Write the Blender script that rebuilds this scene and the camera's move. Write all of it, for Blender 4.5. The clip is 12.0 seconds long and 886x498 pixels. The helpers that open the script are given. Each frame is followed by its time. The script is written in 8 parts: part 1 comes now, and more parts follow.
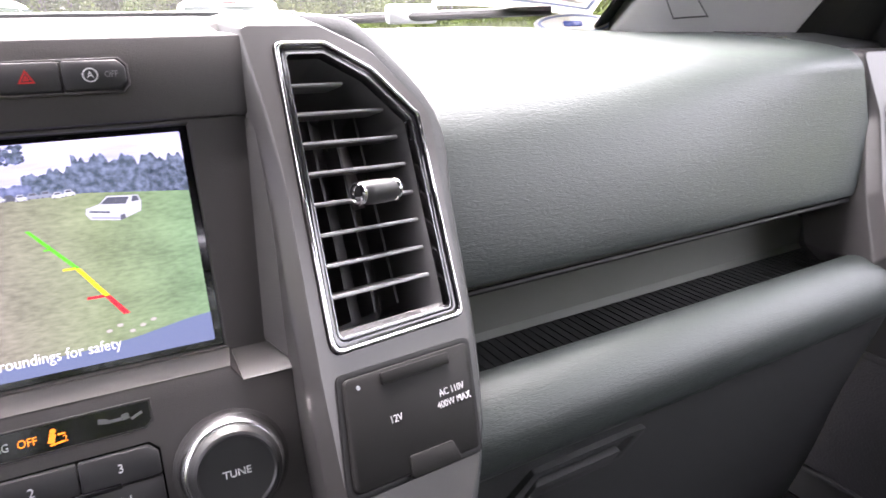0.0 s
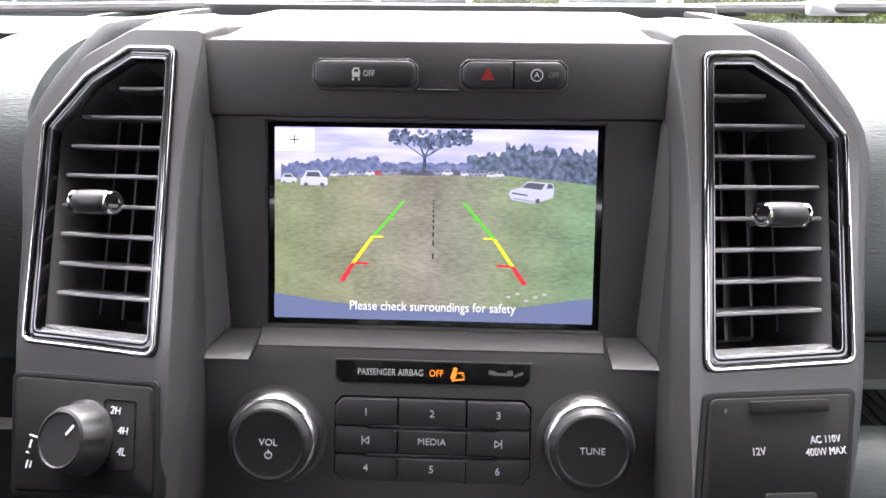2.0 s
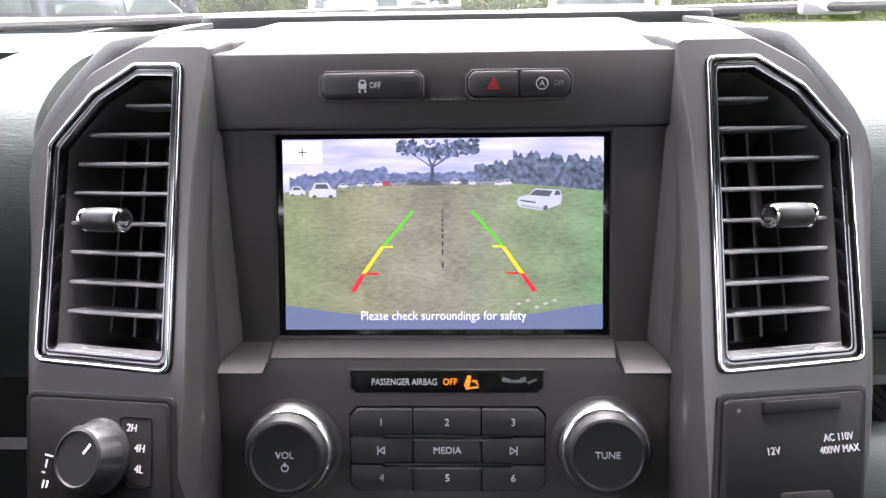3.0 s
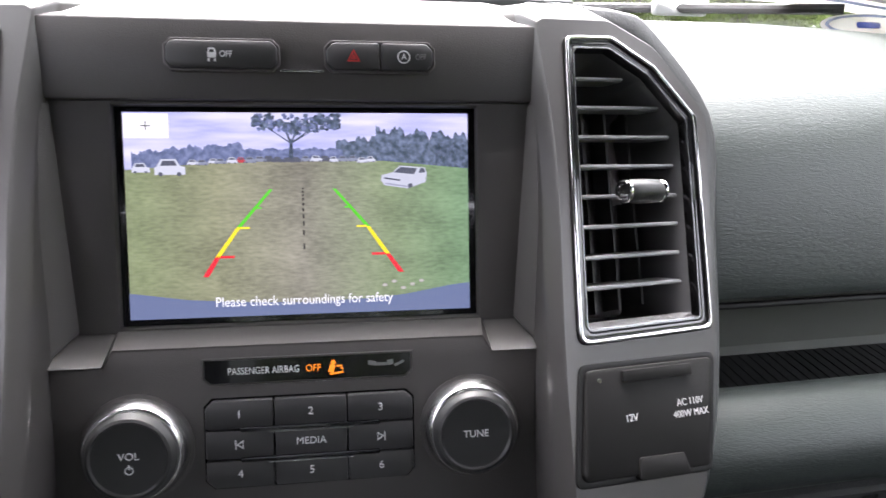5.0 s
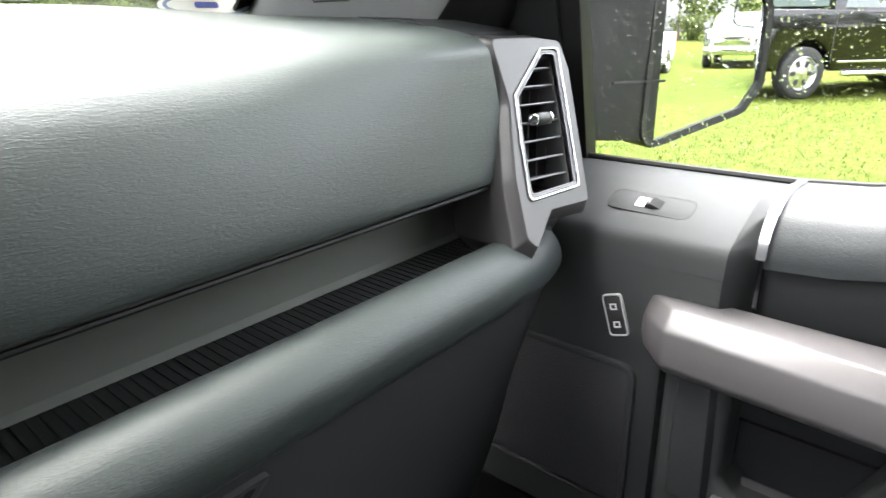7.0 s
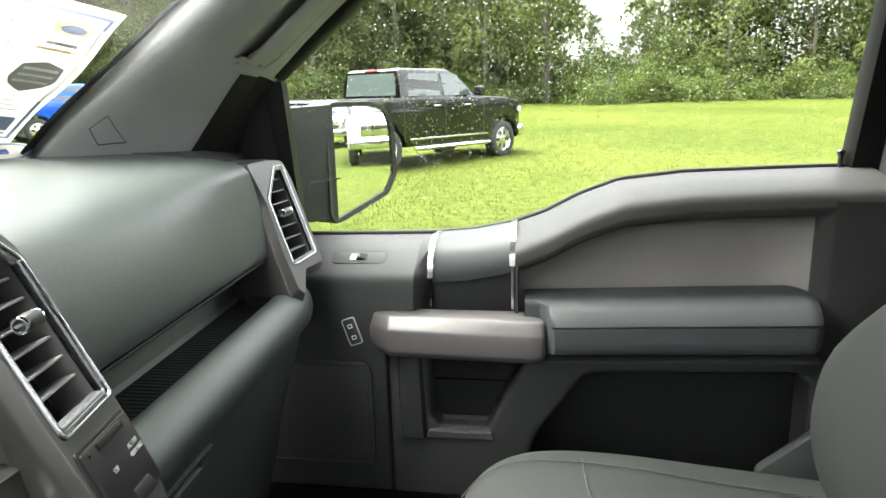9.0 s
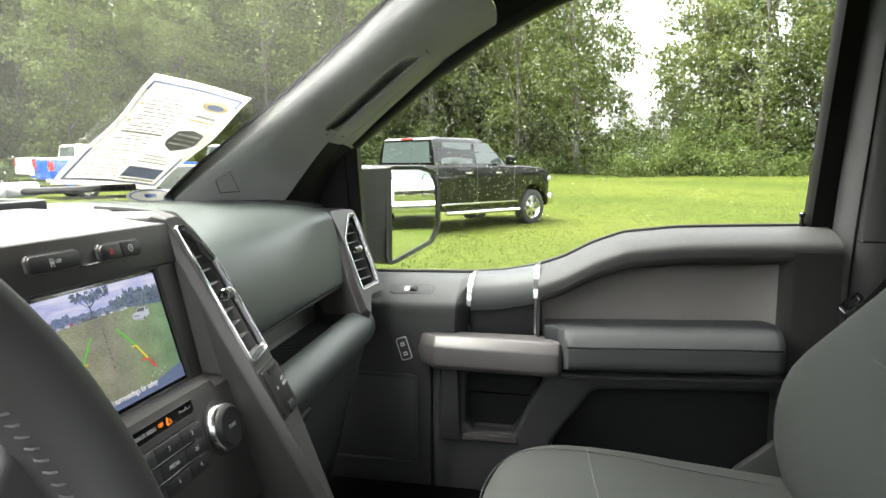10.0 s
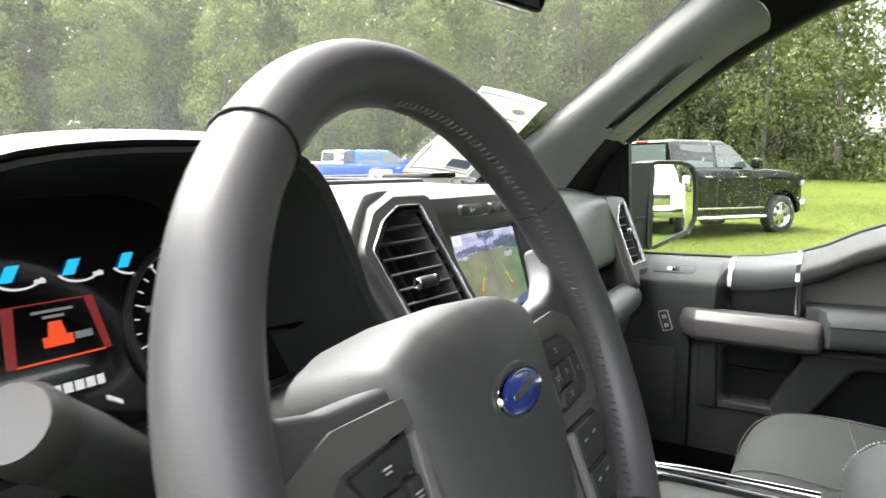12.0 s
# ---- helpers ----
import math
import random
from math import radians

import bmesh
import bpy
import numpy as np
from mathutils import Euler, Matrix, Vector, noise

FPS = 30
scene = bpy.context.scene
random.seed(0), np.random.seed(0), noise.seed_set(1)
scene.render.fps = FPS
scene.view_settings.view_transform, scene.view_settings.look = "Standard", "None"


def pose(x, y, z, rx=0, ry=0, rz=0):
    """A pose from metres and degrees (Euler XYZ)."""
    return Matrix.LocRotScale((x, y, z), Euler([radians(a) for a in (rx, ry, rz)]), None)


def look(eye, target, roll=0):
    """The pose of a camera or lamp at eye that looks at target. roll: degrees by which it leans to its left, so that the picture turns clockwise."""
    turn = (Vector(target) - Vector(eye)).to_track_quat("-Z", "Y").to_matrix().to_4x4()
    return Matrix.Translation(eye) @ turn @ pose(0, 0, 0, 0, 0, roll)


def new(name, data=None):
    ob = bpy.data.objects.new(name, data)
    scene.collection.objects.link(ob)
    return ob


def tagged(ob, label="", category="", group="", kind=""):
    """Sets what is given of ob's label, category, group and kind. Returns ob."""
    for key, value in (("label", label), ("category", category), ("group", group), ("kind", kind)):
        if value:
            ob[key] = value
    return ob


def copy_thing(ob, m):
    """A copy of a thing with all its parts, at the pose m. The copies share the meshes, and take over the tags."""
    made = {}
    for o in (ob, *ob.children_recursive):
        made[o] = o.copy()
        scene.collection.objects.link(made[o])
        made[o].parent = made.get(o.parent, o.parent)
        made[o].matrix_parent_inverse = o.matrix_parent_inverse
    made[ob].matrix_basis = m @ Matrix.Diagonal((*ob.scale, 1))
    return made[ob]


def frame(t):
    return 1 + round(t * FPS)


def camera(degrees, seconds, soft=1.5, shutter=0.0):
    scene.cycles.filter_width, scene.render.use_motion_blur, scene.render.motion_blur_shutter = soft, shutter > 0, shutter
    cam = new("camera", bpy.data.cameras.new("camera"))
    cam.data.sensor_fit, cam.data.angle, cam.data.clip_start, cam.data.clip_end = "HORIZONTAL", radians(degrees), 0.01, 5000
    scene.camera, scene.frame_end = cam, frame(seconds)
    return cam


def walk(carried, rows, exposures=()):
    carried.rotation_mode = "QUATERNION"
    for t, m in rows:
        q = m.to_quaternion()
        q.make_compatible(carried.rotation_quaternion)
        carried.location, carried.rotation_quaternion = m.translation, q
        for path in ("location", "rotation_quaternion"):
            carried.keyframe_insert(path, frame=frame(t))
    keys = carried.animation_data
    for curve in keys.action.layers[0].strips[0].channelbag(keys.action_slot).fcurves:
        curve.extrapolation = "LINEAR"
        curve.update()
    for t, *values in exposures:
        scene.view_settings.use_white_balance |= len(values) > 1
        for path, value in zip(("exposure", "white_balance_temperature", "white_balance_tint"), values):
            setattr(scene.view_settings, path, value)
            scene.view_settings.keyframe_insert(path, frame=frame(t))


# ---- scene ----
cam = camera(66.8, 12.0, shutter=0.15)
PATH = [
    (0, (0.05, -0.339, 1.395), (0.916, 1.353, 0.771), -1.3),
    (0.5, (0.039, -0.336, 1.397), (0.619, 1.461, 0.737), -0.0),
    (1, (0.022, -0.328, 1.411), (0.236, 1.528, 0.698), -0.0),
    (1.5, (0.02, -0.334, 1.414), (0.018, 1.533, 0.696), 0.2),
    (2, (0.019, -0.345, 1.414), (-0.055, 1.53, 0.722), 0.4),
    (2.5, (0.011, -0.347, 1.417), (-0.062, 1.533, 0.738), -0.6),
    (4.5, (0.013, -0.342, 1.413), (0.091, 1.536, 0.729), 0.6),
    (5, (0.021, -0.34, 1.402), (0.309, 1.521, 0.729), 1.6),
    (5.5, (0.045, -0.329, 1.39), (0.706, 1.436, 0.721), 2.4),
    (6, (0.089, -0.319, 1.374), (1.104, 1.294, 0.768), -0.3),
    (6.2, (0.092, -0.307, 1.373), (1.233, 1.22, 0.767), 0.2),
    (6.5, (0.13, -0.324, 1.385), (1.332, 1.153, 0.774), -1.1),
    (7, (0.183, -0.341, 1.389), (1.602, 0.902, 0.725), -0.1),
    (7.5, (0.16, -0.36, 1.372), (1.786, 0.629, 0.758), -0.4),
    (7.7, (0.137, -0.374, 1.367), (1.817, 0.525, 0.759), 0.2),
    (9.3, (-0.318, -0.358, 1.472), (1.622, -0.111, 1.054), -1.3),
    (9.5, (-0.385, -0.357, 1.474), (1.559, -0.106, 1.077), -0.6),
    (10, (-0.487, -0.384, 1.454), (1.459, 0.003, 1.203), -0.0),
    (10.3, (-0.517, -0.413, 1.468), (1.425, 0.021, 1.264), -1.3),
    (10.5, (-0.54, -0.42, 1.467), (1.396, 0.04, 1.273), -1.5),
    (11, (-0.58, -0.416, 1.455), (1.335, 0.128, 1.258), -2.3),
    (11.5, (-0.669, -0.402, 1.445), (1.147, 0.407, 1.226), -0.6),
    (12, (-0.764, -0.369, 1.429), (0.951, 0.632, 1.19), 0.1),
]
EXPOSURES = [(0, 4.82, 6500, 26), (1.2, 4.38, 6350, 23), (2.7, 4.36, 6350, 22), (4.8, 4.14, 6350, 20), (6.0, 4.84, 6450, 13), (7.0, 4.5, 6450, 13), (7.7, 4.38, 6480, 13), (9.3, 3.92, 6650, 7), (10.3, 3.66, 6700, 7), (11, 3.62, 6750, 6), (11.5, 3.76, 6700, 6), (12, 3.84, 6600, 8)]
walk(cam, [(t, look(eye, target, roll)) for t, eye, target, roll in PATH], EXPOSURES)
SKY, SUN, GLOW = 0.15, 0.3, 0.075


# ---- world, sun, exposure ----
world = bpy.data.worlds.new("overcast_sky")
scene.world = world
world.use_nodes = True
wn = world.node_tree
sky = wn.nodes.new("ShaderNodeTexSky")
sky.sky_type = "NISHITA"
sky.sun_disc = False
sky.sun_elevation, sky.sun_rotation = radians(64), radians(0)
sky.air_density, sky.dust_density, sky.ozone_density = 1.0, 6.0, 1.0
pale = wn.nodes.new("ShaderNodeHueSaturation")
pale.inputs["Saturation"].default_value = 0.18
wn.links.new(sky.outputs[0], pale.inputs["Color"])
wn.links.new(pale.outputs[0], wn.nodes["Background"].inputs[0])
wn.nodes["Background"].inputs[1].default_value = SKY

sun = new("sun", bpy.data.lights.new("sun", "SUN"))
sun.data.energy, sun.data.angle, sun.data.color = SUN, radians(35), (1.0, 0.97, 0.92)
sun.matrix_world = look((0.1, 14.6, 30), (0, 0, 0))


# ---- materials ----
def material(name, color, rough=0.5, metal=0.0, var=0.12, var_scale=12.0, grain=0.0, grain_scale=600.0,
             stretch=(1, 1, 1), kind="noise", spec=0.5, coat=0.0, fine_var=0.0):
    """A surface with slow variation of tone and gloss, and a fine relief."""
    m = bpy.data.materials.new(name)
    m.use_nodes = True
    t = m.node_tree
    b = t.nodes["Principled BSDF"]
    b.inputs["Metallic"].default_value = metal
    b.inputs["Specular IOR Level"].default_value = spec
    b.inputs["Coat Weight"].default_value = coat
    co = t.nodes.new("ShaderNodeTexCoord")
    no = t.nodes.new("ShaderNodeTexNoise")
    no.inputs["Scale"].default_value, no.inputs["Detail"].default_value = var_scale, 5
    t.links.new(co.outputs["Object"], no.inputs["Vector"])
    mix = t.nodes.new("ShaderNodeMix")
    mix.data_type = "RGBA"
    mix.inputs["A"].default_value = (*[c * (1 - var) for c in color], 1)
    mix.inputs["B"].default_value = (*[min(c * (1 + var), 1) for c in color], 1)
    t.links.new(no.outputs["Fac"], mix.inputs["Factor"])
    t.links.new(mix.outputs["Result"], b.inputs["Base Color"])
    rr = t.nodes.new("ShaderNodeMapRange")
    spread = min(0.06, rough * 0.15)
    rr.inputs["To Min"].default_value, rr.inputs["To Max"].default_value = rough - spread, min(rough + spread, 1)
    t.links.new(no.outputs["Fac"], rr.inputs["Value"])
    t.links.new(rr.outputs[0], b.inputs["Roughness"])
    if grain:
        mp = t.nodes.new("ShaderNodeMapping")
        mp.inputs["Scale"].default_value = stretch
        t.links.new(co.outputs["Object"], mp.inputs["Vector"])
        if kind == "noise":
            g = t.nodes.new("ShaderNodeTexNoise")
            g.inputs["Scale"].default_value, g.inputs["Detail"].default_value = grain_scale, 2
            out = g.outputs["Fac"]
        else:
            g = t.nodes.new("ShaderNodeTexVoronoi")
            g.feature = "SMOOTH_F1"
            g.inputs["Scale"].default_value = grain_scale
            wob = t.nodes.new("ShaderNodeTexNoise")
            wob.inputs["Scale"].default_value = grain_scale * 0.35
            add = t.nodes.new("ShaderNodeMixRGB")
            add.blend_type, add.inputs[0].default_value = "ADD", 0.008
            t.links.new(mp.outputs[0], wob.inputs["Vector"])
            t.links.new(mp.outputs[0], add.inputs[1])
            t.links.new(wob.outputs["Color"], add.inputs[2])
            t.links.new(add.outputs[0], g.inputs["Vector"])
            out = g.outputs["Distance"]
        if kind == "noise":
            t.links.new(mp.outputs[0], g.inputs["Vector"])
        bump = t.nodes.new("ShaderNodeBump")
        bump.inputs["Strength"].default_value = grain
        bump.inputs["Distance"].default_value = 0.0006
        t.links.new(out, bump.inputs["Height"])
        t.links.new(bump.outputs[0], b.inputs["Normal"])
        if fine_var:
            dark = t.nodes.new("ShaderNodeMix")
            dark.data_type, dark.blend_type = "RGBA", "MULTIPLY"
            fr = t.nodes.new("ShaderNodeMapRange")
            fr.inputs["To Min"].default_value, fr.inputs["To Max"].default_value = 1 - fine_var, 1 + fine_var
            t.links.new(out, fr.inputs["Value"])
            dark.inputs["Factor"].default_value = 1
            t.links.new(mix.outputs["Result"], dark.inputs["A"])
            t.links.new(fr.outputs[0], dark.inputs["B"])
            t.links.new(dark.outputs["Result"], b.inputs["Base Color"])
    return m


def glowing(name, color, strength=1.0):
    m = bpy.data.materials.new(name)
    m.use_nodes = True
    b = m.node_tree.nodes["Principled BSDF"]
    b.inputs["Base Color"].default_value = (0.01, 0.01, 0.01, 1)
    b.inputs["Roughness"].default_value = 0.25
    b.inputs["Emission Color"].default_value = (*color, 1)
    b.inputs["Emission Strength"].default_value = strength * GLOW
    return m


def pane_glass(name, tint=(0.93, 0.96, 0.94), gloss=1.0, film=0.0):
    """A thin pane: clear, with Fresnel gloss."""
    m = bpy.data.materials.new(name)
    m.use_nodes = True
    t = m.node_tree
    t.nodes.remove(t.nodes["Principled BSDF"])
    clear, shine, mix = (t.nodes.new("ShaderNodeBsdf" + k) for k in ("Transparent", "Glossy", "Transparent"))
    t.nodes.remove(mix)
    mix = t.nodes.new("ShaderNodeMixShader")
    clear.inputs[0].default_value = (*tint, 1)
    shine.inputs["Roughness"].default_value = 0.01
    shine.inputs[0].default_value = (gloss, gloss, gloss, 1)
    f = t.nodes.new("ShaderNodeFresnel")
    f.inputs[0].default_value = 1.3
    t.links.new(f.outputs[0], mix.inputs[0])
    t.links.new(clear.outputs[0], mix.inputs[1])
    t.links.new(shine.outputs[0], mix.inputs[2])
    out = mix.outputs[0]
    if film:
        wet, veil = t.nodes.new("ShaderNodeBsdfTranslucent"), t.nodes.new("ShaderNodeMixShader")
        co, no, rr = t.nodes.new("ShaderNodeTexCoord"), t.nodes.new("ShaderNodeTexNoise"), t.nodes.new("ShaderNodeMapRange")
        no.inputs["Scale"].default_value, no.inputs["Detail"].default_value = 5, 4
        t.links.new(co.outputs["Object"], no.inputs["Vector"])
        rr.inputs["To Min"].default_value, rr.inputs["To Max"].default_value = film * 0.4, film * 1.6
        t.links.new(no.outputs["Fac"], rr.inputs["Value"])
        t.links.new(rr.outputs[0], veil.inputs[0])
        t.links.new(out, veil.inputs[1])
        t.links.new(wet.outputs[0], veil.inputs[2])
        out = veil.outputs[0]
    t.links.new(out, t.nodes["Material Output"].inputs[0])
    return m


fascia_plastic = material("fascia_plastic", (0.044, 0.041, 0.039), 0.5, grain=0.25, grain_scale=1500, var=0.1)
column_paint = material("column_paint", (0.054, 0.0518, 0.0505), 0.32, metal=0.3, var=0.05, grain=0.05, grain_scale=2500)
lower_panel = material("lower_panel", (0.044, 0.0415, 0.040), 0.46, grain=0.2, grain_scale=1600, var=0.1)
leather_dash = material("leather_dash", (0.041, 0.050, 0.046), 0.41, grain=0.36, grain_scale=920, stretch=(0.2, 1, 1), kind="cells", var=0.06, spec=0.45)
# pad leather again, darkened so the lip's shade sits in the colour
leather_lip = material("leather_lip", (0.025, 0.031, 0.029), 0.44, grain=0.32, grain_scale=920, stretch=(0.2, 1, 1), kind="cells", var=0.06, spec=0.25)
leather_edge = material("leather_edge", (0.032, 0.034, 0.034), 0.42, grain=0.35, grain_scale=900, kind="cells", var=0.06)
dash_plastic = material("dash_plastic", (0.033, 0.0348, 0.0345), 0.58, spec=0.3, grain=0.3, grain_scale=900, kind="cells")
tray_plastic = material("tray_plastic", (0.105, 0.112, 0.096), 0.55, grain=0.2, grain_scale=1200)
tray_rubber = material("tray_rubber", (0.026, 0.0265, 0.026), 0.7, spec=0.2, grain=0.5, grain_scale=350, stretch=(1, 0.05, 1))
door_plastic = material("door_plastic", (0.033, 0.0345, 0.0342), 0.54, spec=0.28, grain=0.35, grain_scale=1000, kind="cells")
door_upper = material("door_upper", (0.031, 0.031, 0.0303), 0.54, spec=0.22, grain=0.35, grain_scale=1000, kind="cells")
door_insert = material("door_insert", (0.19, 0.175, 0.170), 0.6, grain=0.25, grain_scale=1400)
# darker copy of the door plastic; recess shade is put into its colour
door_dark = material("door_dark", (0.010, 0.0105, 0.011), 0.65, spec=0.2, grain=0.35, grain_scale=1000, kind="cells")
armrest_leather = material("armrest_leather", (0.040, 0.0435, 0.0445), 0.5, spec=0.3, grain=0.4, grain_scale=650, kind="cells")
handle_paint = material("handle_paint", (0.125, 0.117, 0.117), 0.42, metal=0.4, var=0.05, grain=0.05, grain_scale=2500)
chrome = material("chrome", (0.66, 0.66, 0.67), 0.10, metal=1.0, var=0.03)
dark_chrome = material("dark_chrome", (0.17, 0.17, 0.175), 0.22, metal=1.0, var=0.04)
satin_chrome = material("satin_chrome", (0.7, 0.7, 0.7), 0.22, metal=1.0, var=0.03)
gloss_black = material("gloss_black", (0.006, 0.006, 0.007), 0.1, var=0.1, coat=0.6)
vent_black = material("vent_black", (0.07, 0.07, 0.071), 0.5, spec=0.3, grain=0.1, grain_scale=2000)
vane_grey = material("vane_grey", (0.03, 0.03, 0.0305), 0.55, grain=0.1, grain_scale=2000)
slat_black = material("slat_black", (0.15, 0.15, 0.152), 0.30, grain=0.1, grain_scale=2000)
knob_black = material("knob_black", (0.022, 0.0225, 0.0225), 0.42, grain=0.15, grain_scale=2000)
cover_black = material("cover_black", (0.010, 0.0098, 0.0094), 0.56, spec=0.16, grain=0.2, grain_scale=2000)
button_black = material("button_black", (0.029, 0.029, 0.0295), 0.45, grain=0.2, grain_scale=2000)
print_white = material("print_white", (0.75, 0.75, 0.75), 0.5, var=0.03)
print_pale = material("print_pale", (0.42, 0.42, 0.42), 0.5, var=0.05)
print_grey = material("print_grey", (0.2, 0.2, 0.2), 0.5, var=0.03)
print_red = material("print_red", (0.55, 0.03, 0.03), 0.5, var=0.05)
amber_glow = glowing("amber_glow", (1.0, 0.28, 0.02), 1.1)
wheel_leather = material("wheel_leather", (0.066, 0.0625, 0.067), 0.42, grain=0.14, grain_scale=1000, kind="cells", var=0.12)
wheel_plastic = material("wheel_plastic", (0.054, 0.0535, 0.054), 0.48, grain=0.3, grain_scale=900, kind="cells")
stitch_thread = material("stitch_thread", (0.075, 0.07, 0.074), 0.6)
seat_cloth = material("seat_cloth", (0.029, 0.0315, 0.030), 0.95, spec=0.15, grain=0.9, grain_scale=900, var=0.12, fine_var=0.25)
seat_side = material("seat_side", (0.03, 0.031, 0.031), 0.9, grain=0.8, grain_scale=1100, fine_var=0.2)
seam_thread = material("seam_thread", (0.3, 0.3, 0.3), 0.8)
carpet = material("carpet", (0.004, 0.004, 0.0042), 1.0, spec=0.03, grain=1.0, grain_scale=900, fine_var=0.3)
headliner_cloth = material("headliner_cloth", (0.016, 0.016, 0.016), 0.95, spec=0.1, grain=0.4, grain_scale=900)
pillar_plastic = material("pillar_plastic", (0.30, 0.30, 0.302), 0.42, grain=0.3, grain_scale=900)
pillar_dark = material("pillar_dark", (0.048, 0.048, 0.049), 0.55, grain=0.3, grain_scale=900)
rubber = material("rubber", (0.006, 0.006, 0.006), 0.5, spec=0.25, grain=0.3, grain_scale=500)
belt_web = material("belt_web", (0.008, 0.008, 0.008), 0.8, spec=0.2, grain=0.6, grain_scale=900)
mirror_silver = material("mirror_silver", (0.86, 0.88, 0.88), 0.01, metal=1.0, var=0.01)
window_glass = pane_glass("window_glass", (0.93, 0.96, 0.94), 1.0)
shield_glass = pane_glass("shield_glass", (0.92, 0.95, 0.90), 1.0, 0.0115)
clear_side = bpy.data.materials.new("clear_side")
clear_side.use_nodes = True
clear_side.node_tree.nodes.remove(clear_side.node_tree.nodes["Principled BSDF"])
cs = clear_side.node_tree.nodes.new("ShaderNodeBsdfTransparent")
clear_side.node_tree.links.new(cs.outputs[0], clear_side.node_tree.nodes["Material Output"].inputs[0])
paper = material("paper", (0.78, 0.77, 0.74), 0.6, var=0.02)
pt = paper.node_tree
ptr, pmx = pt.nodes.new("ShaderNodeBsdfTranslucent"), pt.nodes.new("ShaderNodeMixShader")
ptr.inputs[0].default_value = (0.85, 0.84, 0.8, 1)
pmx.inputs[0].default_value = 0.3
pt.links.new(pt.nodes["Principled BSDF"].outputs[0], pmx.inputs[1])
pt.links.new(ptr.outputs[0], pmx.inputs[2])
pt.links.new(pmx.outputs[0], pt.nodes["Material Output"].inputs[0])
paper_ink = material("paper_ink", (0.34, 0.33, 0.33), 0.7, var=0.05)
paper_faint = material("paper_faint", (0.38, 0.37, 0.37), 0.7, var=0.05)
paper_blue = material("paper_blue", (0.22, 0.26, 0.4), 0.7, var=0.05)
paper_tan = material("paper_tan", (0.65, 0.5, 0.3), 0.7, var=0.05)
badge_blue = material("badge_blue", (0.015, 0.035, 0.25), 0.25, var=0.05, coat=0.6)


# ---- geometry ----
WORLD = {}
EYE4 = Matrix.Identity(4)


def world_of(ob):
    return WORLD.get(ob.name, EYE4) if ob else EYE4


def thing(name, label="", category="", at=(0, 0, 0), group="", kind=""):
    ob = new(name)
    ob.empty_display_size = 0.05
    ob.location = at
    WORLD[ob.name] = Matrix.Translation(at)
    return tagged(ob, label, category, group, kind)


def part(name, bm, mat, parent=None, label="", sharp=32):
    """Links a bmesh, given in world metres, as one mesh object under parent."""
    bmesh.ops.recalc_face_normals(bm, faces=bm.faces)
    for f in bm.faces:
        f.smooth = True
    lim = radians(sharp)
    for e in bm.edges:
        e.smooth = len(e.link_faces) == 2 and e.calc_face_angle(0) < lim
    me = bpy.data.meshes.new(name)
    bm.to_mesh(me)
    bm.free()
    me.materials.append(mat)
    ob = new(name, me)
    if parent:
        me.transform(world_of(parent).inverted())
        ob.parent = parent
        WORLD[ob.name] = world_of(parent).copy()
    if label:
        ob["label"] = label
    return ob


def glaze(ob, inward):
    """A pane: gloss on the side that faces inward, clear on the rest."""
    ob.data.materials.append(clear_side)
    d = Vector(inward).normalized()
    for p in ob.data.polygons:
        p.material_index = 0 if p.normal @ d > 0.3 else 1
    ob.visible_shadow = False
    return ob


def single(name, bm, mat, label, category, group="", kind="", sharp=32):
    """A thing of one mesh."""
    return tagged(part(name, bm, mat, None, "", sharp), label, category, group, kind)


def bevel(bm, width, seg=2, angle=30):
    lim = radians(angle)
    edges = [e for e in bm.edges if len(e.link_faces) == 2 and e.calc_face_angle(0) > lim]
    if edges and width > 0:
        bmesh.ops.bevel(bm, geom=edges, offset=width, offset_type="OFFSET", segments=seg, profile=0.5, affect="EDGES", clamp_overlap=True)
    return bm


def prism(pts, z0, z1, M=EYE4, bev=0.0, seg=2):
    bm = bmesh.new()
    lo = [bm.verts.new(M @ Vector((x, y, z0))) for x, y in pts]
    hi = [bm.verts.new(M @ Vector((x, y, z1))) for x, y in pts]
    bm.faces.new(lo)
    bm.faces.new(hi)
    for i in range(len(pts)):
        j = (i + 1) % len(pts)
        bm.faces.new((lo[i], lo[j], hi[j], hi[i]))
    bmesh.ops.recalc_face_normals(bm, faces=bm.faces)
    return bevel(bm, bev, seg)


def box(x0, x1, y0, y1, z0, z1, M=EYE4, bev=0.0, seg=2):
    return prism([(x0, y0), (x1, y0), (x1, y1), (x0, y1)], z0, z1, M, bev, seg)


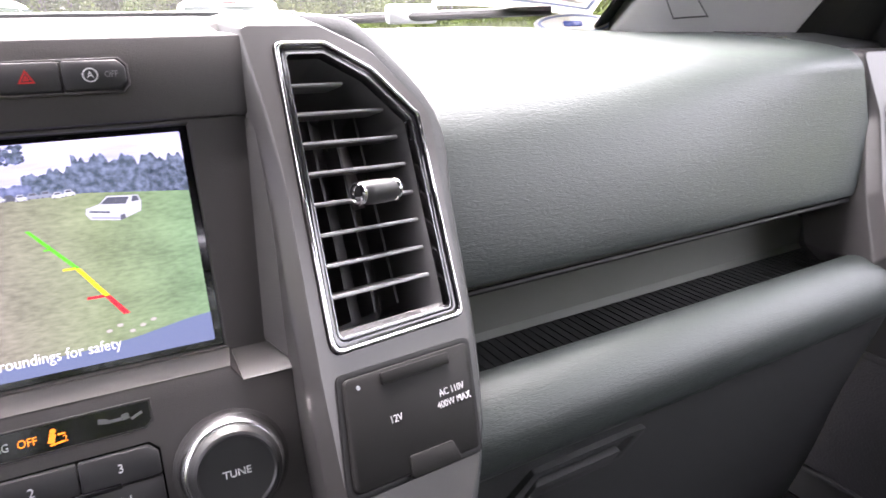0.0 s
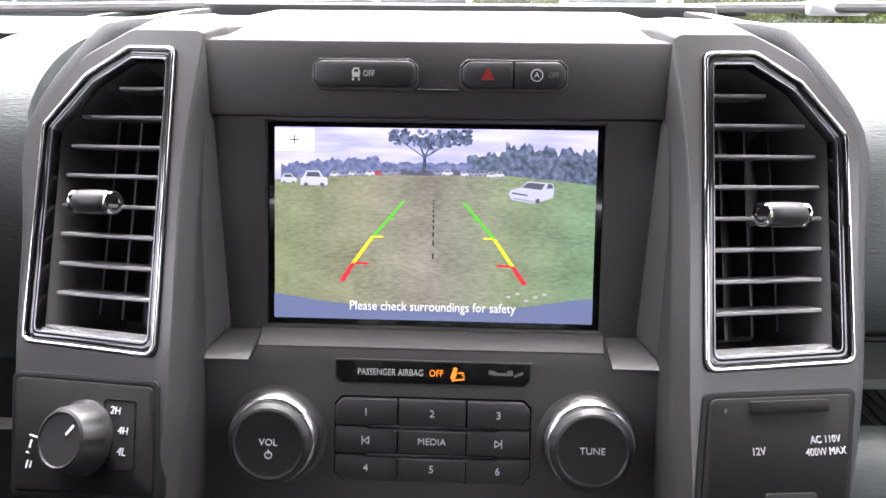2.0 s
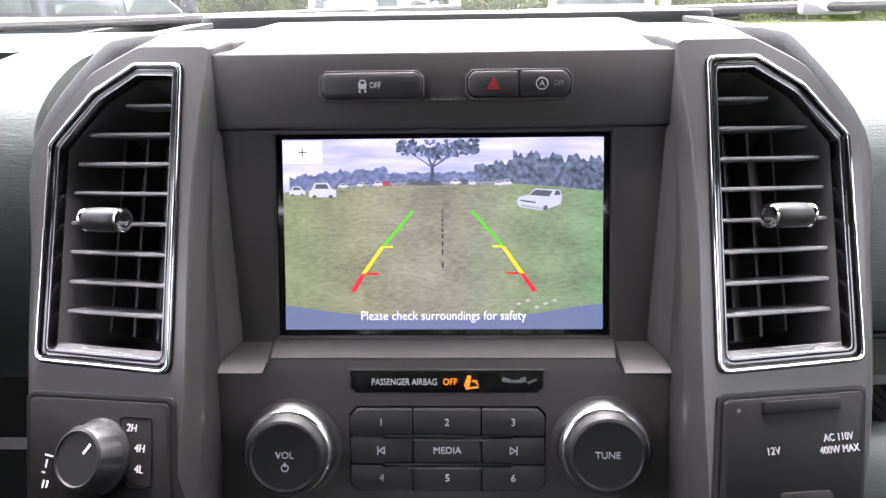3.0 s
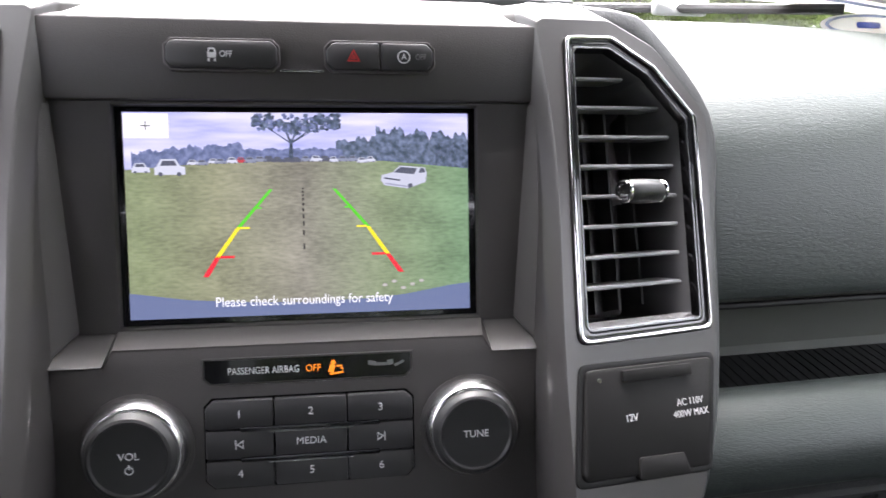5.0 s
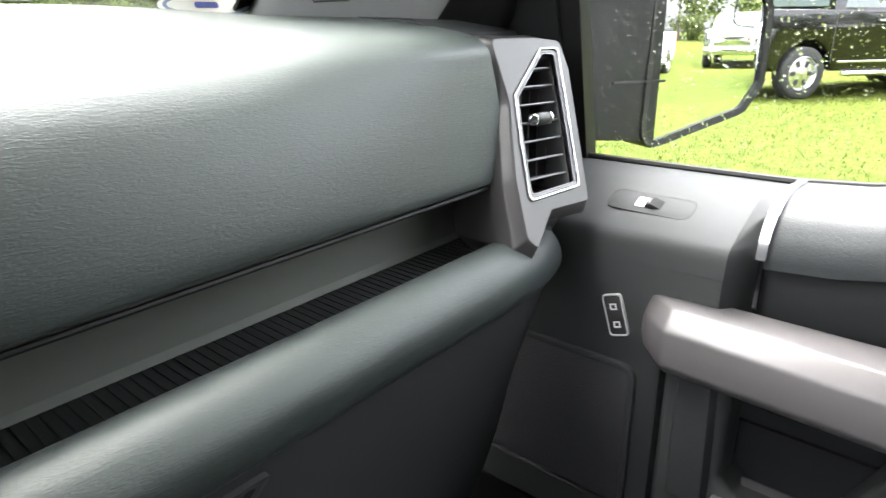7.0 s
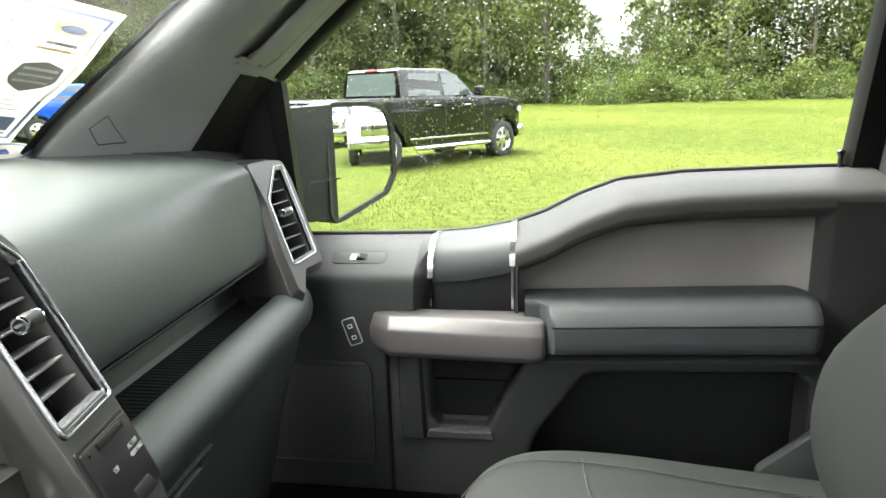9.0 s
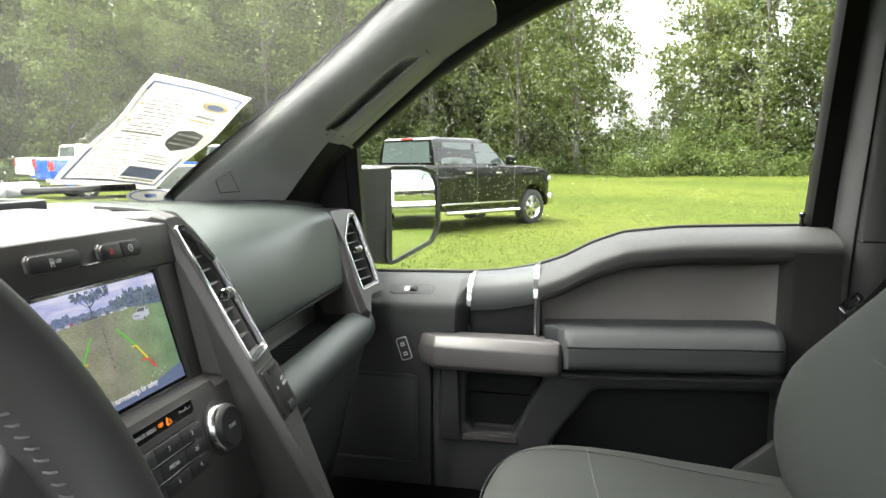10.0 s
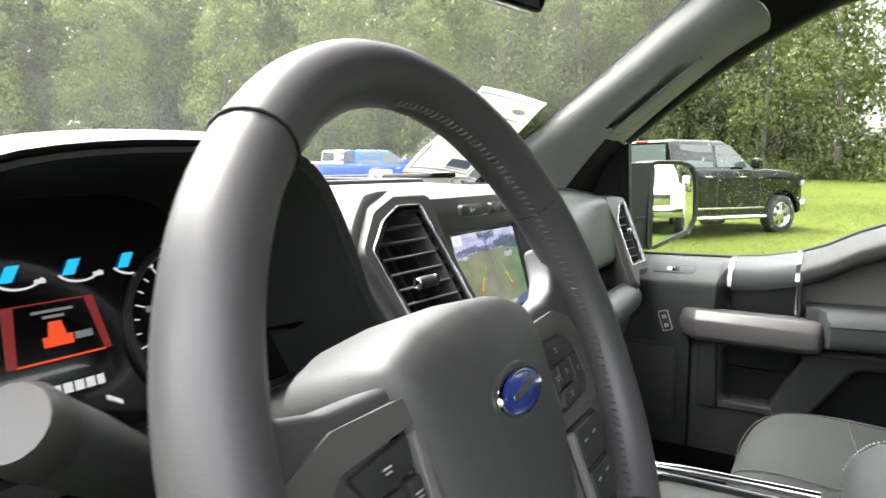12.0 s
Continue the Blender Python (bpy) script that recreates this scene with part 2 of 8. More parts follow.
def plate(outer, holes, z0, z1, M=EYE4, bev=0.0, seg=2):
    """A flat plate from z0 (back) to z1 (face) with holes through it."""
    bm = bmesh.new()
    loops = []
    for pts in (outer, *holes):
        vs = [bm.verts.new(M @ Vector((x, y, z1))) for x, y in pts]
        loops.append(vs)
        for i in range(len(vs)):
            bm.edges.new((vs[i], vs[(i + 1) % len(vs)]))
    bmesh.ops.triangle_fill(bm, use_beauty=True, use_dissolve=False, edges=bm.edges[:])
    back = M.to_3x3() @ Vector((0, 0, z0 - z1))
    for vs in loops:
        deep = [bm.verts.new(v.co + back) for v in vs]
        for i in range(len(vs)):
            j = (i + 1) % len(vs)
            bm.faces.new((vs[i], vs[j], deep[j], deep[i]))
    bmesh.ops.recalc_face_normals(bm, faces=bm.faces)
    if bev:
        ring = [e for e in bm.edges if len(e.link_faces) == 2 and e.calc_face_angle(0) > 0.6 and len(e.link_faces[0].verts) != len(e.link_faces[1].verts)]
        bmesh.ops.bevel(bm, geom=ring, offset=bev, offset_type="OFFSET", segments=seg, profile=0.5, affect="EDGES", clamp_overlap=True)
    return bm


def rounded(pts, r, seg=4):
    """A polygon with its corners rounded; r: one radius, or one for each corner."""
    out, n = [], len(pts)
    for i, p in enumerate(pts):
        p, a, b = Vector(p), Vector(pts[i - 1]), Vector(pts[(i + 1) % n])
        ri = r[i] if isinstance(r, (list, tuple)) else r
        u, v = (a - p).normalized(), (b - p).normalized()
        half = max(u.angle(v) / 2, 0.05)
        cut = min(ri / math.tan(half), (a - p).length * 0.48, (b - p).length * 0.48)
        for k in range(seg + 1):
            f = k / seg
            q0, q1 = p + u * cut * (1 - f), p + v * cut * f
            q = q0.lerp(q1, f)
            out.append((q.x, q.y))
    return out


def inset(pts, d):
    """The outline moved inwards by d (outwards: minus)."""
    n, out = len(pts), []
    area = sum(pts[i - 1][0] * pts[i][1] - pts[i][0] * pts[i - 1][1] for i in range(n))
    s = 1 if area > 0 else -1
    for i in range(n):
        a, p, b = Vector(pts[i - 1]), Vector(pts[i]), Vector(pts[(i + 1) % n])
        u, v = (p - a).normalized(), (b - p).normalized()
        nu, nv = Vector((-u.y, u.x)) * s, Vector((-v.y, v.x)) * s
        m = nu + nv
        m = m / max(m.length_squared, 0.4) * 2
        out.append((p.x + m.x * d, p.y + m.y * d))
    return out


def loft(rings, ring_closed=True, caps=True, bev=0.0):
    """A skin over rings of equal length."""
    bm = bmesh.new()
    rows = [[bm.verts.new(Vector(p)) for p in ring] for ring in rings]
    n = len(rows[0])
    for a, b in zip(rows, rows[1:]):
        for i in range(n if ring_closed else n - 1):
            j = (i + 1) % n
            bm.faces.new((a[i], a[j], b[j], b[i]))
    if caps and ring_closed:
        bm.faces.new(rows[0])
        bm.faces.new(rows[-1])
    bmesh.ops.recalc_face_normals(bm, faces=bm.faces)
    return bevel(bm, bev)


def shell(rows, thick, toward=(0, 1, -1)):
    """An open sheet over rows of points, made solid on the side that lies toward a direction."""
    bm = loft(rows, False, False)
    bm.normal_update()
    mean = sum((f.normal * f.calc_area() for f in bm.faces), Vector())
    s = abs(thick) if mean @ Vector(toward) > 0 else -abs(thick)
    front = bm.verts[:]
    rim = [e for e in bm.edges if len(e.link_faces) == 1]
    faces = bm.faces[:]
    twin = {v: bm.verts.new(v.co + v.normal * s) for v in front}
    for f in faces:
        bm.faces.new([twin[v] for v in reversed(f.verts)])
    for e in rim:
        a, b = e.verts
        bm.faces.new((a, b, twin[b], twin[a]))
    return bm


def smooth_path(pts, n):
    """n points along a Catmull-Rom curve through pts."""
    pts = [Vector(p) for p in pts]
    ext = [pts[0] * 2 - pts[1], *pts, pts[-1] * 2 - pts[-2]]
    out = []
    for k in range(n):
        f = k / (n - 1) * (len(pts) - 1)
        i = min(int(f), len(pts) - 2)
        t = f - i
        a, b, c, d = ext[i : i + 4]
        out.append(0.5 * (2 * b + (c - a) * t + (2 * a - 5 * b + 4 * c - d) * t * t + (3 * b - a - 3 * c + d) * t ** 3))
    return out


def tube(path, r, n=10, closed=False, flat=1.0, up=Vector((0, 0, 1))):
    """A tube round a path; r: one radius or one for each point; flat squeezes it across 'up'."""
    path = [Vector(p) for p in path]
    rings = []
    for i, p in enumerate(path):
        a = path[i - 1] if (i or closed) else path[0]
        b = path[(i + 1) % len(path)] if (i + 1 < len(path) or closed) else path[-1]
        d = (b - a).normalized()
        s = d.cross(up)
        s = s.normalized() if s.length > 1e-4 else Vector((1, 0, 0))
        w = s.cross(d).normalized()
        ri = r[i] if isinstance(r, (list, tuple)) else r
        rings.append([p + s * math.cos(k * math.tau / n) * ri + w * math.sin(k * math.tau / n) * ri * flat for k in range(n)])
    if closed:
        rings.append(rings[0])
        bm = loft(rings, True, False)
        bmesh.ops.remove_doubles(bm, verts=bm.verts, dist=1e-6)
        return bm
    return loft(rings)


def lathe(profile, M=EYE4, n=40, scale=(1, 1)):
    """A turned body: profile of (radius, height) along M's z."""
    rings = [[M @ Vector((r * math.cos(k * math.tau / n) * scale[0], r * math.sin(k * math.tau / n) * scale[1], z)) for k in range(n)] for r, z in profile]
    return loft(rings, True, profile[0][0] < 0.002 or profile[-1][0] < 0.002)


def join(*bms):
    out = bms[0]
    for b in bms[1:]:
        me = bpy.data.meshes.new("tmp")
        b.to_mesh(me)
        b.free()
        out.from_mesh(me)
        bpy.data.meshes.remove(me)
    return out


def lettering(name, text, size, M, mat, parent, depth=0.0002, align="CENTER", wide=1.0):
    """Words as a thin mesh on M's plane."""
    cu = bpy.data.curves.new("letters", "FONT")
    cu.body, cu.size, cu.extrude, cu.align_x, cu.align_y = text, size, depth, align, "CENTER"
    cu.resolution_u = 3
    ob = bpy.data.objects.new("letters", cu)
    scene.collection.objects.link(ob)
    bpy.context.view_layer.update()
    me = bpy.data.meshes.new_from_object(ob.evaluated_get(bpy.context.evaluated_depsgraph_get()))
    bpy.data.objects.remove(ob)
    bpy.data.curves.remove(cu)
    me.transform(M @ Matrix.Diagonal((wide, 1, 1, 1)))
    bm = bmesh.new()
    bm.from_mesh(me)
    bpy.data.meshes.remove(me)
    return part(name, bm, mat, parent)


def basis(origin, x, z):
    """A frame at origin with its x axis along x and its z axis near z."""
    x, z = Vector(x).normalized(), Vector(z)
    y = z.cross(x).normalized()
    z = x.cross(y)
    m = Matrix((x, y, z)).transposed().to_4x4()
    m.translation = origin
    return m


def hull(points):
    bm = bmesh.new()
    for p in points:
        bm.verts.new(Vector(p))
    res = bmesh.ops.convex_hull(bm, input=bm.verts[:])
    junk = [g for g in (*res["geom_interior"], *res["geom_unused"]) if isinstance(g, bmesh.types.BMVert)]
    bmesh.ops.delete(bm, geom=list(set(junk)), context="VERTS")
    bmesh.ops.dissolve_limit(bm, angle_limit=0.02, verts=bm.verts, edges=bm.edges)
    return bm


# ---- dashboard: frames of the centre stack ----
PANEL = basis((0, 0, 1.30), (1, 0, 0), (0, -math.cos(radians(16)), math.sin(radians(16))))
COL_R = basis((0.134, -0.061, 1.25), (1, 0.357, 0), (0.357, -1, 0.6))
COL_L = basis((-0.134, -0.061, 1.25), (1, -0.357, 0), (-0.357, -1, 0.6))
END_V = basis((0.708, -0.025, 1.216), (1, -0.08, 0), (-0.08, -1, 0.53))


def on(M, x, y, z=0.0, turn=0.0):
    return M @ pose(x, y, z, 0, 0, turn)


dashboard = thing("dashboard", "dark grey pickup truck dashboard with grained leather pad", "dashboard", (0, 0.3, 0.62))

# passenger pad, dash top, lower dash: swept along x
PAD = [(0.040, 1.226), (0.020, 1.231), (0.012, 1.240), (0.020, 1.275), (0.034, 1.31), (0.051, 1.337), (0.078, 1.360), (0.115, 1.377), (0.165, 1.388), (0.25, 1.395), (0.40, 1.394), (0.60, 1.372)]


PAD_END = [(0.040, 1.226), (0.020, 1.230), (0.014, 1.238), (0.022, 1.275), (0.031, 1.31), (0.039, 1.34), (0.046, 1.357), (0.070, 1.369), (0.150, 1.379), (0.25, 1.385), (0.40, 1.384), (0.60, 1.362)]


def sweep(x):
    """How far the dashboard's face lies forward at x, beside the centre stack."""
    return 0.030 * max(0.0, x - 0.20) / 0.52


def inner_end(z):
    return 0.198 + 0.046 * min(1, max(0, (z - 1.24) / 0.11))


def pad_ring(f):
    x = 0.185 + 0.54 * f
    g = min(1, max(0, (f - 0.35) / 0.55))
    g = g * g * (3 - 2 * g)
    pts = smooth_path([(x, a + (c - a) * g, b + (d - b) * g) for (a, b), (c, d) in zip(PAD, PAD_END)], 44)
    for p in pts:
        lim = 0.60 - 0.5 * p.x * p.x
        p.y = min(p.y + sweep(x), lim)
        p.x = inner_end(p.z) + (0.725 - inner_end(p.z)) * f
    return pts


part("pad_gap", tube([(x, 0.0182 + sweep(x), 1.2276) for x in (0.20, 0.40, 0.72)], 0.0024, 8), rubber, dashboard)
part("passenger_pad", shell([pad_ring(i / 24) for i in range(25)], -0.012), leather_dash, dashboard, "grained dark leather pad", 50)

rows = []
for x in (0.715, 0.76, 0.82, 0.90):
    rows.append([(x, y + 0.2 * (x - 0.715), z - 0.007) for y, z in ((0.10, 1.20), (0.102, 1.345), (0.12, 1.375), (0.165, 1.388), (0.25, 1.392), (0.36, 1.385))])
part("dash_end", shell(rows, 0.01), dash_plastic, dashboard)

TOP_L = [(0.02, 1.20), (0.028, 1.31), (0.048, 1.352), (0.085, 1.378), (0.14, 1.391), (0.25, 1.396), (0.40, 1.395), (0.60, 1.372)]


def driver_rows(x0, x1, n, first):
    out = []
    for i in range(n):
        x = x0 + (x1 - x0) * i / (n - 1)
        out.append([Vector((p.x, min(p.y, 0.60 - 0.5 * x * x), p.z)) for p in smooth_path([(x, y, z) for y, z in TOP_L[first:]], 30)])
    return out


rows = driver_rows(-0.300, -0.185, 5, 0)
for k, row in enumerate(rows):
    for p in row:
        p.x = -0.300 + (0.300 - inner_end(p.z)) * k / 4
part("driver_pad", shell(rows, 0.012), leather_dash, dashboard, "grained dark leather beside the gauges", 50)
part("driver_top", shell(driver_rows(-0.675, -0.300, 10, 4), 0.012), leather_dash, dashboard, "grained dark leather dash top", 50)
part("driver_end", shell(driver_rows(-0.82, -0.675, 5, 0), 0.012), leather_dash, dashboard, "", 50)

rows = []
for i in range(13):
    x = -0.19 + 0.38 * i / 12
    rows.append([(x, y, z) for y, z in ((0.10, 1.33), (0.12, 1.398), (0.14, 1.401), (0.25, 1.402), (0.40, 1.398), (0.59 - 0.4 * x * x, 1.372))])
part("dash_top", shell(rows, -0.01), leather_dash, dashboard)
grille_tray = rounded([(-0.215, 0.235), (0.225, 0.235), (0.205, 0.43), (-0.195, 0.43)], 0.03)
part("top_tray", plate(grille_tray, [inset(grille_tray, 0.012)], 1.398, 1.412, EYE4, 0.004), dash_plastic, dashboard)
part("tray_mat", prism(inset(grille_tray, 0.0125), 1.396, 1.405), dash_plastic, dashboard)

# open shelf below the pad
rows = [[(x, y + sweep(x), z) for y, z in ((0.045, 1.228), (0.083, 1.226), (0.085, 1.19), (0.083, 1.160), (0.078, 1.155))] for x in (0.185, 0.45, 0.735)]
part("shelf_back", shell(rows, 0.006), tray_plastic, dashboard)
part("shelf_mat", prism([(0.185, 0.0), (0.735, sweep(0.735)), (0.735, 0.081 + sweep(0.735)), (0.185, 0.081)], 1.148, 1.155), tray_rubber, dashboard, "black ribbed rubber shelf mat")
part("shelf_end", box(0.726, 0.734, 0.030, 0.114, 1.15, 1.236, EYE4, 0.002), dash_plastic, dashboard)
bm = None
for k in range(64):
    x = 0.195 + 0.0083 * k
    rib = box(x, x + 0.003, 0.006 + sweep(x), 0.076 + sweep(x), 1.1552, 1.1559)
    bm = join(bm, rib) if bm else rib
tagged(part("mat_ribs", bm, tray_rubber, dashboard), kind="stuff")

# padded lip over the glovebox, and the glovebox door
LIP = [(0.006, 1.150), (0.002, 1.176), (-0.004, 1.180), (-0.016, 1.181), (-0.031, 1.175), (-0.043, 1.163), (-0.048, 1.148), (-0.045, 1.134), (-0.034, 1.126)]


def lip_ring(x):
    f = max(0.0, (x - 0.66) / 0.14)
    return smooth_path([(x, y + sweep(x) + 0.034 * f * f * (y < 0), z - 0.006 * f * f) for y, z in LIP], 22)


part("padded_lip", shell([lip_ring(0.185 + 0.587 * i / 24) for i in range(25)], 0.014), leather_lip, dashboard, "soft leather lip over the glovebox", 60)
GLOVE = [(-0.032, 1.1245), (-0.026, 1.105), (-0.012, 1.06), (0.012, 0.98), (0.03, 0.90), (0.06, 0.80), (0.10, 0.70)]
rows = []
for i in range(13):
    x = 0.185 + 0.587 * i / 12
    f = max(0.0, (x - 0.66) / 0.14)
    rows.append(smooth_path([(x, y + sweep(x) + 0.034 * f * f, z - 0.006 * f * f) for y, z in GLOVE], 16))
glovebox = part("glovebox_door", shell(rows, 0.01), dash_plastic, dashboard, "dark grained glovebox door", 60)
gm = basis((0.318, -0.0185, 1.098), (1, 0.058, 0), (0, -1, -0.30))
part("latch_recess", plate(rounded([(-0.064, -0.013), (0.044, -0.013), (0.064, 0.014), (-0.044, 0.014)], 0.004), [rounded([(-0.05, -0.009), (0.038, -0.009), (0.052, 0.010), (-0.038, 0.010)], 0.003)], -0.006, 0.003, gm, 0.001), dash_plastic, glovebox)
part("latch", prism(rounded([(-0.05, -0.012), (0.03, -0.012), (0.042, 0.0), (-0.04, 0.0)], 0.003), -0.004, 0.0045, gm, 0.001), door_plastic, glovebox, "grey glovebox latch")
part("lower_dash", shell([[(x, 0.0, 1.16), (x, 0.02, 1.05), (x, 0.06, 0.9), (x, 0.14, 0.7), (x, 0.3, 0.62)] for x in (-0.80, -0.4, 0.0, 0.19)], 0.01), dash_plastic, dashboard)

# ---- centre stack ----
stack = thing("center_stack", "dark plastic centre stack with touchscreen, knobs and air vents", "center stack", (0, 0.0, 1.06))

COL = [(0.0150, 0.180), (0.0235, 0.187), (0.060, 0.185), (0.100, 0.165), (0.130, 0.1125), (0.088, -0.022), (0.0595, -0.0845), (-0.022, -0.170), (-0.0430, -0.21), (-0.0248, -0.052), (0.0103, 0.100)]
RING = [(0.0338, 0.1605), (0.066, 0.160), (0.092, 0.1425), (0.1145, 0.1108), (0.1025, 0.0615), (0.0855, -0.0085), (-0.0025, -0.0005)]
SLAT_RISE = 0.0046
SLAT = [(0.0328, 0.1359, 0.0755, 0.1341), (0.0295, 0.1196, 0.0973, 0.1157), (0.0258, 0.1029, 0.0997, 0.0979), (0.0225, 0.0866, 0.0975, 0.0809),
        (0.0185, 0.0701, 0.0945, 0.0637), (0.0149, 0.0538, 0.0900, 0.0474), (0.0109, 0.0378, 0.0855, 0.0312), (0.0071, 0.0221, 0.0815, 0.0154)]


SLAT = [(a, b + SLAT_RISE, c, d + SLAT_RISE) for a, b, c, d in SLAT]
FACE = [(0.0185, 0.1690), (0.0230, 0.1705), (0.0680, 0.1700), (0.0980, 0.1530), (0.1240, 0.1118), (0.0845, -0.0220), (0.0565, -0.0815), (-0.024, -0.164), (-0.040, -0.205), (-0.0222, -0.052), (0.0135, 0.100)]


def chamfered_plate(face, outline, radii, hole, M, back):
    """A panel with a vent opening, whose edge falls back in a broad soft chamfer."""
    inner, outer = rounded(face, radii), rounded(outline, radii)
    rings = []
    for k, z in ((0.0, 0.0), (0.10, -0.0006), (0.22, -0.0020), (0.86, -0.0092), (0.96, -0.0110), (1.0, -0.0135)):
        rings.append([M @ Vector((a[0] + (b[0] - a[0]) * k, a[1] + (b[1] - a[1]) * k, z)) for a, b in zip(inner, outer)])
    rings.append([p + Vector(back) for p in rings[-1]])
    return join(plate(inner, [rounded(inset(hole, -0.0004), 0.006)], -0.006, 0.0, M), loft(rings, True, False))


def flip(pts, s):
    return [(s * x, y) for x, y in pts]


def slat_bar(M, x0, y0, x1, y1, front, deep, thick):
    """A louvre: thin, with a rounded front edge, its rear edge lower."""
    d = Vector((x1 - x0, y1 - y0, 0))
    w = Vector((-d.y, d.x, 0)).normalized()
    w = -w if w.y < 0 else w
    prof = [(0.5, front - 0.0012), (0.25, front), (-0.25, front), (-0.5, front - 0.0012), (-0.4 + 1.5, front - deep), (0.4 + 1.5, front - deep)]
    rings = []
    for p in (Vector((x0, y0, 0)), Vector((x1, y1, 0))):
        rings.append([M @ (p + w * h * thick + Vector((0, 0, z))) for h, z in prof])
    return loft(rings)


def air_vent(parent, M, s, ring, slats, knob_i, knob_x, depth=0.055, back=None):
    """A vent: well, chrome rings, louvres, vanes behind and a knob."""
    ring = flip(ring, s)
    soft = rounded(ring, 0.006)
    vent = part("vent_well", loft([[M @ Vector((x, y, z)) for x, y in rounded(inset(ring, d), 0.006)] for d, z in ((0.0015, 0.0005), (0.006, -0.006), (0.008, -0.03), (0.014, -depth))], True, False), vent_black, parent, "black air vent with louvres")
    part("vent_back", prism(rounded(inset(ring, 0.013), 0.006), -depth - 0.002, -depth, M), vent_black, vent)
    part("outer_ring", plate(soft, [rounded(inset(ring, 0.0021), 0.005)], -0.004, 0.0024, M, 0.0009, 3), chrome, vent, "chrome ring")
    part("ring_band", plate(rounded(inset(ring, 0.0022), 0.005), [rounded(inset(ring, 0.0054), 0.004)], -0.005, 0.0004, M, 0.0006), gloss_black, vent, "glossy black band")
    part("inner_ring", plate(rounded(inset(ring, 0.0055), 0.004), [rounded(inset(ring, 0.0068), 0.004)], -0.006, 0.0002, M, 0.0004), dark_chrome, vent, "thin smoked chrome line")
    (ax, ay), (bx, by) = ring[-2], ring[-1]
    low = Vector((ax - bx, ay - by, 0)).normalized()
    upw = Vector((-low.y, low.x, 0)) * (1 if low.x > 0 else -1)
    if upw.y < 0:
        upw = -upw
    p0, p1 = Vector((bx, by, 0)) + upw * 0.0075 + low * 0.008, Vector((ax, ay, 0)) + upw * 0.0075 - low * 0.008
    part("sill", loft([[M @ (p + upw * h + Vector((0, 0, z))) for h, z in ((-0.002, -0.002), (0.0, -0.0015), (0.0032, -0.006), (0.002, -0.010))] for p in (p0, p1)]), satin_chrome, vent, "bright sill of the vent")
    for x0, y0, x1, y1 in slats:
        part("louvre", slat_bar(M, s * x0, y0, s * x1, y1, -0.008, 0.017, 0.0024), slat_black, vent)
    lo, hi = min(p[1] for p in ring) + 0.02, max(p[1] for p in ring) - 0.03
    x0, x1 = s * slats[-1][0], s * slats[-1][2]
    for k in range(4):
        f = (k + 0.75) / 4.4
        xb = x0 + (x1 - x0) * f
        lean = s * (slats[0][0] - slats[-1][0]) * 0.9
        part("vane", loft([[M @ Vector((x + e, y, z)) for e, z in ((-0.0008, -0.030), (0.0008, -0.030), (0.0008, -0.044), (-0.0008, -0.044))] for x, y in ((xb, lo), (xb + lean, hi))]), vane_grey, vent)
    x0, y0, x1, y1 = slats[knob_i]
    y = y0 + (y1 - y0) * (knob_x - x0) / (x1 - x0)
    tilt = math.degrees(math.atan2(y1 - y0, x1 - x0)) * s
    K = on(M, s * knob_x, y, 0.001, tilt) @ Matrix(((0, 0, 1, 0), (1, 0, 0, 0), (0, 1, 0, 0), (0, 0, 0, 1)))
    kn = part("vent_knob", lathe([(0.0052, -0.0118), (0.0062, -0.0105), (0.0066, -0.004), (0.0066, 0.004), (0.0062, 0.0105), (0.0052, 0.0118)], K, 24), knob_black, vent, "black vent knob with chrome ends", 50)
    for e in (-1, 1):
        part("knob_cap", lathe([(0.0060, e * 0.0108), (0.0064, e * 0.0116), (0.0064, e * 0.0128), (0.0056, e * 0.0136), (0.0042, e * 0.0134), (0.0038, e * 0.0126), (0.0002, e * 0.0126)], K, 24), chrome, kn, "", 40)
    part("knob_stem", box(-0.005, 0.005, -0.002, 0.002, -0.012, 0.0, on(M, s * knob_x, y, 0, tilt)), knob_black, kn)
    return vent


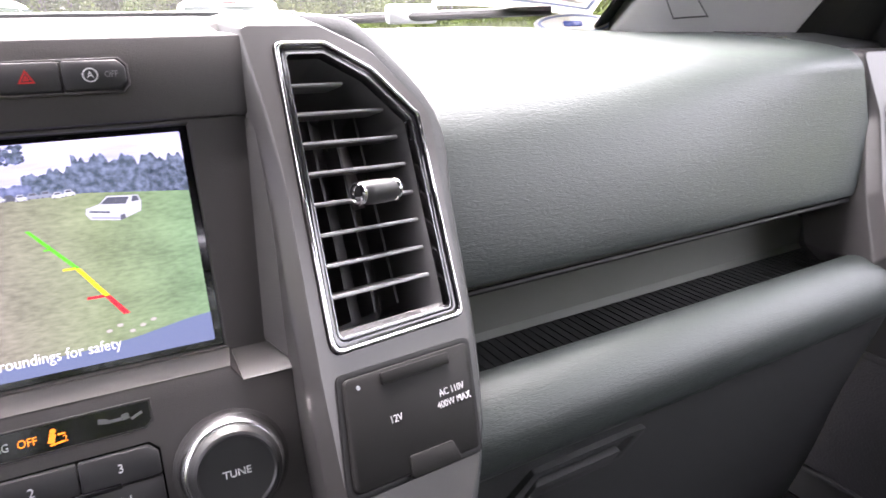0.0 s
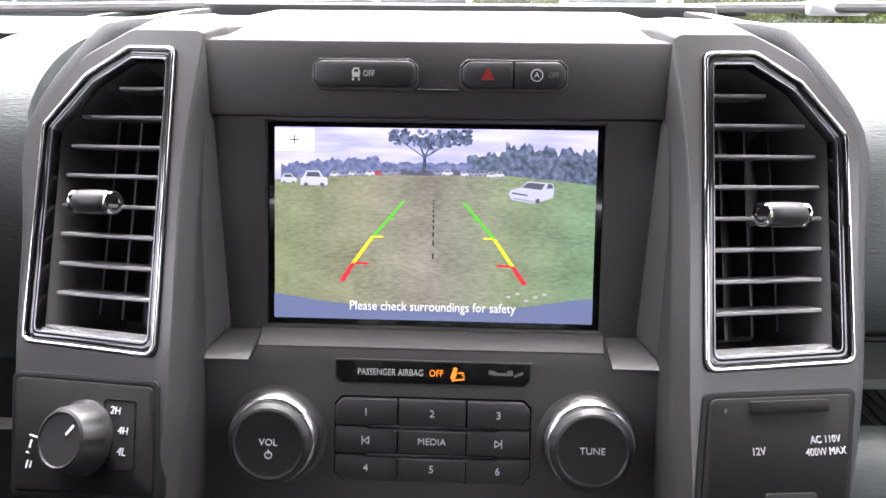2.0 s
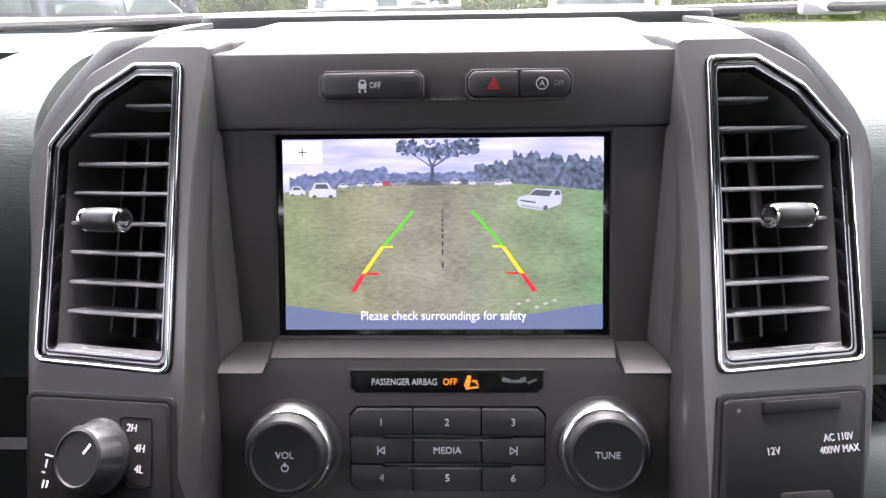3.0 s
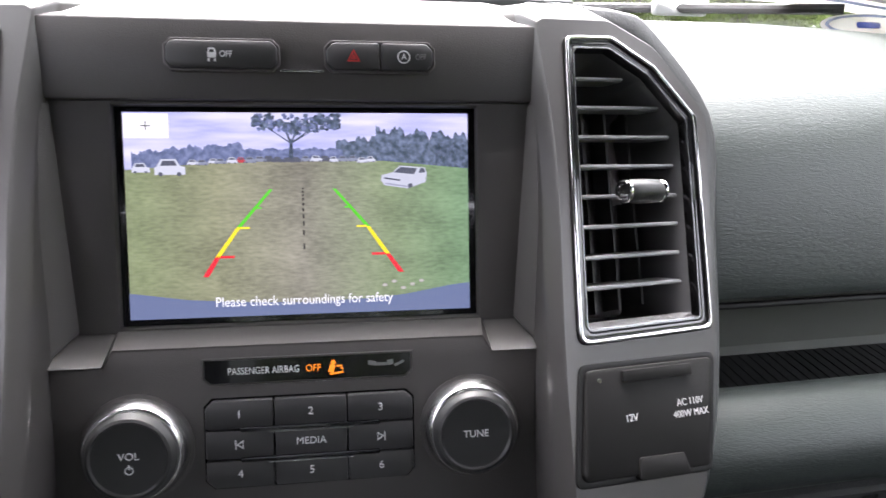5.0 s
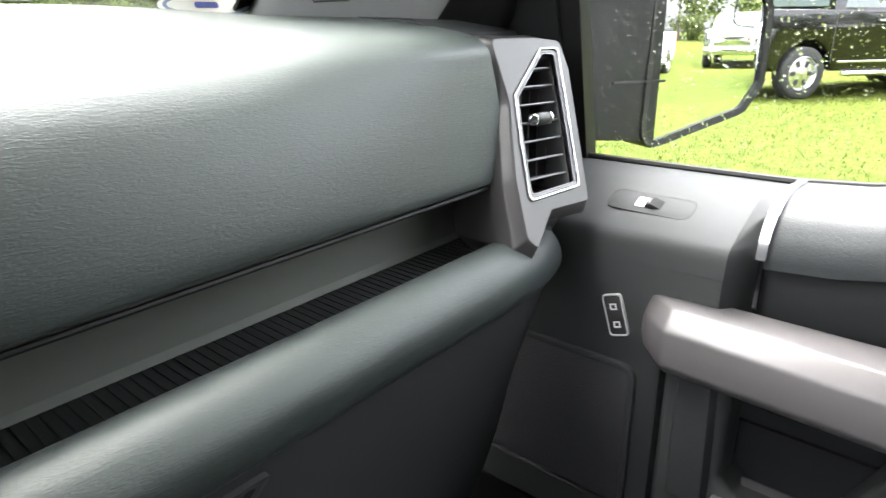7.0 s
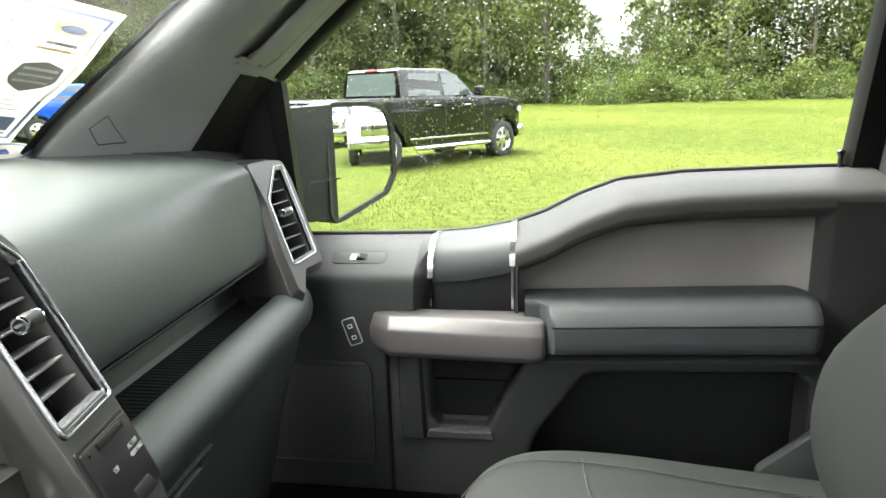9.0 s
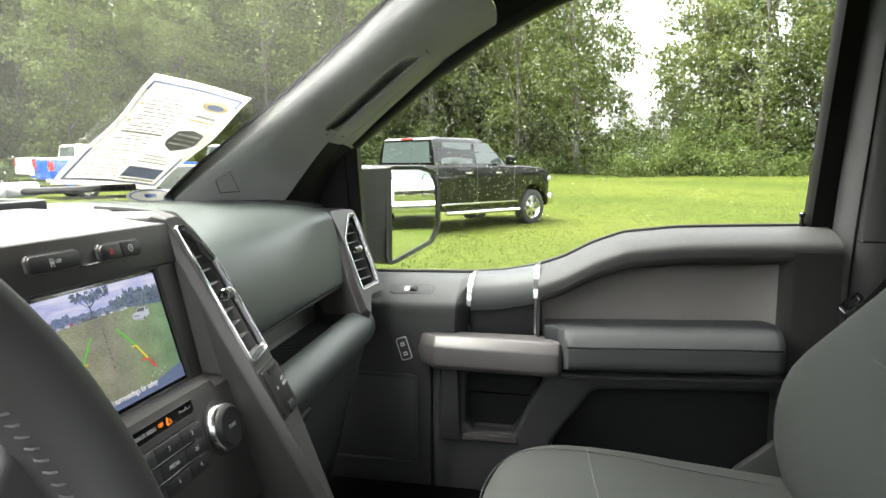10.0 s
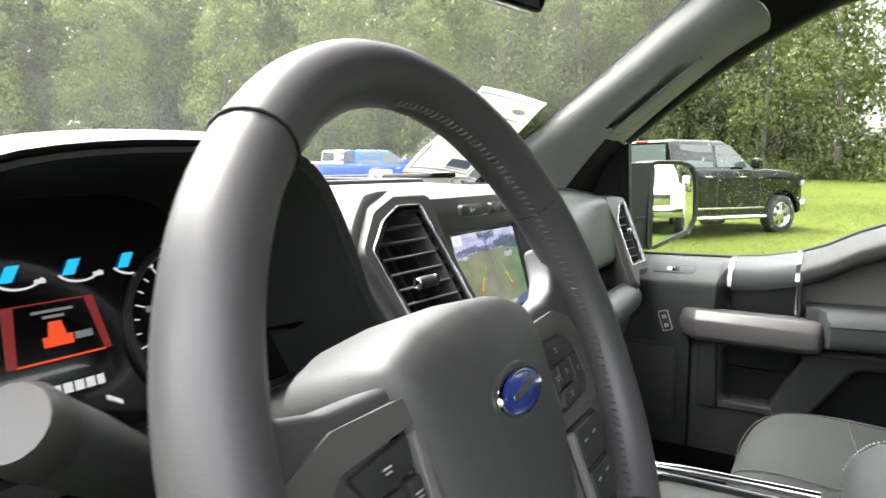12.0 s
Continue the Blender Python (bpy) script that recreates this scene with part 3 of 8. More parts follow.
for s, M in ((1, COL_R), (-1, COL_L)):
    side = part("column", chamfered_plate(flip(FACE, s), flip(COL, s), [0.006, 0.006, 0.012, 0.02, 0.02, 0.3, 0.012, 0.01, 0.01, 1.2, 0.5], flip(RING, s), M, (0, 0.150, -0.004)), column_paint, stack, "satin grey painted column beside the screen", 40)
    air_vent(side, M, s, RING, SLAT, 4, 0.061)
    edge = smooth_path([(0.064, 0.1860, -0.004), (0.088, 0.1825, -0.002), (0.108, 0.1705, 0), (0.1385, 0.113, 0), (0.118, 0.045, 0), (0.0965, -0.024, 0), (0.072, -0.076, 0), (0.036, -0.120, 0), (-0.010, -0.168, 0)], 36)
    rows = []
    for i, p in enumerate(edge):
        along_p = (edge[min(i + 1, 35)] - edge[max(i - 1, 0)]).normalized()
        nrm = Vector((-along_p.y, along_p.x, 0))
        row = [M @ Vector((s * q.x, q.y, q.z)) for q in (p - nrm * 0.014 + Vector((0, 0, -0.008)), p - nrm * 0.004 + Vector((0, 0, -0.0055)), p - nrm * 0.001 + Vector((0, 0, -0.0075)), p + Vector((0, 0, -0.011)))]
        rows.append(row + [row[-1] + Vector((0, 0.03, 0.002)), row[-1] + Vector((0, 0.075, 0.004))])
    part("leather_edging", shell(rows, 0.003, (-s, 1, 0)), leather_edge, stack, "dark grained leather beside the column", 60)
    if s > 0:
        part("damper", shell([[M @ Vector((x, y, z)) for x, z in ((0.072, -0.040), (0.078, -0.038), (0.086, -0.040), (0.090, -0.043))] for y in (0.072, 0.09, 0.112)], 0.001, (0, 1, 0)), door_insert, side, "pale damper flap inside the vent")

# power-outlet door on one column
MR = COL_R
door12 = [(-0.003, -0.0125), (0.079, -0.0225), (0.0595, -0.0745), (-0.019, -0.0615)]
part("outlet_recess", plate(rounded(inset(door12, -0.0030), 0.005), [rounded(inset(door12, 0.0004), 0.004)], -0.004, 0.0012, MR, 0.0006), rubber, stack)
lid = part("outlet_cover", prism(rounded(door12, 0.004), -0.004, 0.0034, MR, 0.0014), cover_black, stack, "dark plastic power outlet cover")
part("hinge", prism(rounded([(0.0164, -0.0166), (0.061, -0.0222), (0.0597, -0.0278), (0.0152, -0.0222)], 0.001), 0.0, 0.0052, MR, 0.0012), cover_black, lid)
part("finger_tab", prism(rounded([(0.0150, -0.0585), (0.0430, -0.0632), (0.0450, -0.0745), (0.0120, -0.0690)], 0.002), 0.0, 0.0046, MR, 0.001), cover_black, lid)
part("screw_hole", lathe([(0.0012, 0.0030), (0.0012, 0.0037), (0.0002, 0.0037)], on(MR, 0.0025, -0.0185), 12), gloss_black, lid)
lettering("print", "12V", 0.0050, on(MR, 0.0162, -0.0398, 0.0036, -7), print_pale, lid)
lettering("print", "AC 110V", 0.0050, on(MR, 0.0552, -0.0408, 0.0036, -7), print_pale, lid, wide=0.95)
lettering("print", "400W MAX", 0.0050, on(MR, 0.0542, -0.0464, 0.0036, -7), print_pale, lid, wide=0.95)

# four-wheel-drive switch on the other column
ML = COL_L
sw44 = flip([(-0.0060, -0.0138), (0.083, -0.0263), (0.0635, -0.0805), (-0.021, -0.0620)], -1)
part("switch_recess", plate(rounded(inset(sw44, -0.0030), 0.005), [rounded(inset(sw44, 0.0004), 0.004)], -0.004, 0.0010, ML, 0.0006), rubber, stack)
switch_plate = part("drive_switch_plate", prism(rounded(sw44, 0.004), -0.004, 0.002, ML, 0.0012), cover_black, stack, "dark plate of the drive mode switch")
KC = on(ML, -0.0275, -0.0455, 0.002) @ Matrix.Diagonal((0.86, 0.86, 0.80, 1))
rings = []
for r, z in ((0.0212, 0.0), (0.0212, 0.002), (0.0192, 0.0035), (0.0184, 0.013), (0.0165, 0.0170), (0.0150, 0.0180), (0.0142, 0.0172), (0.001, 0.0169)):
    rings.append([KC @ Vector((math.cos(k * math.tau / 60) * r * (1 - 0.045 * (k % 6 < 2) * (0.003 < z < 0.016)), math.sin(k * math.tau / 60) * r * (1 - 0.045 * (k % 6 < 2) * (0.003 < z < 0.016)), z)) for k in range(60)])
dial = part("drive_mode_dial", loft(rings), knob_black, switch_plate, "black ribbed rotary dial", 28)
part("pointer", box(-0.0008, 0.0008, -0.003, 0.004, 0.0, 0.0003, on(KC, 0.005, 0.006, 0.0172, -32)), print_white, dial)
lettering("print", "2H", 0.0052, on(ML, -0.0118, -0.0289, 0.0023, 7), print_white, switch_plate)
lettering("print", "4H", 0.0052, on(ML, -0.0045, -0.0372, 0.0023, 7), print_white, switch_plate)
lettering("print", "4L", 0.0052, on(ML, -0.0025, -0.0466, 0.0023, 7), print_white, switch_plate)
slot = [(-0.021, -0.0250), (-0.0010, -0.0220), (0.0075, -0.0530), (-0.0060, -0.0560), (-0.0120, -0.0500)]
part("legend_slot", plate(rounded(slot, 0.002), [rounded(inset(slot, 0.0007), 0.0015)], 0.0015, 0.0024, ML), gloss_black, switch_plate)
for du, dv, w, h in ((-0.0595, -0.0520, 0.0055, 0.0008), (-0.0600, -0.0560, 0.0010, 0.0040), (-0.0605, -0.0605, 0.0022, 0.0008), (-0.0590, -0.0660, 0.0010, 0.0040), (-0.0565, -0.0655, 0.0010, 0.0034)):
    part("tow_mark", box(du - w / 2, du + w / 2, dv - h / 2, dv + h / 2, 0.002, 0.0023, ML), print_white, switch_plate)

# fascia
P = PANEL
part("upper_panel", prism([(-0.1275, 0.0575), (0.1275, 0.0575), (0.1240, 0.0975), (-0.1240, 0.0975)], -0.03, 0.004, P, 0.0016), fascia_plastic, stack)
rows = []
for i in range(9):
    u = -0.128 + 0.032 * i
    a = P @ Vector((u, 0.0945, 0.0030))
    b = P @ Vector((u, 0.0985, 0.0010))
    rows.append([a, b, (u, 0.06, 1.3985), (u, 0.12, 1.4045), (u, 0.19, 1.407), (u, 0.232, 1.402)])
part("hood", shell(rows, -0.006), handle_paint, stack, "smooth top of the centre stack")
frame_hole = [(-0.0915, -0.0560), (0.0915, -0.0560), (0.0915, 0.0553), (-0.0915, 0.0553)]
part("screen_surround", plate([(-0.1235, -0.062), (0.1235, -0.062), (0.1235, 0.0574), (-0.1235, 0.0574)], [frame_hole], -0.03, 0.0015, P, 0.0008), fascia_plastic, stack)
for s in (-1, 1):
    part("cheek", hull([P @ Vector((s * u, v, n)) for u, v, n in ((0.1190, 0.0555, 0.002), (0.1105, -0.0565, 0.002), (0.1215, -0.0705, 0.0235), (0.1245, 0.0555, 0.010), (0.135, 0.0555, -0.02), (0.135, -0.0705, -0.02), (0.118, -0.0705, -0.02), (0.130, -0.0705, 0.0235))]), fascia_plastic, stack)
    part("wing", hull([P @ Vector((s * u, v, n)) for u, v, n in ((0.0935, -0.0575, 0.0), (0.1115, -0.0575, 0.0), (0.0943, -0.0707, 0.0222), (0.1212, -0.0707, 0.0222), (0.0935, -0.0575, -0.02), (0.1115, -0.0575, -0.02), (0.0943, -0.0707, -0.02), (0.1212, -0.0707, -0.02))]), column_paint, stack, "sloped grey corner below the screen")
part("ledge", hull([P @ Vector((s * u, v, n)) for s in (-1, 1) for u, v, n in ((0.0930, -0.0566, -0.001), (0.0896, -0.0630, 0.0208), (0.0943, -0.0707, 0.0208), (0.0930, -0.0566, -0.02), (0.0943, -0.0707, -0.02))]), fascia_plastic, stack)
low = [(-0.0896, -0.0632), (0.0896, -0.0632), (0.0943, -0.0709), (0.1290, -0.0709), (0.135, -0.195), (-0.135, -0.195), (-0.1290, -0.0709), (-0.0943, -0.0709)]
controls = part("control_panel", prism(low, -0.03, 0.021, P, 0.0012), lower_panel, stack, "dark matt radio control panel")

# buttons above the screen
def chamfered(x0, x1, y0, y1, c):
    return [(x0 + c, y0), (x1 - c, y0), (x1, y0 + c), (x1, y1 - c), (x1 - c, y1), (x0 + c, y1), (x0, y1 - c), (x0, y0 + c)]


for x0, x1 in ((-0.0645, -0.0090), (0.0128, 0.0690)):
    o = chamfered(x0, x1, 0.0712, 0.0872, 0.0035)
    part("button_rim", plate(o, [inset(o, 0.0011)], 0.0, 0.0070, P, 0.0005), handle_paint, stack)
b1 = part("traction_button", prism(inset(chamfered(-0.0645, -0.0090, 0.0712, 0.0872, 0.0035), 0.0012), 0.0, 0.0088, P, 0.0016), button_black, stack, "black traction control button")
b2 = part("hazard_button", prism([(0.0175, 0.0724), (0.0406, 0.0724), (0.0406, 0.0860), (0.0175, 0.0860), (0.0140, 0.0826), (0.0140, 0.0758)], 0.0, 0.0088, P, 0.0014), button_black, stack, "black hazard button with red triangle")
b3 = part("start_stop_button", prism([(0.0414, 0.0724), (0.0645, 0.0724), (0.0678, 0.0758), (0.0678, 0.0826), (0.0645, 0.0860), (0.0414, 0.0860)], 0.0, 0.0088, P, 0.0014), button_black, stack)
part("button_strip", box(-0.0088, 0.0126, 0.0712, 0.0726, 0.003, 0.0062, P, 0.0004), satin_chrome, stack)
tri = [(-0.0034, -0.0026), (0.0034, -0.0026), (0, 0.0036)]
H = on(P, 0.0275, 0.0790, 0.0)
part("hazard_mark", plate(tri, [inset(tri, 0.0007)], 0.0085, 0.0091, H), print_red, b2)
part("hazard_mark", plate(inset(tri, 0.0012), [inset(tri, 0.0018)], 0.0085, 0.0091, H), print_red, b2)
lettering("print", "OFF", 0.0044, on(P, -0.0345, 0.0790, 0.0089), print_white, b1, wide=0.8)
car = on(P, -0.0412, 0.0790, 0.0)
part("car_mark", join(plate(rounded([(-0.002, -0.0018), (0.002, -0.0018), (0.0022, 0.0008), (0.0014, 0.0030), (-0.0014, 0.0030), (-0.0022, 0.0008)], 0.0004), [[(-0.0012, 0.0008), (0.0012, 0.0008), (0.0009, 0.0023), (-0.0009, 0.0023)]], 0.0085, 0.0090, car), box(-0.0020, -0.0010, -0.0036, -0.0022, 0.0085, 0.0090, car), box(0.0010, 0.0020, -0.0036, -0.0022, 0.0085, 0.0090, car)), print_white, b1)
A = on(P, 0.0528, 0.0790, 0.0)
part("circle_mark", plate([(math.cos(a * math.tau / 24) * 0.0033, math.sin(a * math.tau / 24) * 0.0033) for a in range(24)], [[(math.cos(a * math.tau / 24) * 0.0027, math.sin(a * math.tau / 24) * 0.0027) for a in range(24)]], 0.0085, 0.0091, A), print_white, b3)
lettering("print", "A", 0.0042, on(P, 0.0528, 0.0790, 0.0090), print_white, b3)
lettering("print", "OFF", 0.0040, on(P, 0.0615, 0.0790, 0.0090), print_grey, b3, wide=0.8)

# airbag display, preset keys
o = [(-0.0478, -0.0699), (0.0521, -0.0699), (0.0521, -0.0785), (0.0492, -0.0813), (-0.0449, -0.0813), (-0.0478, -0.0785)]
part("display_rim", plate(inset(o, -0.0010), [o], 0.018, 0.0219, P, 0.0004), column_paint, controls)
strip = part("airbag_display", prism(o, 0.018, 0.0214, P), gloss_black, controls, "glossy black passenger airbag display")
lettering("print", "PASSENGER AIRBAG", 0.0049, on(P, -0.0198, -0.0757, 0.0216), print_white, strip, wide=0.78)
lettering("lit_print", "OFF", 0.0050, on(P, 0.0040, -0.0757, 0.0216), amber_glow, strip, wide=0.85)
ic = on(P, 0.0150, -0.0757, 0.0)
part("airbag_mark", join(lathe([(0.0012, 0.0213), (0.0012, 0.0217), (0.0001, 0.0217)], on(ic, -0.0012, 0.0024), 12), box(-0.0030, -0.0004, -0.0032, 0.0008, 0.0213, 0.0217, ic @ pose(0, 0, 0, 0, 0, -18)), box(0.0004, 0.0032, 0.0002, 0.0010, 0.0213, 0.0217, ic), box(-0.0034, 0.0020, -0.0034, -0.0026, 0.0213, 0.0217, ic @ pose(0, 0, 0, 0, 0, 8))), amber_glow, strip)
lettering("lit_print", "2", 0.0040, on(P, 0.0180, -0.0775, 0.0216), amber_glow, strip)
for k, (w, h) in enumerate(((0.004, 0.0022), (0.006, 0.0014), (0.003, 0.0026), (0.005, 0.0012))):
    part("smudge", box(-w / 2, w / 2, -h / 2, h / 2, 0.0213, 0.0216, on(P, 0.033 + 0.0045 * k, -0.0745 - 0.0007 * (k % 2), 0, 12 * (k - 1))), print_grey, strip)

US, VS = (-0.0483, -0.0155, 0.0201, 0.0530), (-0.0890, -0.1036, -0.1186, -0.1330)
part("key_well", prism(chamfered(-0.0489, 0.0536, -0.1336, -0.0884, 0.004), 0.018, 0.0214, P), gloss_black, controls)
texts = (("1", "2", "3"), ("", "MEDIA", ""), ("4", "5", "6"))
for r in range(3):
    for c in range(3):
        x0, x1, y1, y0 = US[c] + 0.0003, US[c + 1] - 0.0003, VS[r] - 0.0003, VS[r + 1] + 0.0003
        pts = [(x0, y0), (x1, y0), (x1, y1), (x0, y1)]
        cut = 0.0038
        if (r, c) == (0, 0):
            pts = [(x0, y0), (x1, y0), (x1, y1), (x0 + cut, y1), (x0, y1 - cut)]
        if (r, c) == (0, 2):
            pts = [(x0, y0), (x1, y0), (x1, y1 - cut), (x1 - cut, y1), (x0, y1)]
        if (r, c) == (2, 0):
            pts = [(x0, y0 + cut), (x0 + cut, y0), (x1, y0), (x1, y1), (x0, y1)]
        if (r, c) == (2, 2):
            pts = [(x0, y0), (x1 - cut, y0), (x1, y0 + cut), (x1, y1), (x0, y1)]
        key = part("radio_key", prism(pts, 0.0205, 0.0242, P, 0.0011), button_black, controls)
        cx, cy = (x0 + x1) / 2, (y0 + y1) / 2
        if texts[r][c]:
            lettering("print", texts[r][c], 0.0055 if c != 1 or r != 1 else 0.0050, on(P, cx, cy, 0.0244), print_white, key)
        else:
            d = -1 if c == 0 else 1
            T = on(P, cx, cy, 0.0)
            skip = [(-0.0018 * d, -0.0022), (-0.0018 * d, 0.0022), (0.0016 * d, 0)]
            part("skip_mark", plate(skip, [inset(skip, 0.0005)], 0.0240, 0.0245, T), print_white, key)
            part("skip_mark", box(0.0019 * d - 0.0003, 0.0019 * d + 0.0003, -0.0023, 0.0023, 0.0240, 0.0245, T), print_white, key)
for v in (-0.1036, -0.1186):
    part("key_bar", prism(rounded([(-0.0315, v - 0.0012), (0.0360, v - 0.0012), (0.0360, v + 0.0012), (-0.0315, v + 0.0012)], 0.001), 0.0235, 0.0252, P, 0.0004), gloss_black, controls)
    part("key_bar_edge", prism(rounded([(-0.0185, v - 0.0020), (0.0230, v - 0.0020), (0.0230, v - 0.0014), (-0.0185, v - 0.0014)], 0.0002), 0.0235, 0.0250, P), satin_chrome, controls)

for u, v, word in ((-0.0800, -0.1110, "VOL"), (0.0830, -0.1095, "TUNE")):
    K = on(P, u, v) @ Matrix.Diagonal((0.95, 0.95, 1, 1))
    part("knob_seat", lathe([(0.0280, 0.0205), (0.0280, 0.0216), (0.0262, 0.0224), (0.0250, 0.0210)], K), lower_panel, controls)
    knob = part("rotary_knob", lathe([(0.0236, 0.020), (0.0236, 0.0245), (0.0222, 0.0325), (0.0200, 0.0352), (0.0186, 0.0358), (0.0176, 0.0350), (0.0150, 0.0347), (0.0003, 0.0346)], K, 56), knob_black, controls, "black rotary knob with a chrome ring", 24)
    part("knob_ring", lathe([(0.0258, 0.0210), (0.0262, 0.0230), (0.0254, 0.0262), (0.0238, 0.0292), (0.0228, 0.0302), (0.0222, 0.0303), (0.0222, 0.0235)], K, 56), satin_chrome, knob, "chrome ring", 60)
    lettering("print", word, 0.0052, on(K, 0, 0.001 if word == "VOL" else 0, 0.0348), print_white, knob)
    if word == "VOL":
        rr = [(math.sin(a) * 0.0021, math.cos(a) * 0.0021) for a in [math.tau * k / 24 for k in range(24)]]
        part("power_mark", plate(rr, [[(x * 0.75, y * 0.75) for x, y in rr]], 0.0344, 0.0349, on(K, 0, -0.0058)), print_white, knob)
        part("power_mark", box(-0.0003, 0.0003, 0.0006, 0.0030, 0.0344, 0.0350, on(K, 0, -0.0058)), print_white, knob)


# ---- display ----
display = thing("touchscreen", "lit touchscreen showing a grassy rear camera view", "screen", tuple(PANEL @ Vector((0, -0.055, -0.004))))
part("bezel", prism([(-0.0912, -0.0557), (0.0912, -0.0557), (0.0912, 0.0550), (-0.0912, 0.0550)], -0.010, -0.0030, PANEL), gloss_black, display, "glossy black bezel")
DW, DH = 0.1745, 0.1045


def at_px(x, y):
    """A place on the display: x and y from 0 to 1, from its lower left."""
    return ((x - 0.5) * DW, (y - 0.5) * DH)


def flat(pts, lift, mat, name):
    """A thin lit shape on the display."""
    bm = bmesh.new()
    vs = [bm.verts.new(PANEL @ Vector((*at_px(x, y), -0.0022 + lift))) for x, y in pts]
    bm.faces.new(vs)
    uv = bm.loops.layers.uv.new("UVMap")
    for f in bm.faces:
        for l, (x, y) in zip(f.loops, pts):
            l[uv].uv = (x, y)
    return part(name, bm, mat, display)


def picture_ground():
    m = bpy.data.materials.new("camera_grass")
    m.use_nodes = True
    t = m.node_tree
    b = t.nodes["Principled BSDF"]
    b.inputs["Base Color"].default_value, b.inputs["Roughness"].default_value = (0.01, 0.01, 0.01, 1), 0.25
    uv = t.nodes.new("ShaderNodeTexCoord")
    mp = t.nodes.new("ShaderNodeMapping")
    mp.inputs["Scale"].default_value = (40, 75, 1)
    fine, wide = t.nodes.new("ShaderNodeTexNoise"), t.nodes.new("ShaderNodeTexNoise")
    fine.inputs["Detail"].default_value, fine.inputs["Scale"].default_value = 6, 1
    wide.inputs["Scale"].default_value, wide.inputs["Detail"].default_value = 5, 3
    t.links.new(uv.outputs["UV"], mp.inputs["Vector"])
    t.links.new(mp.outputs[0], fine.inputs["Vector"])
    t.links.new(uv.outputs["UV"], wide.inputs["Vector"])
    sep = t.nodes.new("ShaderNodeSeparateXYZ")
    t.links.new(uv.outputs["UV"], sep.inputs[0])
    ramp = t.nodes.new("ShaderNodeValToRGB")
    e = ramp.color_ramp.elements
    e[0].position, e[0].color = 0.0, (0.235, 0.285, 0.155, 1)
    e[1].position, e[1].color = 1.0, (0.18, 0.30, 0.17, 1)
    e.new(0.5).color = (0.28, 0.27, 0.22, 1)
    e.new(0.75).color = (0.23, 0.29, 0.17, 1)
    e.new(0.25).color = (0.27, 0.28, 0.18, 1)
    t.links.new(sep.outputs["X"], ramp.inputs[0])
    mul = t.nodes.new("ShaderNodeMix")
    mul.data_type, mul.blend_type = "RGBA", "MULTIPLY"
    mul.inputs["Factor"].default_value = 1
    add = t.nodes.new("ShaderNodeMath")
    add.operation = "ADD"
    t.links.new(fine.outputs["Fac"], add.inputs[0])
    t.links.new(wide.outputs["Fac"], add.inputs[1])
    rr = t.nodes.new("ShaderNodeMapRange")
    rr.inputs["From Min"].default_value, rr.inputs["From Max"].default_value = 0.6, 1.4
    rr.inputs["To Min"].default_value, rr.inputs["To Max"].default_value = 0.55, 1.5
    t.links.new(add.outputs[0], rr.inputs["Value"])
    t.links.new(ramp.outputs[0], mul.inputs["A"])
    t.links.new(rr.outputs[0], mul.inputs["B"])
    t.links.new(mul.outputs["Result"], b.inputs["Emission Color"])
    b.inputs["Emission Strength"].default_value = SCREEN * GLOW
    return m


def picture_sky():
    m = bpy.data.materials.new("camera_sky")
    m.use_nodes = True
    t = m.node_tree
    b = t.nodes["Principled BSDF"]
    b.inputs["Base Color"].default_value, b.inputs["Roughness"].default_value = (0.01, 0.01, 0.01, 1), 0.25
    uv = t.nodes.new("ShaderNodeTexCoord")
    mp = t.nodes.new("ShaderNodeMapping")
    mp.inputs["Scale"].default_value = (2.5, 9, 1)
    no = t.nodes.new("ShaderNodeTexNoise")
    no.inputs["Scale"].default_value, no.inputs["Detail"].default_value = 1.3, 3
    t.links.new(uv.outputs["UV"], mp.inputs["Vector"])
    t.links.new(mp.outputs[0], no.inputs["Vector"])
    ramp = t.nodes.new("ShaderNodeValToRGB")
    e = ramp.color_ramp.elements
    e[0].position, e[0].color = 0.3, (0.34, 0.38, 0.78, 1)
    e[1].position, e[1].color = 0.72, (0.86, 0.84, 1.0, 1)
    t.links.new(no.outputs["Fac"], ramp.inputs[0])
    t.links.new(ramp.outputs[0], b.inputs["Emission Color"])
    b.inputs["Emission Strength"].default_value = SCREEN * GLOW
    return m


SCREEN = 0.88
pic = lambda n, c: glowing("camera_" + n, c, SCREEN)


def mottled(name, c0, c1):
    """A lit picture colour with a leafy mottle."""
    m = pic(name, c0)
    t = m.node_tree
    uv, mp, no, mix = (t.nodes.new("ShaderNode" + k) for k in ("TexCoord", "Mapping", "TexNoise", "ValToRGB"))
    mp.inputs["Scale"].default_value = (60, 38, 1)
    no.inputs["Scale"].default_value, no.inputs["Detail"].default_value = 1, 5
    t.links.new(uv.outputs["UV"], mp.inputs["Vector"])
    t.links.new(mp.outputs[0], no.inputs["Vector"])
    t.links.new(no.outputs["Fac"], mix.inputs[0])
    mix.color_ramp.elements[0].position, mix.color_ramp.elements[0].color = 0.38, (*c0, 1)
    mix.color_ramp.elements[1].position, mix.color_ramp.elements[1].color = 0.66, (*c1, 1)
    t.links.new(mix.outputs[0], t.nodes["Principled BSDF"].inputs["Emission Color"])
    return m
flat([(0, 0), (1, 0), (1, 0.745), (0.80, 0.765), (0.5, 0.775), (0.2, 0.755), (0, 0.725)], 0.0, picture_ground(), "ground_picture")
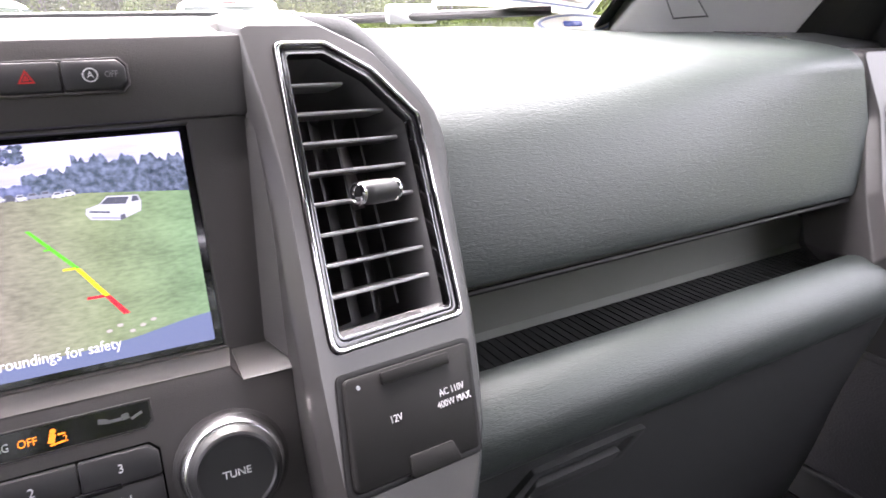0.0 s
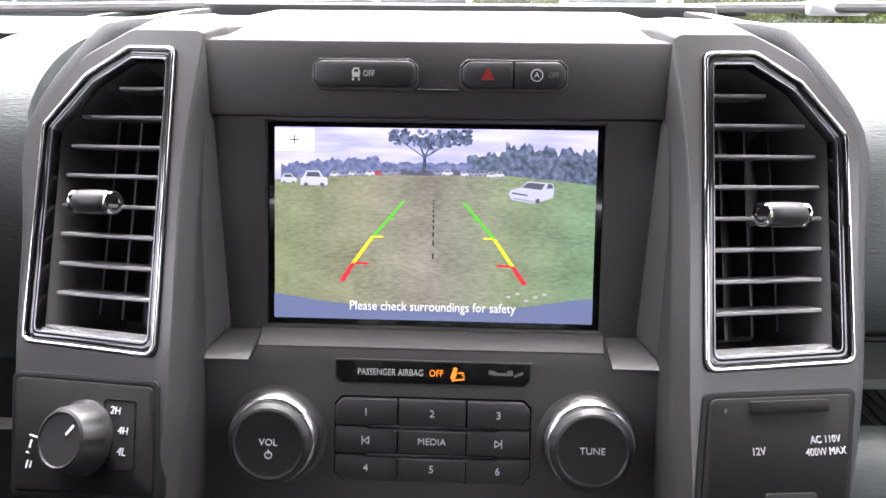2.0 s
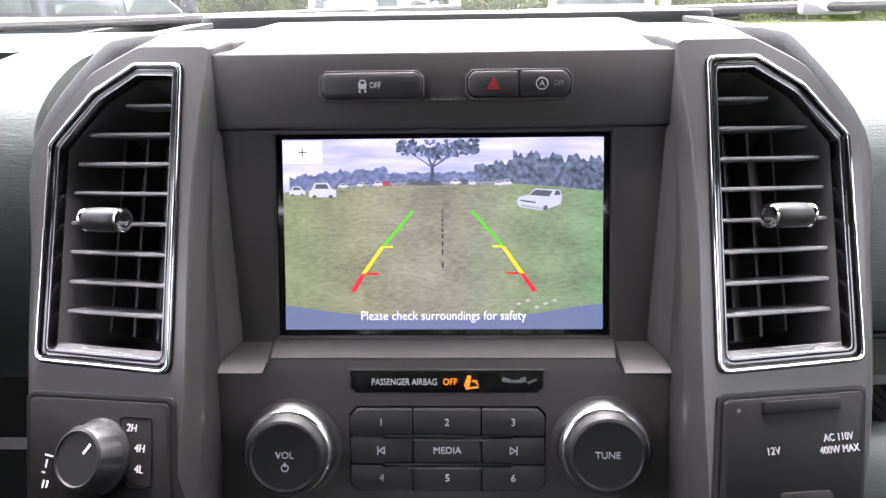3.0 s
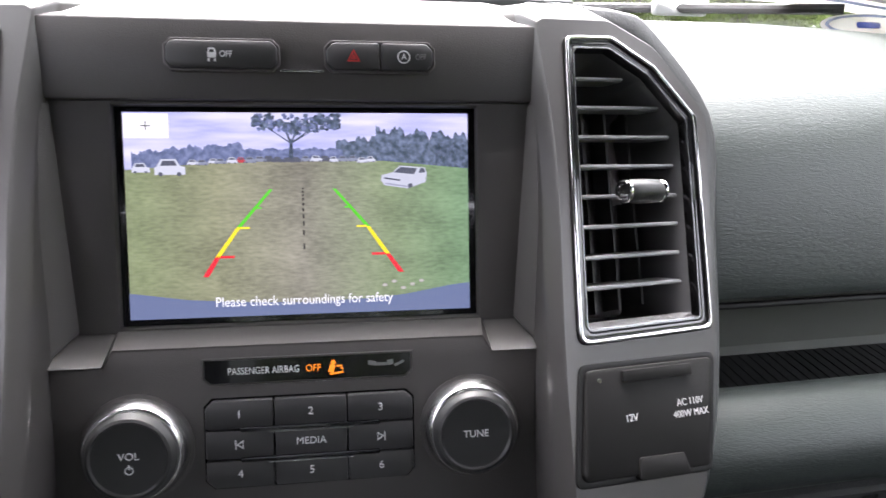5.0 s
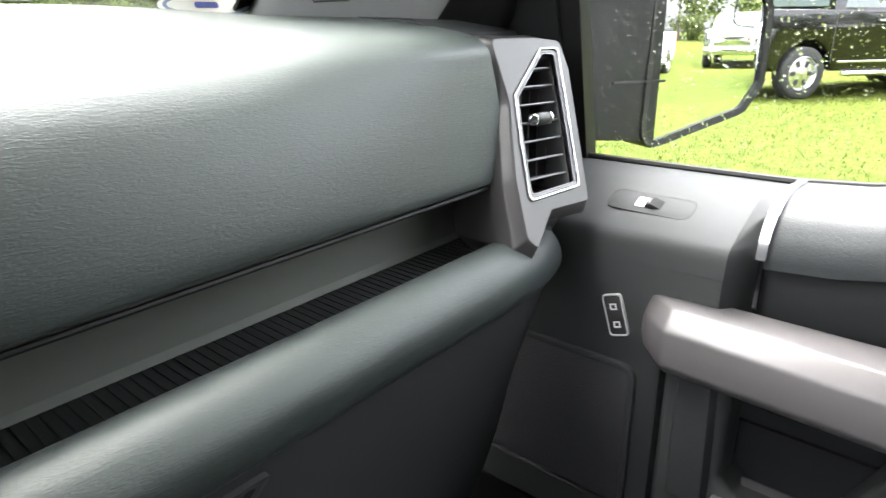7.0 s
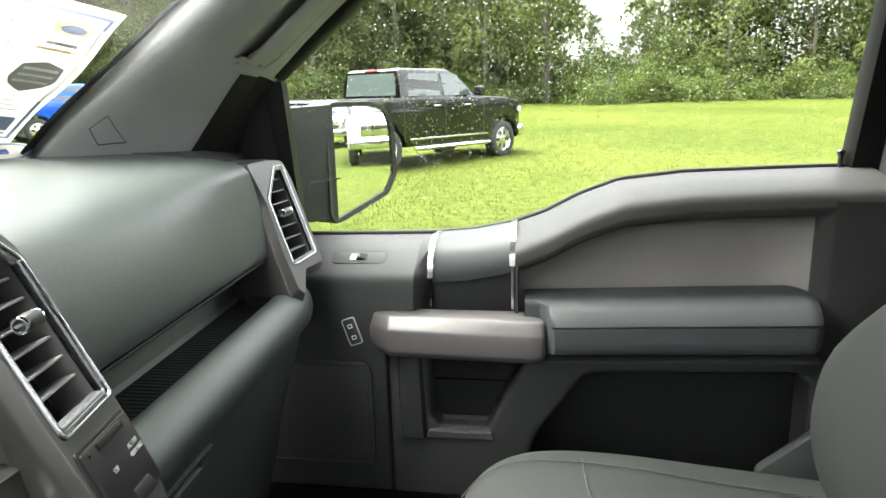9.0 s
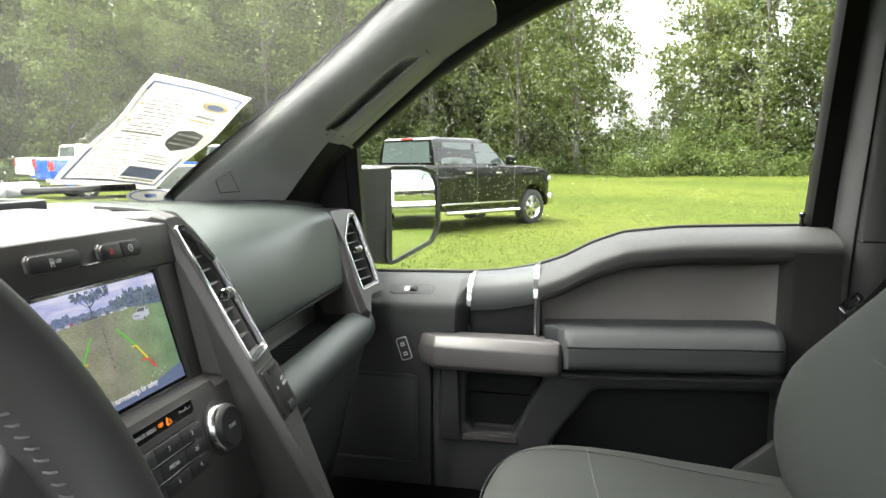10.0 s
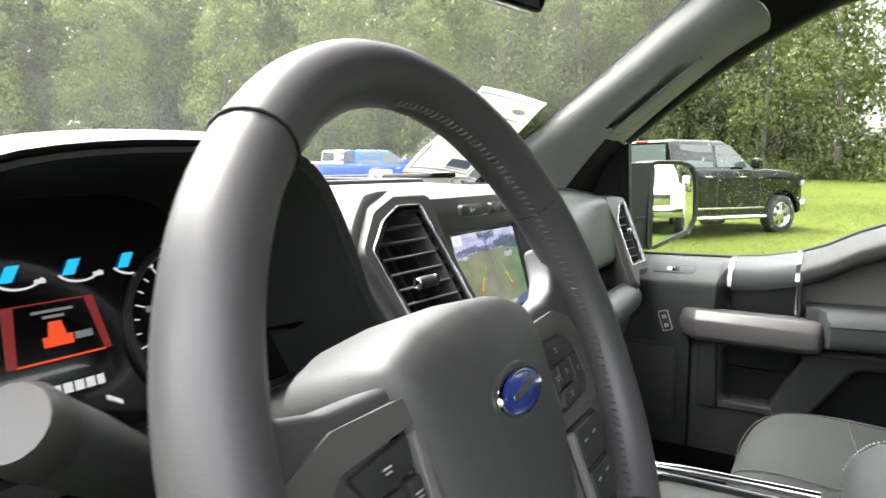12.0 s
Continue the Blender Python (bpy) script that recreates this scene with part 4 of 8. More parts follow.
flat([(0, 0.725), (0.2, 0.755), (0.5, 0.775), (0.80, 0.765), (1, 0.745), (1, 1), (0, 1)], 0.0, picture_sky(), "sky_picture")
rng = random.Random(5)


def tree_shape(x0, x1, base, height, lobes, col, name):
    pts = [(x0, base(x0)), (x1, base(x1))]
    top = []
    for k in range(lobes * 9 + 1):
        f = k / (lobes * 9)
        x = x1 + (x0 - x1) * f
        top.append((x, base(x) + height(f) * (0.72 + 0.2 * abs(math.sin(f * lobes * 2.3 + 0.4)) + 0.12 * abs(math.sin(f * lobes * 6.1)) + rng.uniform(-0.06, 0.06))))
    flat(pts + top, 0.0001, col, name)


edge = lambda x: 0.722 + 0.052 * (1 - abs(2 * x - 1) ** 2.2)
woods, woods_b, woods_c = mottled("woods", (0.06, 0.085, 0.12), (0.20, 0.25, 0.37)), mottled("woods_pale", (0.11, 0.14, 0.25), (0.23, 0.27, 0.46)), mottled("woods_dark", (0.035, 0.05, 0.075), (0.11, 0.14, 0.21))
tree_shape(0.02, 0.33, edge, lambda f: 0.085, 7, woods_b, "woods_picture")
tree_shape(0.30, 0.62, edge, lambda f: 0.055, 7, woods_b, "woods_picture")
tree_shape(0.60, 0.80, edge, lambda f: 0.09 + 0.06 * (1 - f), 5, woods, "woods_picture")
tree_shape(0.72, 1.0, edge, lambda f: 0.17, 6, woods, "woods_picture")
tree_shape(0.90, 1.0, edge, lambda f: 0.13, 3, woods_c, "woods_picture")
flat([(0.462, 0.77), (0.476, 0.77), (0.473, 0.87), (0.465, 0.87)], 0.0002, woods_c, "trunk_picture")
for x1, y1 in ((0.40, 0.93), (0.44, 0.97), (0.50, 0.97), (0.54, 0.92), (0.56, 0.96)):
    flat([(0.466, 0.85), (0.473, 0.85), (x1 + 0.002, y1), (x1 - 0.002, y1)], 0.0002, woods_c, "branch_picture")
for k in range(300):
    cx, cy = 0.485 + rng.uniform(-0.125, 0.125), 0.0
    cy = 0.945 - 0.06 * rng.random() * (1 - abs(cx - 0.485) / 0.16) + rng.uniform(-0.01, 0.05)
    cy = min(cy, 0.988)
    r = rng.uniform(0.004, 0.012)
    flat([(cx + r * 0.8 * math.cos(a) * rng.uniform(0.6, 1.1), min(cy + 1.2 * r * math.sin(a) * rng.uniform(0.6, 1.1), 0.998)) for a in [j * math.tau / 9 for j in range(9)]], 0.0002 + 0.00001 * k, (woods, woods_c, woods_b)[k % 3], "leaves_picture")
body_w, body_d, body_r = pic("car_white", (0.62, 0.65, 0.75)), pic("car_dark", (0.1, 0.11, 0.15)), pic("car_red", (0.5, 0.06, 0.08))


def tiny_car(x, y, w, h, col):
    flat([(x - w / 2, y), (x + w / 2, y), (x + w / 2, y + h * 0.5), (x + w * 0.33, y + h * 0.58), (x + w * 0.2, y + h), (x - w * 0.28, y + h), (x - w * 0.42, y + h * 0.55), (x - w / 2, y + h * 0.45)], 0.0006, col, "car_picture")
    flat([(x - w * 0.3, y + h * 0.58), (x + w * 0.24, y + h * 0.58), (x + w * 0.16, y + h * 0.9), (x - w * 0.24, y + h * 0.9)], 0.0007, body_d, "car_window_picture")
    for e in (-0.3, 0.3):
        flat([(x + w * e + w * 0.08 * math.cos(a), y + h * 0.04 + h * 0.13 * math.sin(a)) for a in [j * math.tau / 10 for j in range(10)]], 0.0008, body_d, "car_wheel_picture")


tiny_car(0.125, 0.700, 0.085, 0.075, body_w)
tiny_car(0.045, 0.712, 0.05, 0.045, body_w)
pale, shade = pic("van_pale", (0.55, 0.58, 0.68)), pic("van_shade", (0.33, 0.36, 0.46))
for pts, col, lift in (([(0.732, 0.665), (0.742, 0.640), (0.815, 0.622), (0.830, 0.632), (0.868, 0.655), (0.872, 0.700), (0.866, 0.728), (0.790, 0.738), (0.768, 0.705), (0.735, 0.690)], pale, 0.0006),
                       ([(0.771, 0.704), (0.832, 0.694), (0.843, 0.724), (0.791, 0.731)], body_d, 0.0007),
                       ([(0.847, 0.700), (0.868, 0.703), (0.863, 0.724), (0.852, 0.726)], body_d, 0.0007),
                       ([(0.742, 0.672), (0.790, 0.660), (0.790, 0.668), (0.742, 0.680)], body_d, 0.0007),
                       ([(0.745, 0.645), (0.812, 0.628), (0.812, 0.636), (0.745, 0.653)], shade, 0.0007),
                       ([(0.814, 0.622), (0.828, 0.630), (0.826, 0.650), (0.814, 0.645)], body_d, 0.0008)):
    flat(pts, lift, col, "van_picture")
body_g = pic("car_grey", (0.26, 0.29, 0.38))
for k in range(20):
    x = 0.19 + 0.027 * k + rng.uniform(-0.004, 0.004)
    tiny_car(x, edge(x) - 0.012 + rng.uniform(-0.004, 0.004), rng.uniform(0.026, 0.036), rng.uniform(0.022, 0.030), body_r if k == 5 else (body_w, body_g, body_d, body_g, body_w)[rng.randrange(5)])
flat([(0, 0), (1, 0), (1, 0.135), (0.94, 0.125), (0.8, 0.085), (0.7, 0.07), (0.5, 0.06), (0.3, 0.072), (0.16, 0.09), (0.05, 0.118), (0, 0.13)], 0.0009, pic("bumper", (0.15, 0.19, 0.33)), "bumper_picture")
g, yl, rd = pic("green", (0.1, 0.62, 0.03)), pic("yellow", (0.95, 0.78, 0.02)), pic("red", (0.85, 0.03, 0.05))


def stroke(x0, y0, x1, y1, w0, w1, mat):
    flat([(x0 - w0, y0), (x0 + w0, y0), (x1 + w1, y1), (x1 - w1, y1)], 0.0012, mat, "guide_line")


for s, a in ((1, (0.215, 0.210, 0.250, 0.295, 0.310, 0.435, 0.408, 0.625)), (-1, (0.788, 0.210, 0.748, 0.295, 0.690, 0.435, 0.592, 0.625))):
    stroke(a[0], 0.200, a[2], a[3], 0.0085, 0.0072, rd)
    stroke(a[2], a[3], a[4], a[5], 0.0072, 0.0064, yl)
    stroke(a[4], a[5], a[6], a[7], 0.0064, 0.005, g)
    flat([(a[2] - 0.006, 0.290), (a[2] + s * 0.048, 0.290), (a[2] + s * 0.048, 0.302), (a[2] - 0.006, 0.302)], 0.0012, rd, "guide_tick")
    flat([(a[4] - 0.004, 0.432), (a[4] + s * 0.034, 0.432), (a[4] + s * 0.034, 0.442), (a[4] - 0.004, 0.442)], 0.0012, yl, "guide_tick")
    flat([(0.5 * (a[4] + a[6]) - 0.003, 0.530), (0.5 * (a[4] + a[6]) + s * 0.020, 0.530), (0.5 * (a[4] + a[6]) + s * 0.020, 0.538), (0.5 * (a[4] + a[6]) - 0.003, 0.538)], 0.0012, g, "guide_tick")
ink = pic("ink", (0.02, 0.02, 0.02))
y = 0.325
for k in range(16):
    h = 0.030 * (0.86 ** k)
    flat([(0.4975, y), (0.5025, y), (0.5025, y + h), (0.4975, y + h)], 0.0012, ink, "centre_dash")
    y += h * (2.4 if k == 0 else 1.75)
    if y > 0.63:
        break
white = pic("white", (1.0, 1.0, 1.05))
flat([(0.003, 0.875), (0.126, 0.875), (0.126, 0.992), (0.003, 0.992)], 0.0010, white, "zoom_key")
flat([(0.050, 0.931), (0.078, 0.931), (0.078, 0.936), (0.050, 0.936)], 0.0013, ink, "plus_mark")
flat([(0.0625, 0.910), (0.0655, 0.910), (0.0655, 0.957), (0.0625, 0.957)], 0.0013, ink, "plus_mark")
lettering("message", "Please check surroundings for safety", 0.0072, on(PANEL, *at_px(0.5, 0.072), -0.0008), white, display, 0.0001, wide=0.86)
for k in range(5):
    flat([(0.738 + 0.028 * k + 0.008 * math.cos(a), 0.135 + 0.02 * math.sin(k * 2.1) + 0.008 * math.sin(a)) for a in [j * math.tau / 8 for j in range(8)]], 0.0011, pic("glare", (0.5, 0.48, 0.45)), "glare_spot")

# ---- end vent of the dashboard ----
end_vent = thing("end_vent_housing", "satin grey housing of the side air vent", "air vent", (0.76, 0.05, 1.16))
EV = lambda x, z: ((x - 0.708) / 0.9968, (z - 1.216) / 0.883)
E_RING = [EV(0.803, 1.353), EV(0.834, 1.3525), EV(0.812, 1.285), EV(0.789, 1.2180), EV(0.7063, 1.2165), EV(0.722, 1.268), EV(0.738, 1.312)]
E_OUT = [EV(0.726, 1.372), EV(0.80, 1.371), EV(0.848, 1.364), EV(0.846, 1.33), EV(0.80, 1.195), EV(0.735, 1.197), EV(0.689, 1.166), EV(0.675, 1.183), EV(0.691, 1.24), EV(0.722, 1.31)]
E_FACE = [EV(0.7335, 1.3635), EV(0.80, 1.3635), EV(0.842, 1.359), EV(0.841, 1.33), EV(0.797, 1.204), EV(0.735, 1.2055), EV(0.697, 1.178), EV(0.688, 1.188), EV(0.7005, 1.24), EV(0.729, 1.305)]
hs = part("housing", chamfered_plate(E_FACE, E_OUT, [0.008, 0.008, 0.008, 0.012, 0.008, 0.008, 0.004, 0.006, 0.04, 0.04], E_RING, END_V, (0.004, 0.07, 0.0)), column_paint, end_vent, "", 40)
part("housing_lower", hull([Vector(p) for p in ((0.700, -0.018, 1.170), (0.736, -0.026, 1.196), (0.797, -0.020, 1.204), (0.800, 0.040, 1.155), (0.700, 0.050, 1.145), (0.800, 0.060, 1.22), (0.700, 0.060, 1.22), (0.790, 0.0, 1.165))]), column_paint, end_vent)
E_SLAT = []
for k in range(7):
    z = 1.337 - 0.0168 * k
    f = (z - 1.2165) / (1.312 - 1.2165)
    x0 = 0.7063 + (0.738 - 0.7063) * min(f, 1) + max(0, z - 1.312) * 1.6 + 0.008
    x1 = 0.789 + (0.834 - 0.789) * (z - 1.218) / 0.135 - 0.008
    E_SLAT.append((*EV(x0, z), *EV(x1, z - 0.001)))
air_vent(hs, END_V, 1, E_RING, E_SLAT, 3, 0.058)


# ---- cabin shell ----
SILL = [(0.06, 1.216), (0.0, 1.217), (-0.20, 1.221), (-0.27, 1.227), (-0.33, 1.239), (-0.39, 1.260), (-0.45, 1.293), (-0.51, 1.316), (-0.61, 1.328), (-0.75, 1.333), (-0.90, 1.337)]
HEAD = [(0.075, 1.452), (0.035, 1.489), (-0.144, 1.621), (-0.253, 1.688), (-0.376, 1.745), (-0.482, 1.770), (-0.633, 1.788), (-0.90, 1.795)]


def along(table, y):
    for (y0, z0), (y1, z1) in zip(table, table[1:]):
        if y1 <= y <= y0:
            return z0 + (z1 - z0) * (y - y0) / (y1 - y0)
    return table[0][1] if y > table[0][0] else table[-1][1]


def glass_x(z):
    return 0.93 - 0.26 * (z - 1.25)


single("floor", box(-0.95, 0.95, -2.0, 0.6, 0.52, 0.60, EYE4, 0.01), carpet, "black carpeted cab floor", "floor", kind="structure")
single("firewall", box(-0.95, 0.95, 0.60, 0.66, 0.55, 1.30), carpet, "black trim below the dashboard", "wall", kind="structure")
single("footwell_mat", box(0.16, 0.74, -0.25, 0.35, 0.604, 0.616, EYE4, 0.004), rubber, "black rubber floor mat in the footwell", "floor mat")

# windshield: curved across the cab, raked
def shield_y(x, z):
    return (1.42 - 0.42 * x * x - 0.743 * z) / 0.67


def roof_z(x):
    return 1.868 - 0.026 * (x / 0.6) ** 2 - 0.03 * max(0, (abs(x) - 0.56) / 0.14)


rows = []
for i in range(21):
    x = -0.70 + 0.070 * i
    top = roof_z(x)
    rows.append([(x, shield_y(x, z), z) for z in (1.355, 1.45, 1.55, 1.65, 1.75, top)])
ws = single("windshield", shell(rows, 0.005, (0, 1, 1)), shield_glass, "raked windshield glass wet with rain", "windshield", kind="structure")
glaze(ws, (0, -1, -1))

# headliner and roof rails
XS = (0.66, 0.60, 0.50, 0.40, 0.20, 0.0)
rows = []
half = [(0.708, -0.150, 1.783), (0.69, -0.168, 1.80)] + [(x, shield_y(x, roof_z(x)), roof_z(x)) for x in XS]
rows.append(half + [(-x, y, z) for x, y, z in reversed(half[:-1])])
for y in (-0.2, -0.25, -0.3, -0.4, -0.55, -0.75, -1.0, -1.5, -1.95):
    zt = max(along(HEAD, y), 1.74) + 0.02
    xs = glass_x(zt) - 0.045
    half = [(xs, y, zt), (xs - 0.03, y, zt + 0.025)] + [(x, y, max(roof_z(x), zt + 0.04)) for x in XS]
    rows.append(half + [(-x, y, z) for x, y, z in reversed(half[:-1])])
single("ceiling", shell(rows, 0.03, (0, 0, 1)), headliner_cloth, "dark cloth headliner", "headliner", kind="structure", sharp=50)
single("roof", box(-0.80, 0.80, -2.0, -0.05, 1.912, 1.93, EYE4, 0.008), gloss_black, "painted cab roof", "roof", kind="structure")

# pillars between windshield and door glass, both sides
INW = Vector((-0.75, -0.55, 0.35))
BULGE = 0.040
shield_edge = smooth_path([(0.640, 0.345, 1.355), (0.647, 0.270, 1.427), (0.664, 0.180, 1.500), (0.681, 0.085, 1.578), (0.694, -0.005, 1.653), (0.698, -0.085, 1.722), (0.704, -0.160, 1.785), (0.706, -0.23, 1.84)], 71)
door_edge = smooth_path([(0.870, 0.140, 1.355), (0.872, 0.095, 1.43), (0.853, 0.030, 1.497), (0.830, -0.085, 1.587), (0.812, -0.180, 1.655), (0.790, -0.300, 1.722), (0.775, -0.400, 1.765), (0.768, -0.53, 1.785)], 71)


def ramp(v, lo, hi, soft):
    t = min(1, max(0, min((v - lo) / soft, (hi - v) / soft)))
    return t * t * (3 - 2 * t)


def on_pillar(i, d, hollow):
    """A place on the pillar trim: i from foot to roof (0 to 7), d from windshield to door (0 to 1)."""
    k = min(69, int(i * 10))
    f = i * 10 - k
    pa, pb = shield_edge[k].lerp(shield_edge[k + 1], f), door_edge[k].lerp(door_edge[k + 1], f)
    out = BULGE * (1 - abs(2 * d - 1) ** 3)
    if hollow:
        out -= 0.070 * ramp(i, 2.10, 3.72, 0.14) * ramp(d, 0.575, 0.83, 0.045)
    return pa.lerp(pb, d) + INW * out


ACROSS = [k / 60 for k in range(61)]
for s in (1, -1):
    nm = "right" if s > 0 else "left"
    rows = []
    for r in range(110):
        row = [on_pillar((6.0 - 1.35 * d) * r / 109, d, s > 0) for d in ACROSS]
        row = [row[0] + Vector((0.012, 0.02, 0.014))] + row + [row[-1] + Vector((0.02, 0.012, 0.0))]
        rows.append([(s * p.x, p.y, p.z) for p in row])
    pillar = single("pillar_front_" + nm, shell(rows, 0.010, (s, 1, 0)), pillar_plastic, "grey plastic windshield pillar trim", "pillar trim", kind="structure", sharp=60)
    if s > 0:
        pillar_right = pillar
    rows = []
    for r in range(12):
        row = [on_pillar(min(7, 6.01 - 1.35 * d + (0.99 + 1.35 * d) * r / 11), d, False) + INW * (0.001 + 0.004 * min(r, 2)) for d in ACROSS]
        rows.append([(s * p.x, p.y, p.z) for p in row])
    single("trim_roof_corner_" + nm, shell(rows, 0.010, (s, 1, 0)), headliner_cloth, "dark roof corner trim", "trim", kind="structure", sharp=60)
    # black band of the windshield's edge
    rows = [[(s * (p.x - 0.012), p.y + 0.012, p.z + 0.008), (s * (p.x + 0.01), p.y + 0.016, p.z + 0.012)] for p in shield_edge[::4]]
    single("trim_shield_edge", shell(rows, 0.004, (s, 1, 0)), rubber, "black edge band of the windshield", "trim", kind="structure")
rows = [[(x, shield_y(x, roof_z(x)) + 0.012, roof_z(x) - 0.010), (x, shield_y(x, roof_z(x)) - 0.016, roof_z(x) + 0.004)] for x in [-0.68 + 0.068 * i for i in range(21)]]
single("trim_header", shell(rows, 0.006, (0, 1, 1)), rubber, "black edge above the windshield", "trim", kind="structure")

tw = thing("tweeter_grille", "small grey speaker grille in the pillar trim", "speaker", (0.69, 0.245, 1.395))
TWEETER = [(0.80, 0.16), (1.00, 0.20), (0.45, 0.38), (0.45, 0.26)]
for nm, grow, lift, m_tw in (("grille_gap", 1.10, 0.0012, pillar_dark), ("grille", 1.0, 0.0024, pillar_plastic)):
    ca, cb = sum(p[0] for p in TWEETER) / 4, sum(p[1] for p in TWEETER) / 4
    q = [(ca + (a - ca) * grow, cb + (b - cb) * grow) for a, b in TWEETER]
    rows = []
    for k in range(9):
        v = k / 8
        a, b = [q[0][n] + (q[3][n] - q[0][n]) * v for n in (0, 1)], [q[1][n] + (q[2][n] - q[1][n]) * v for n in (0, 1)]
        rows.append([on_pillar(a[0] + (b[0] - a[0]) * w / 8, a[1] + (b[1] - a[1]) * w / 8, False) + INW * lift for w in range(9)])
    part(nm, shell(rows, 0.004, (1, 1, 0)), m_tw, tw, "", 60)

grab = thing("grab_handle", "grey plastic grab handle on the pillar", "grab handle", (0.72, 0.04, 1.50))
rows = []
for r in range(34):
    i = 1.98 + 1.90 * r / 33
    swell = 0.0125 * min(1.0, r / 3, (33 - r) / 3)
    rows.append([on_pillar(i, 0.725 + 0.265 * k / 14, False) + INW * (swell * math.sin(math.pi * k / 14) ** 0.7 + 0.0012) for k in range(15)])
part("bar", shell(rows, 0.010, (1, 1, 0)), pillar_plastic, grab, "", 60)
part("end_seam", tube([on_pillar(3.90 - 0.10 * math.sin(math.pi * k / 12), 0.70 + 0.28 * k / 12, False) + INW * 0.0005 for k in range(13)], 0.0011, 6), rubber, grab)
# dark sheets on the pillar foot, standing in for shade below the handle
for d0, d1, m_shade in ((0.745, 0.87, rubber), (0.87, 1.0, door_dark)):
    rows = [[on_pillar(1.86 * r / 14 * (1 - 0.15 * (1 - d0)), d0 + (d1 - d0) * k / 6 + 0.02 * math.sin(math.pi * r / 14), False) + INW * 0.003 for k in range(7)] for r in range(15)]
    part("foot_gap", shell(rows, 0.004, (1, 1, 0)), m_shade, pillar_right)

# rear-view mirror
rv = thing("rearview_mirror", "black rear-view mirror hanging from the windshield", "mirror", (0.0, 0.02, 1.66))
RM = basis((0.008, -0.002, 1.676), (1, -0.25, -0.04), (-0.25, -1, -0.10))
part("shell", prism(rounded([(-0.135, -0.030), (0.137, -0.030), (0.135, 0.040), (-0.133, 0.040)], 0.014), -0.030, 0.004, RM, 0.006, 3), gloss_black, rv)
part("mirror_glass", prism(rounded([(-0.130, -0.025), (0.132, -0.025), (0.130, 0.035), (-0.128, 0.035)], 0.012), 0.004, 0.006, RM), mirror_silver, rv)
part("stalk", tube([(0, 0.03, 1.685), (0, 0.08, 1.71), (0, shield_y(0, 1.735) - 0.01, 1.735)], 0.009, 10), gloss_black, rv)

# ---- passenger door ----
door = thing("passenger_door", "closed dark grey passenger door with silver pull handle", "door", (0.86, -0.42, 0.70))
DM = basis((0.80, 0, 0), (0, -1, 0), (-1, 0, 0))  # x: rearwards, y: up, z: into the cab


def dq(pts):
    return [(-y, z) for y, z in pts]


# soft upper trim along the sill, before and behind the saddle
for y0, y1, n in ((0.05, -0.184, 16), (-0.3465, -0.88, 34)):
    rows = []
    for i in range(n):
        y = y0 + (y1 - y0) * i / (n - 1)
        z = along(SILL, y)
        k = min(1, max(0, (-y - 0.20) / 0.17))
        rows.append(smooth_path([(glass_x(z) + 0.004, y, z - 0.012), (glass_x(z) - 0.004, y, z), (0.885, y, z - 0.001 - 0.004 * (1 - k)), (0.848, y, z - 0.007 - 0.014 * (1 - k)), (0.817, y, z - 0.018 - 0.019 * (1 - k)), (0.804, y, z - 0.028 - 0.020 * (1 - k)), (0.800, y, z - 0.046 - 0.026 * (1 - k))], 20))
    part("upper_trim", shell(rows, 0.008, (1, 0, -1)), door_plastic if y0 > 0 else door_upper, door, "soft grained upper trim along the window", 60)
    end = rows[-1] if y0 > 0 else rows[0]
    if y0 > 0:
        low = [Vector((x, end[0].y, 1.09)) for x in (0.80, 0.86)]
        part("block_end", hull([*end, *low, *[p + Vector((0.030 * min(1, max(0, (0.90 - p.x) / 0.06)), -0.0225, 0)) for p in [*end, *low]]]), door_plastic, door, "", 60)
        continue
    bm = bmesh.new()
    bm.faces.new([bm.verts.new(p) for p in end] + [bm.verts.new((0.86, end[0].y, 1.10)), bm.verts.new((0.80, end[0].y, 1.10))][::-1])
    solid = bmesh.ops.extrude_face_region(bm, geom=bm.faces[:])
    bmesh.ops.translate(bm, verts=[g for g in solid["geom"] if isinstance(g, bmesh.types.BMVert)], vec=(0, -0.004, 0))
    part("trim_end", bm, door_plastic, door)
part("glass_seal", tube([(glass_x(z) - 0.003, y, z + 0.002) for y, z in [(0.05 - 0.92 * i / 60, along(SILL, 0.05 - 0.92 * i / 60)) for i in range(61)]], 0.0045, 8), rubber, door)

# front of the door below the switch
part("front_panel", plate(dq([(0.12, 1.155), (-0.185, 1.152), (-0.185, 1.09), (-0.135, 1.06), (-0.135, 0.64), (0.12, 0.64)]), [], -0.03, 0.0, DM, 0.006), door_plastic, door)
spk = rounded(dq([(0.10, 1.028), (-0.108, 1.028), (-0.108, 0.842), (0.10, 0.842)]), 0.016)
speaker = part("speaker_panel", plate(inset(spk, -0.002), [inset(spk, 0.006)], -0.004, 0.0060, DM, 0.002), door_plastic, door)
part("kick_carpet", prism(rounded(dq([(0.118, 0.795), (-0.60, 0.795), (-0.60, 0.645), (0.118, 0.645)]), 0.01), -0.002, 0.004, DM, 0.001), carpet, door, "black carpet along the door foot")
part("grille", prism(inset(spk, 0.0065), -0.004, 0.0022, DM, 0.001), material("speaker_grille", (0.035, 0.035, 0.037), 0.6, grain=1.0, grain_scale=420, kind="cells"), speaker)

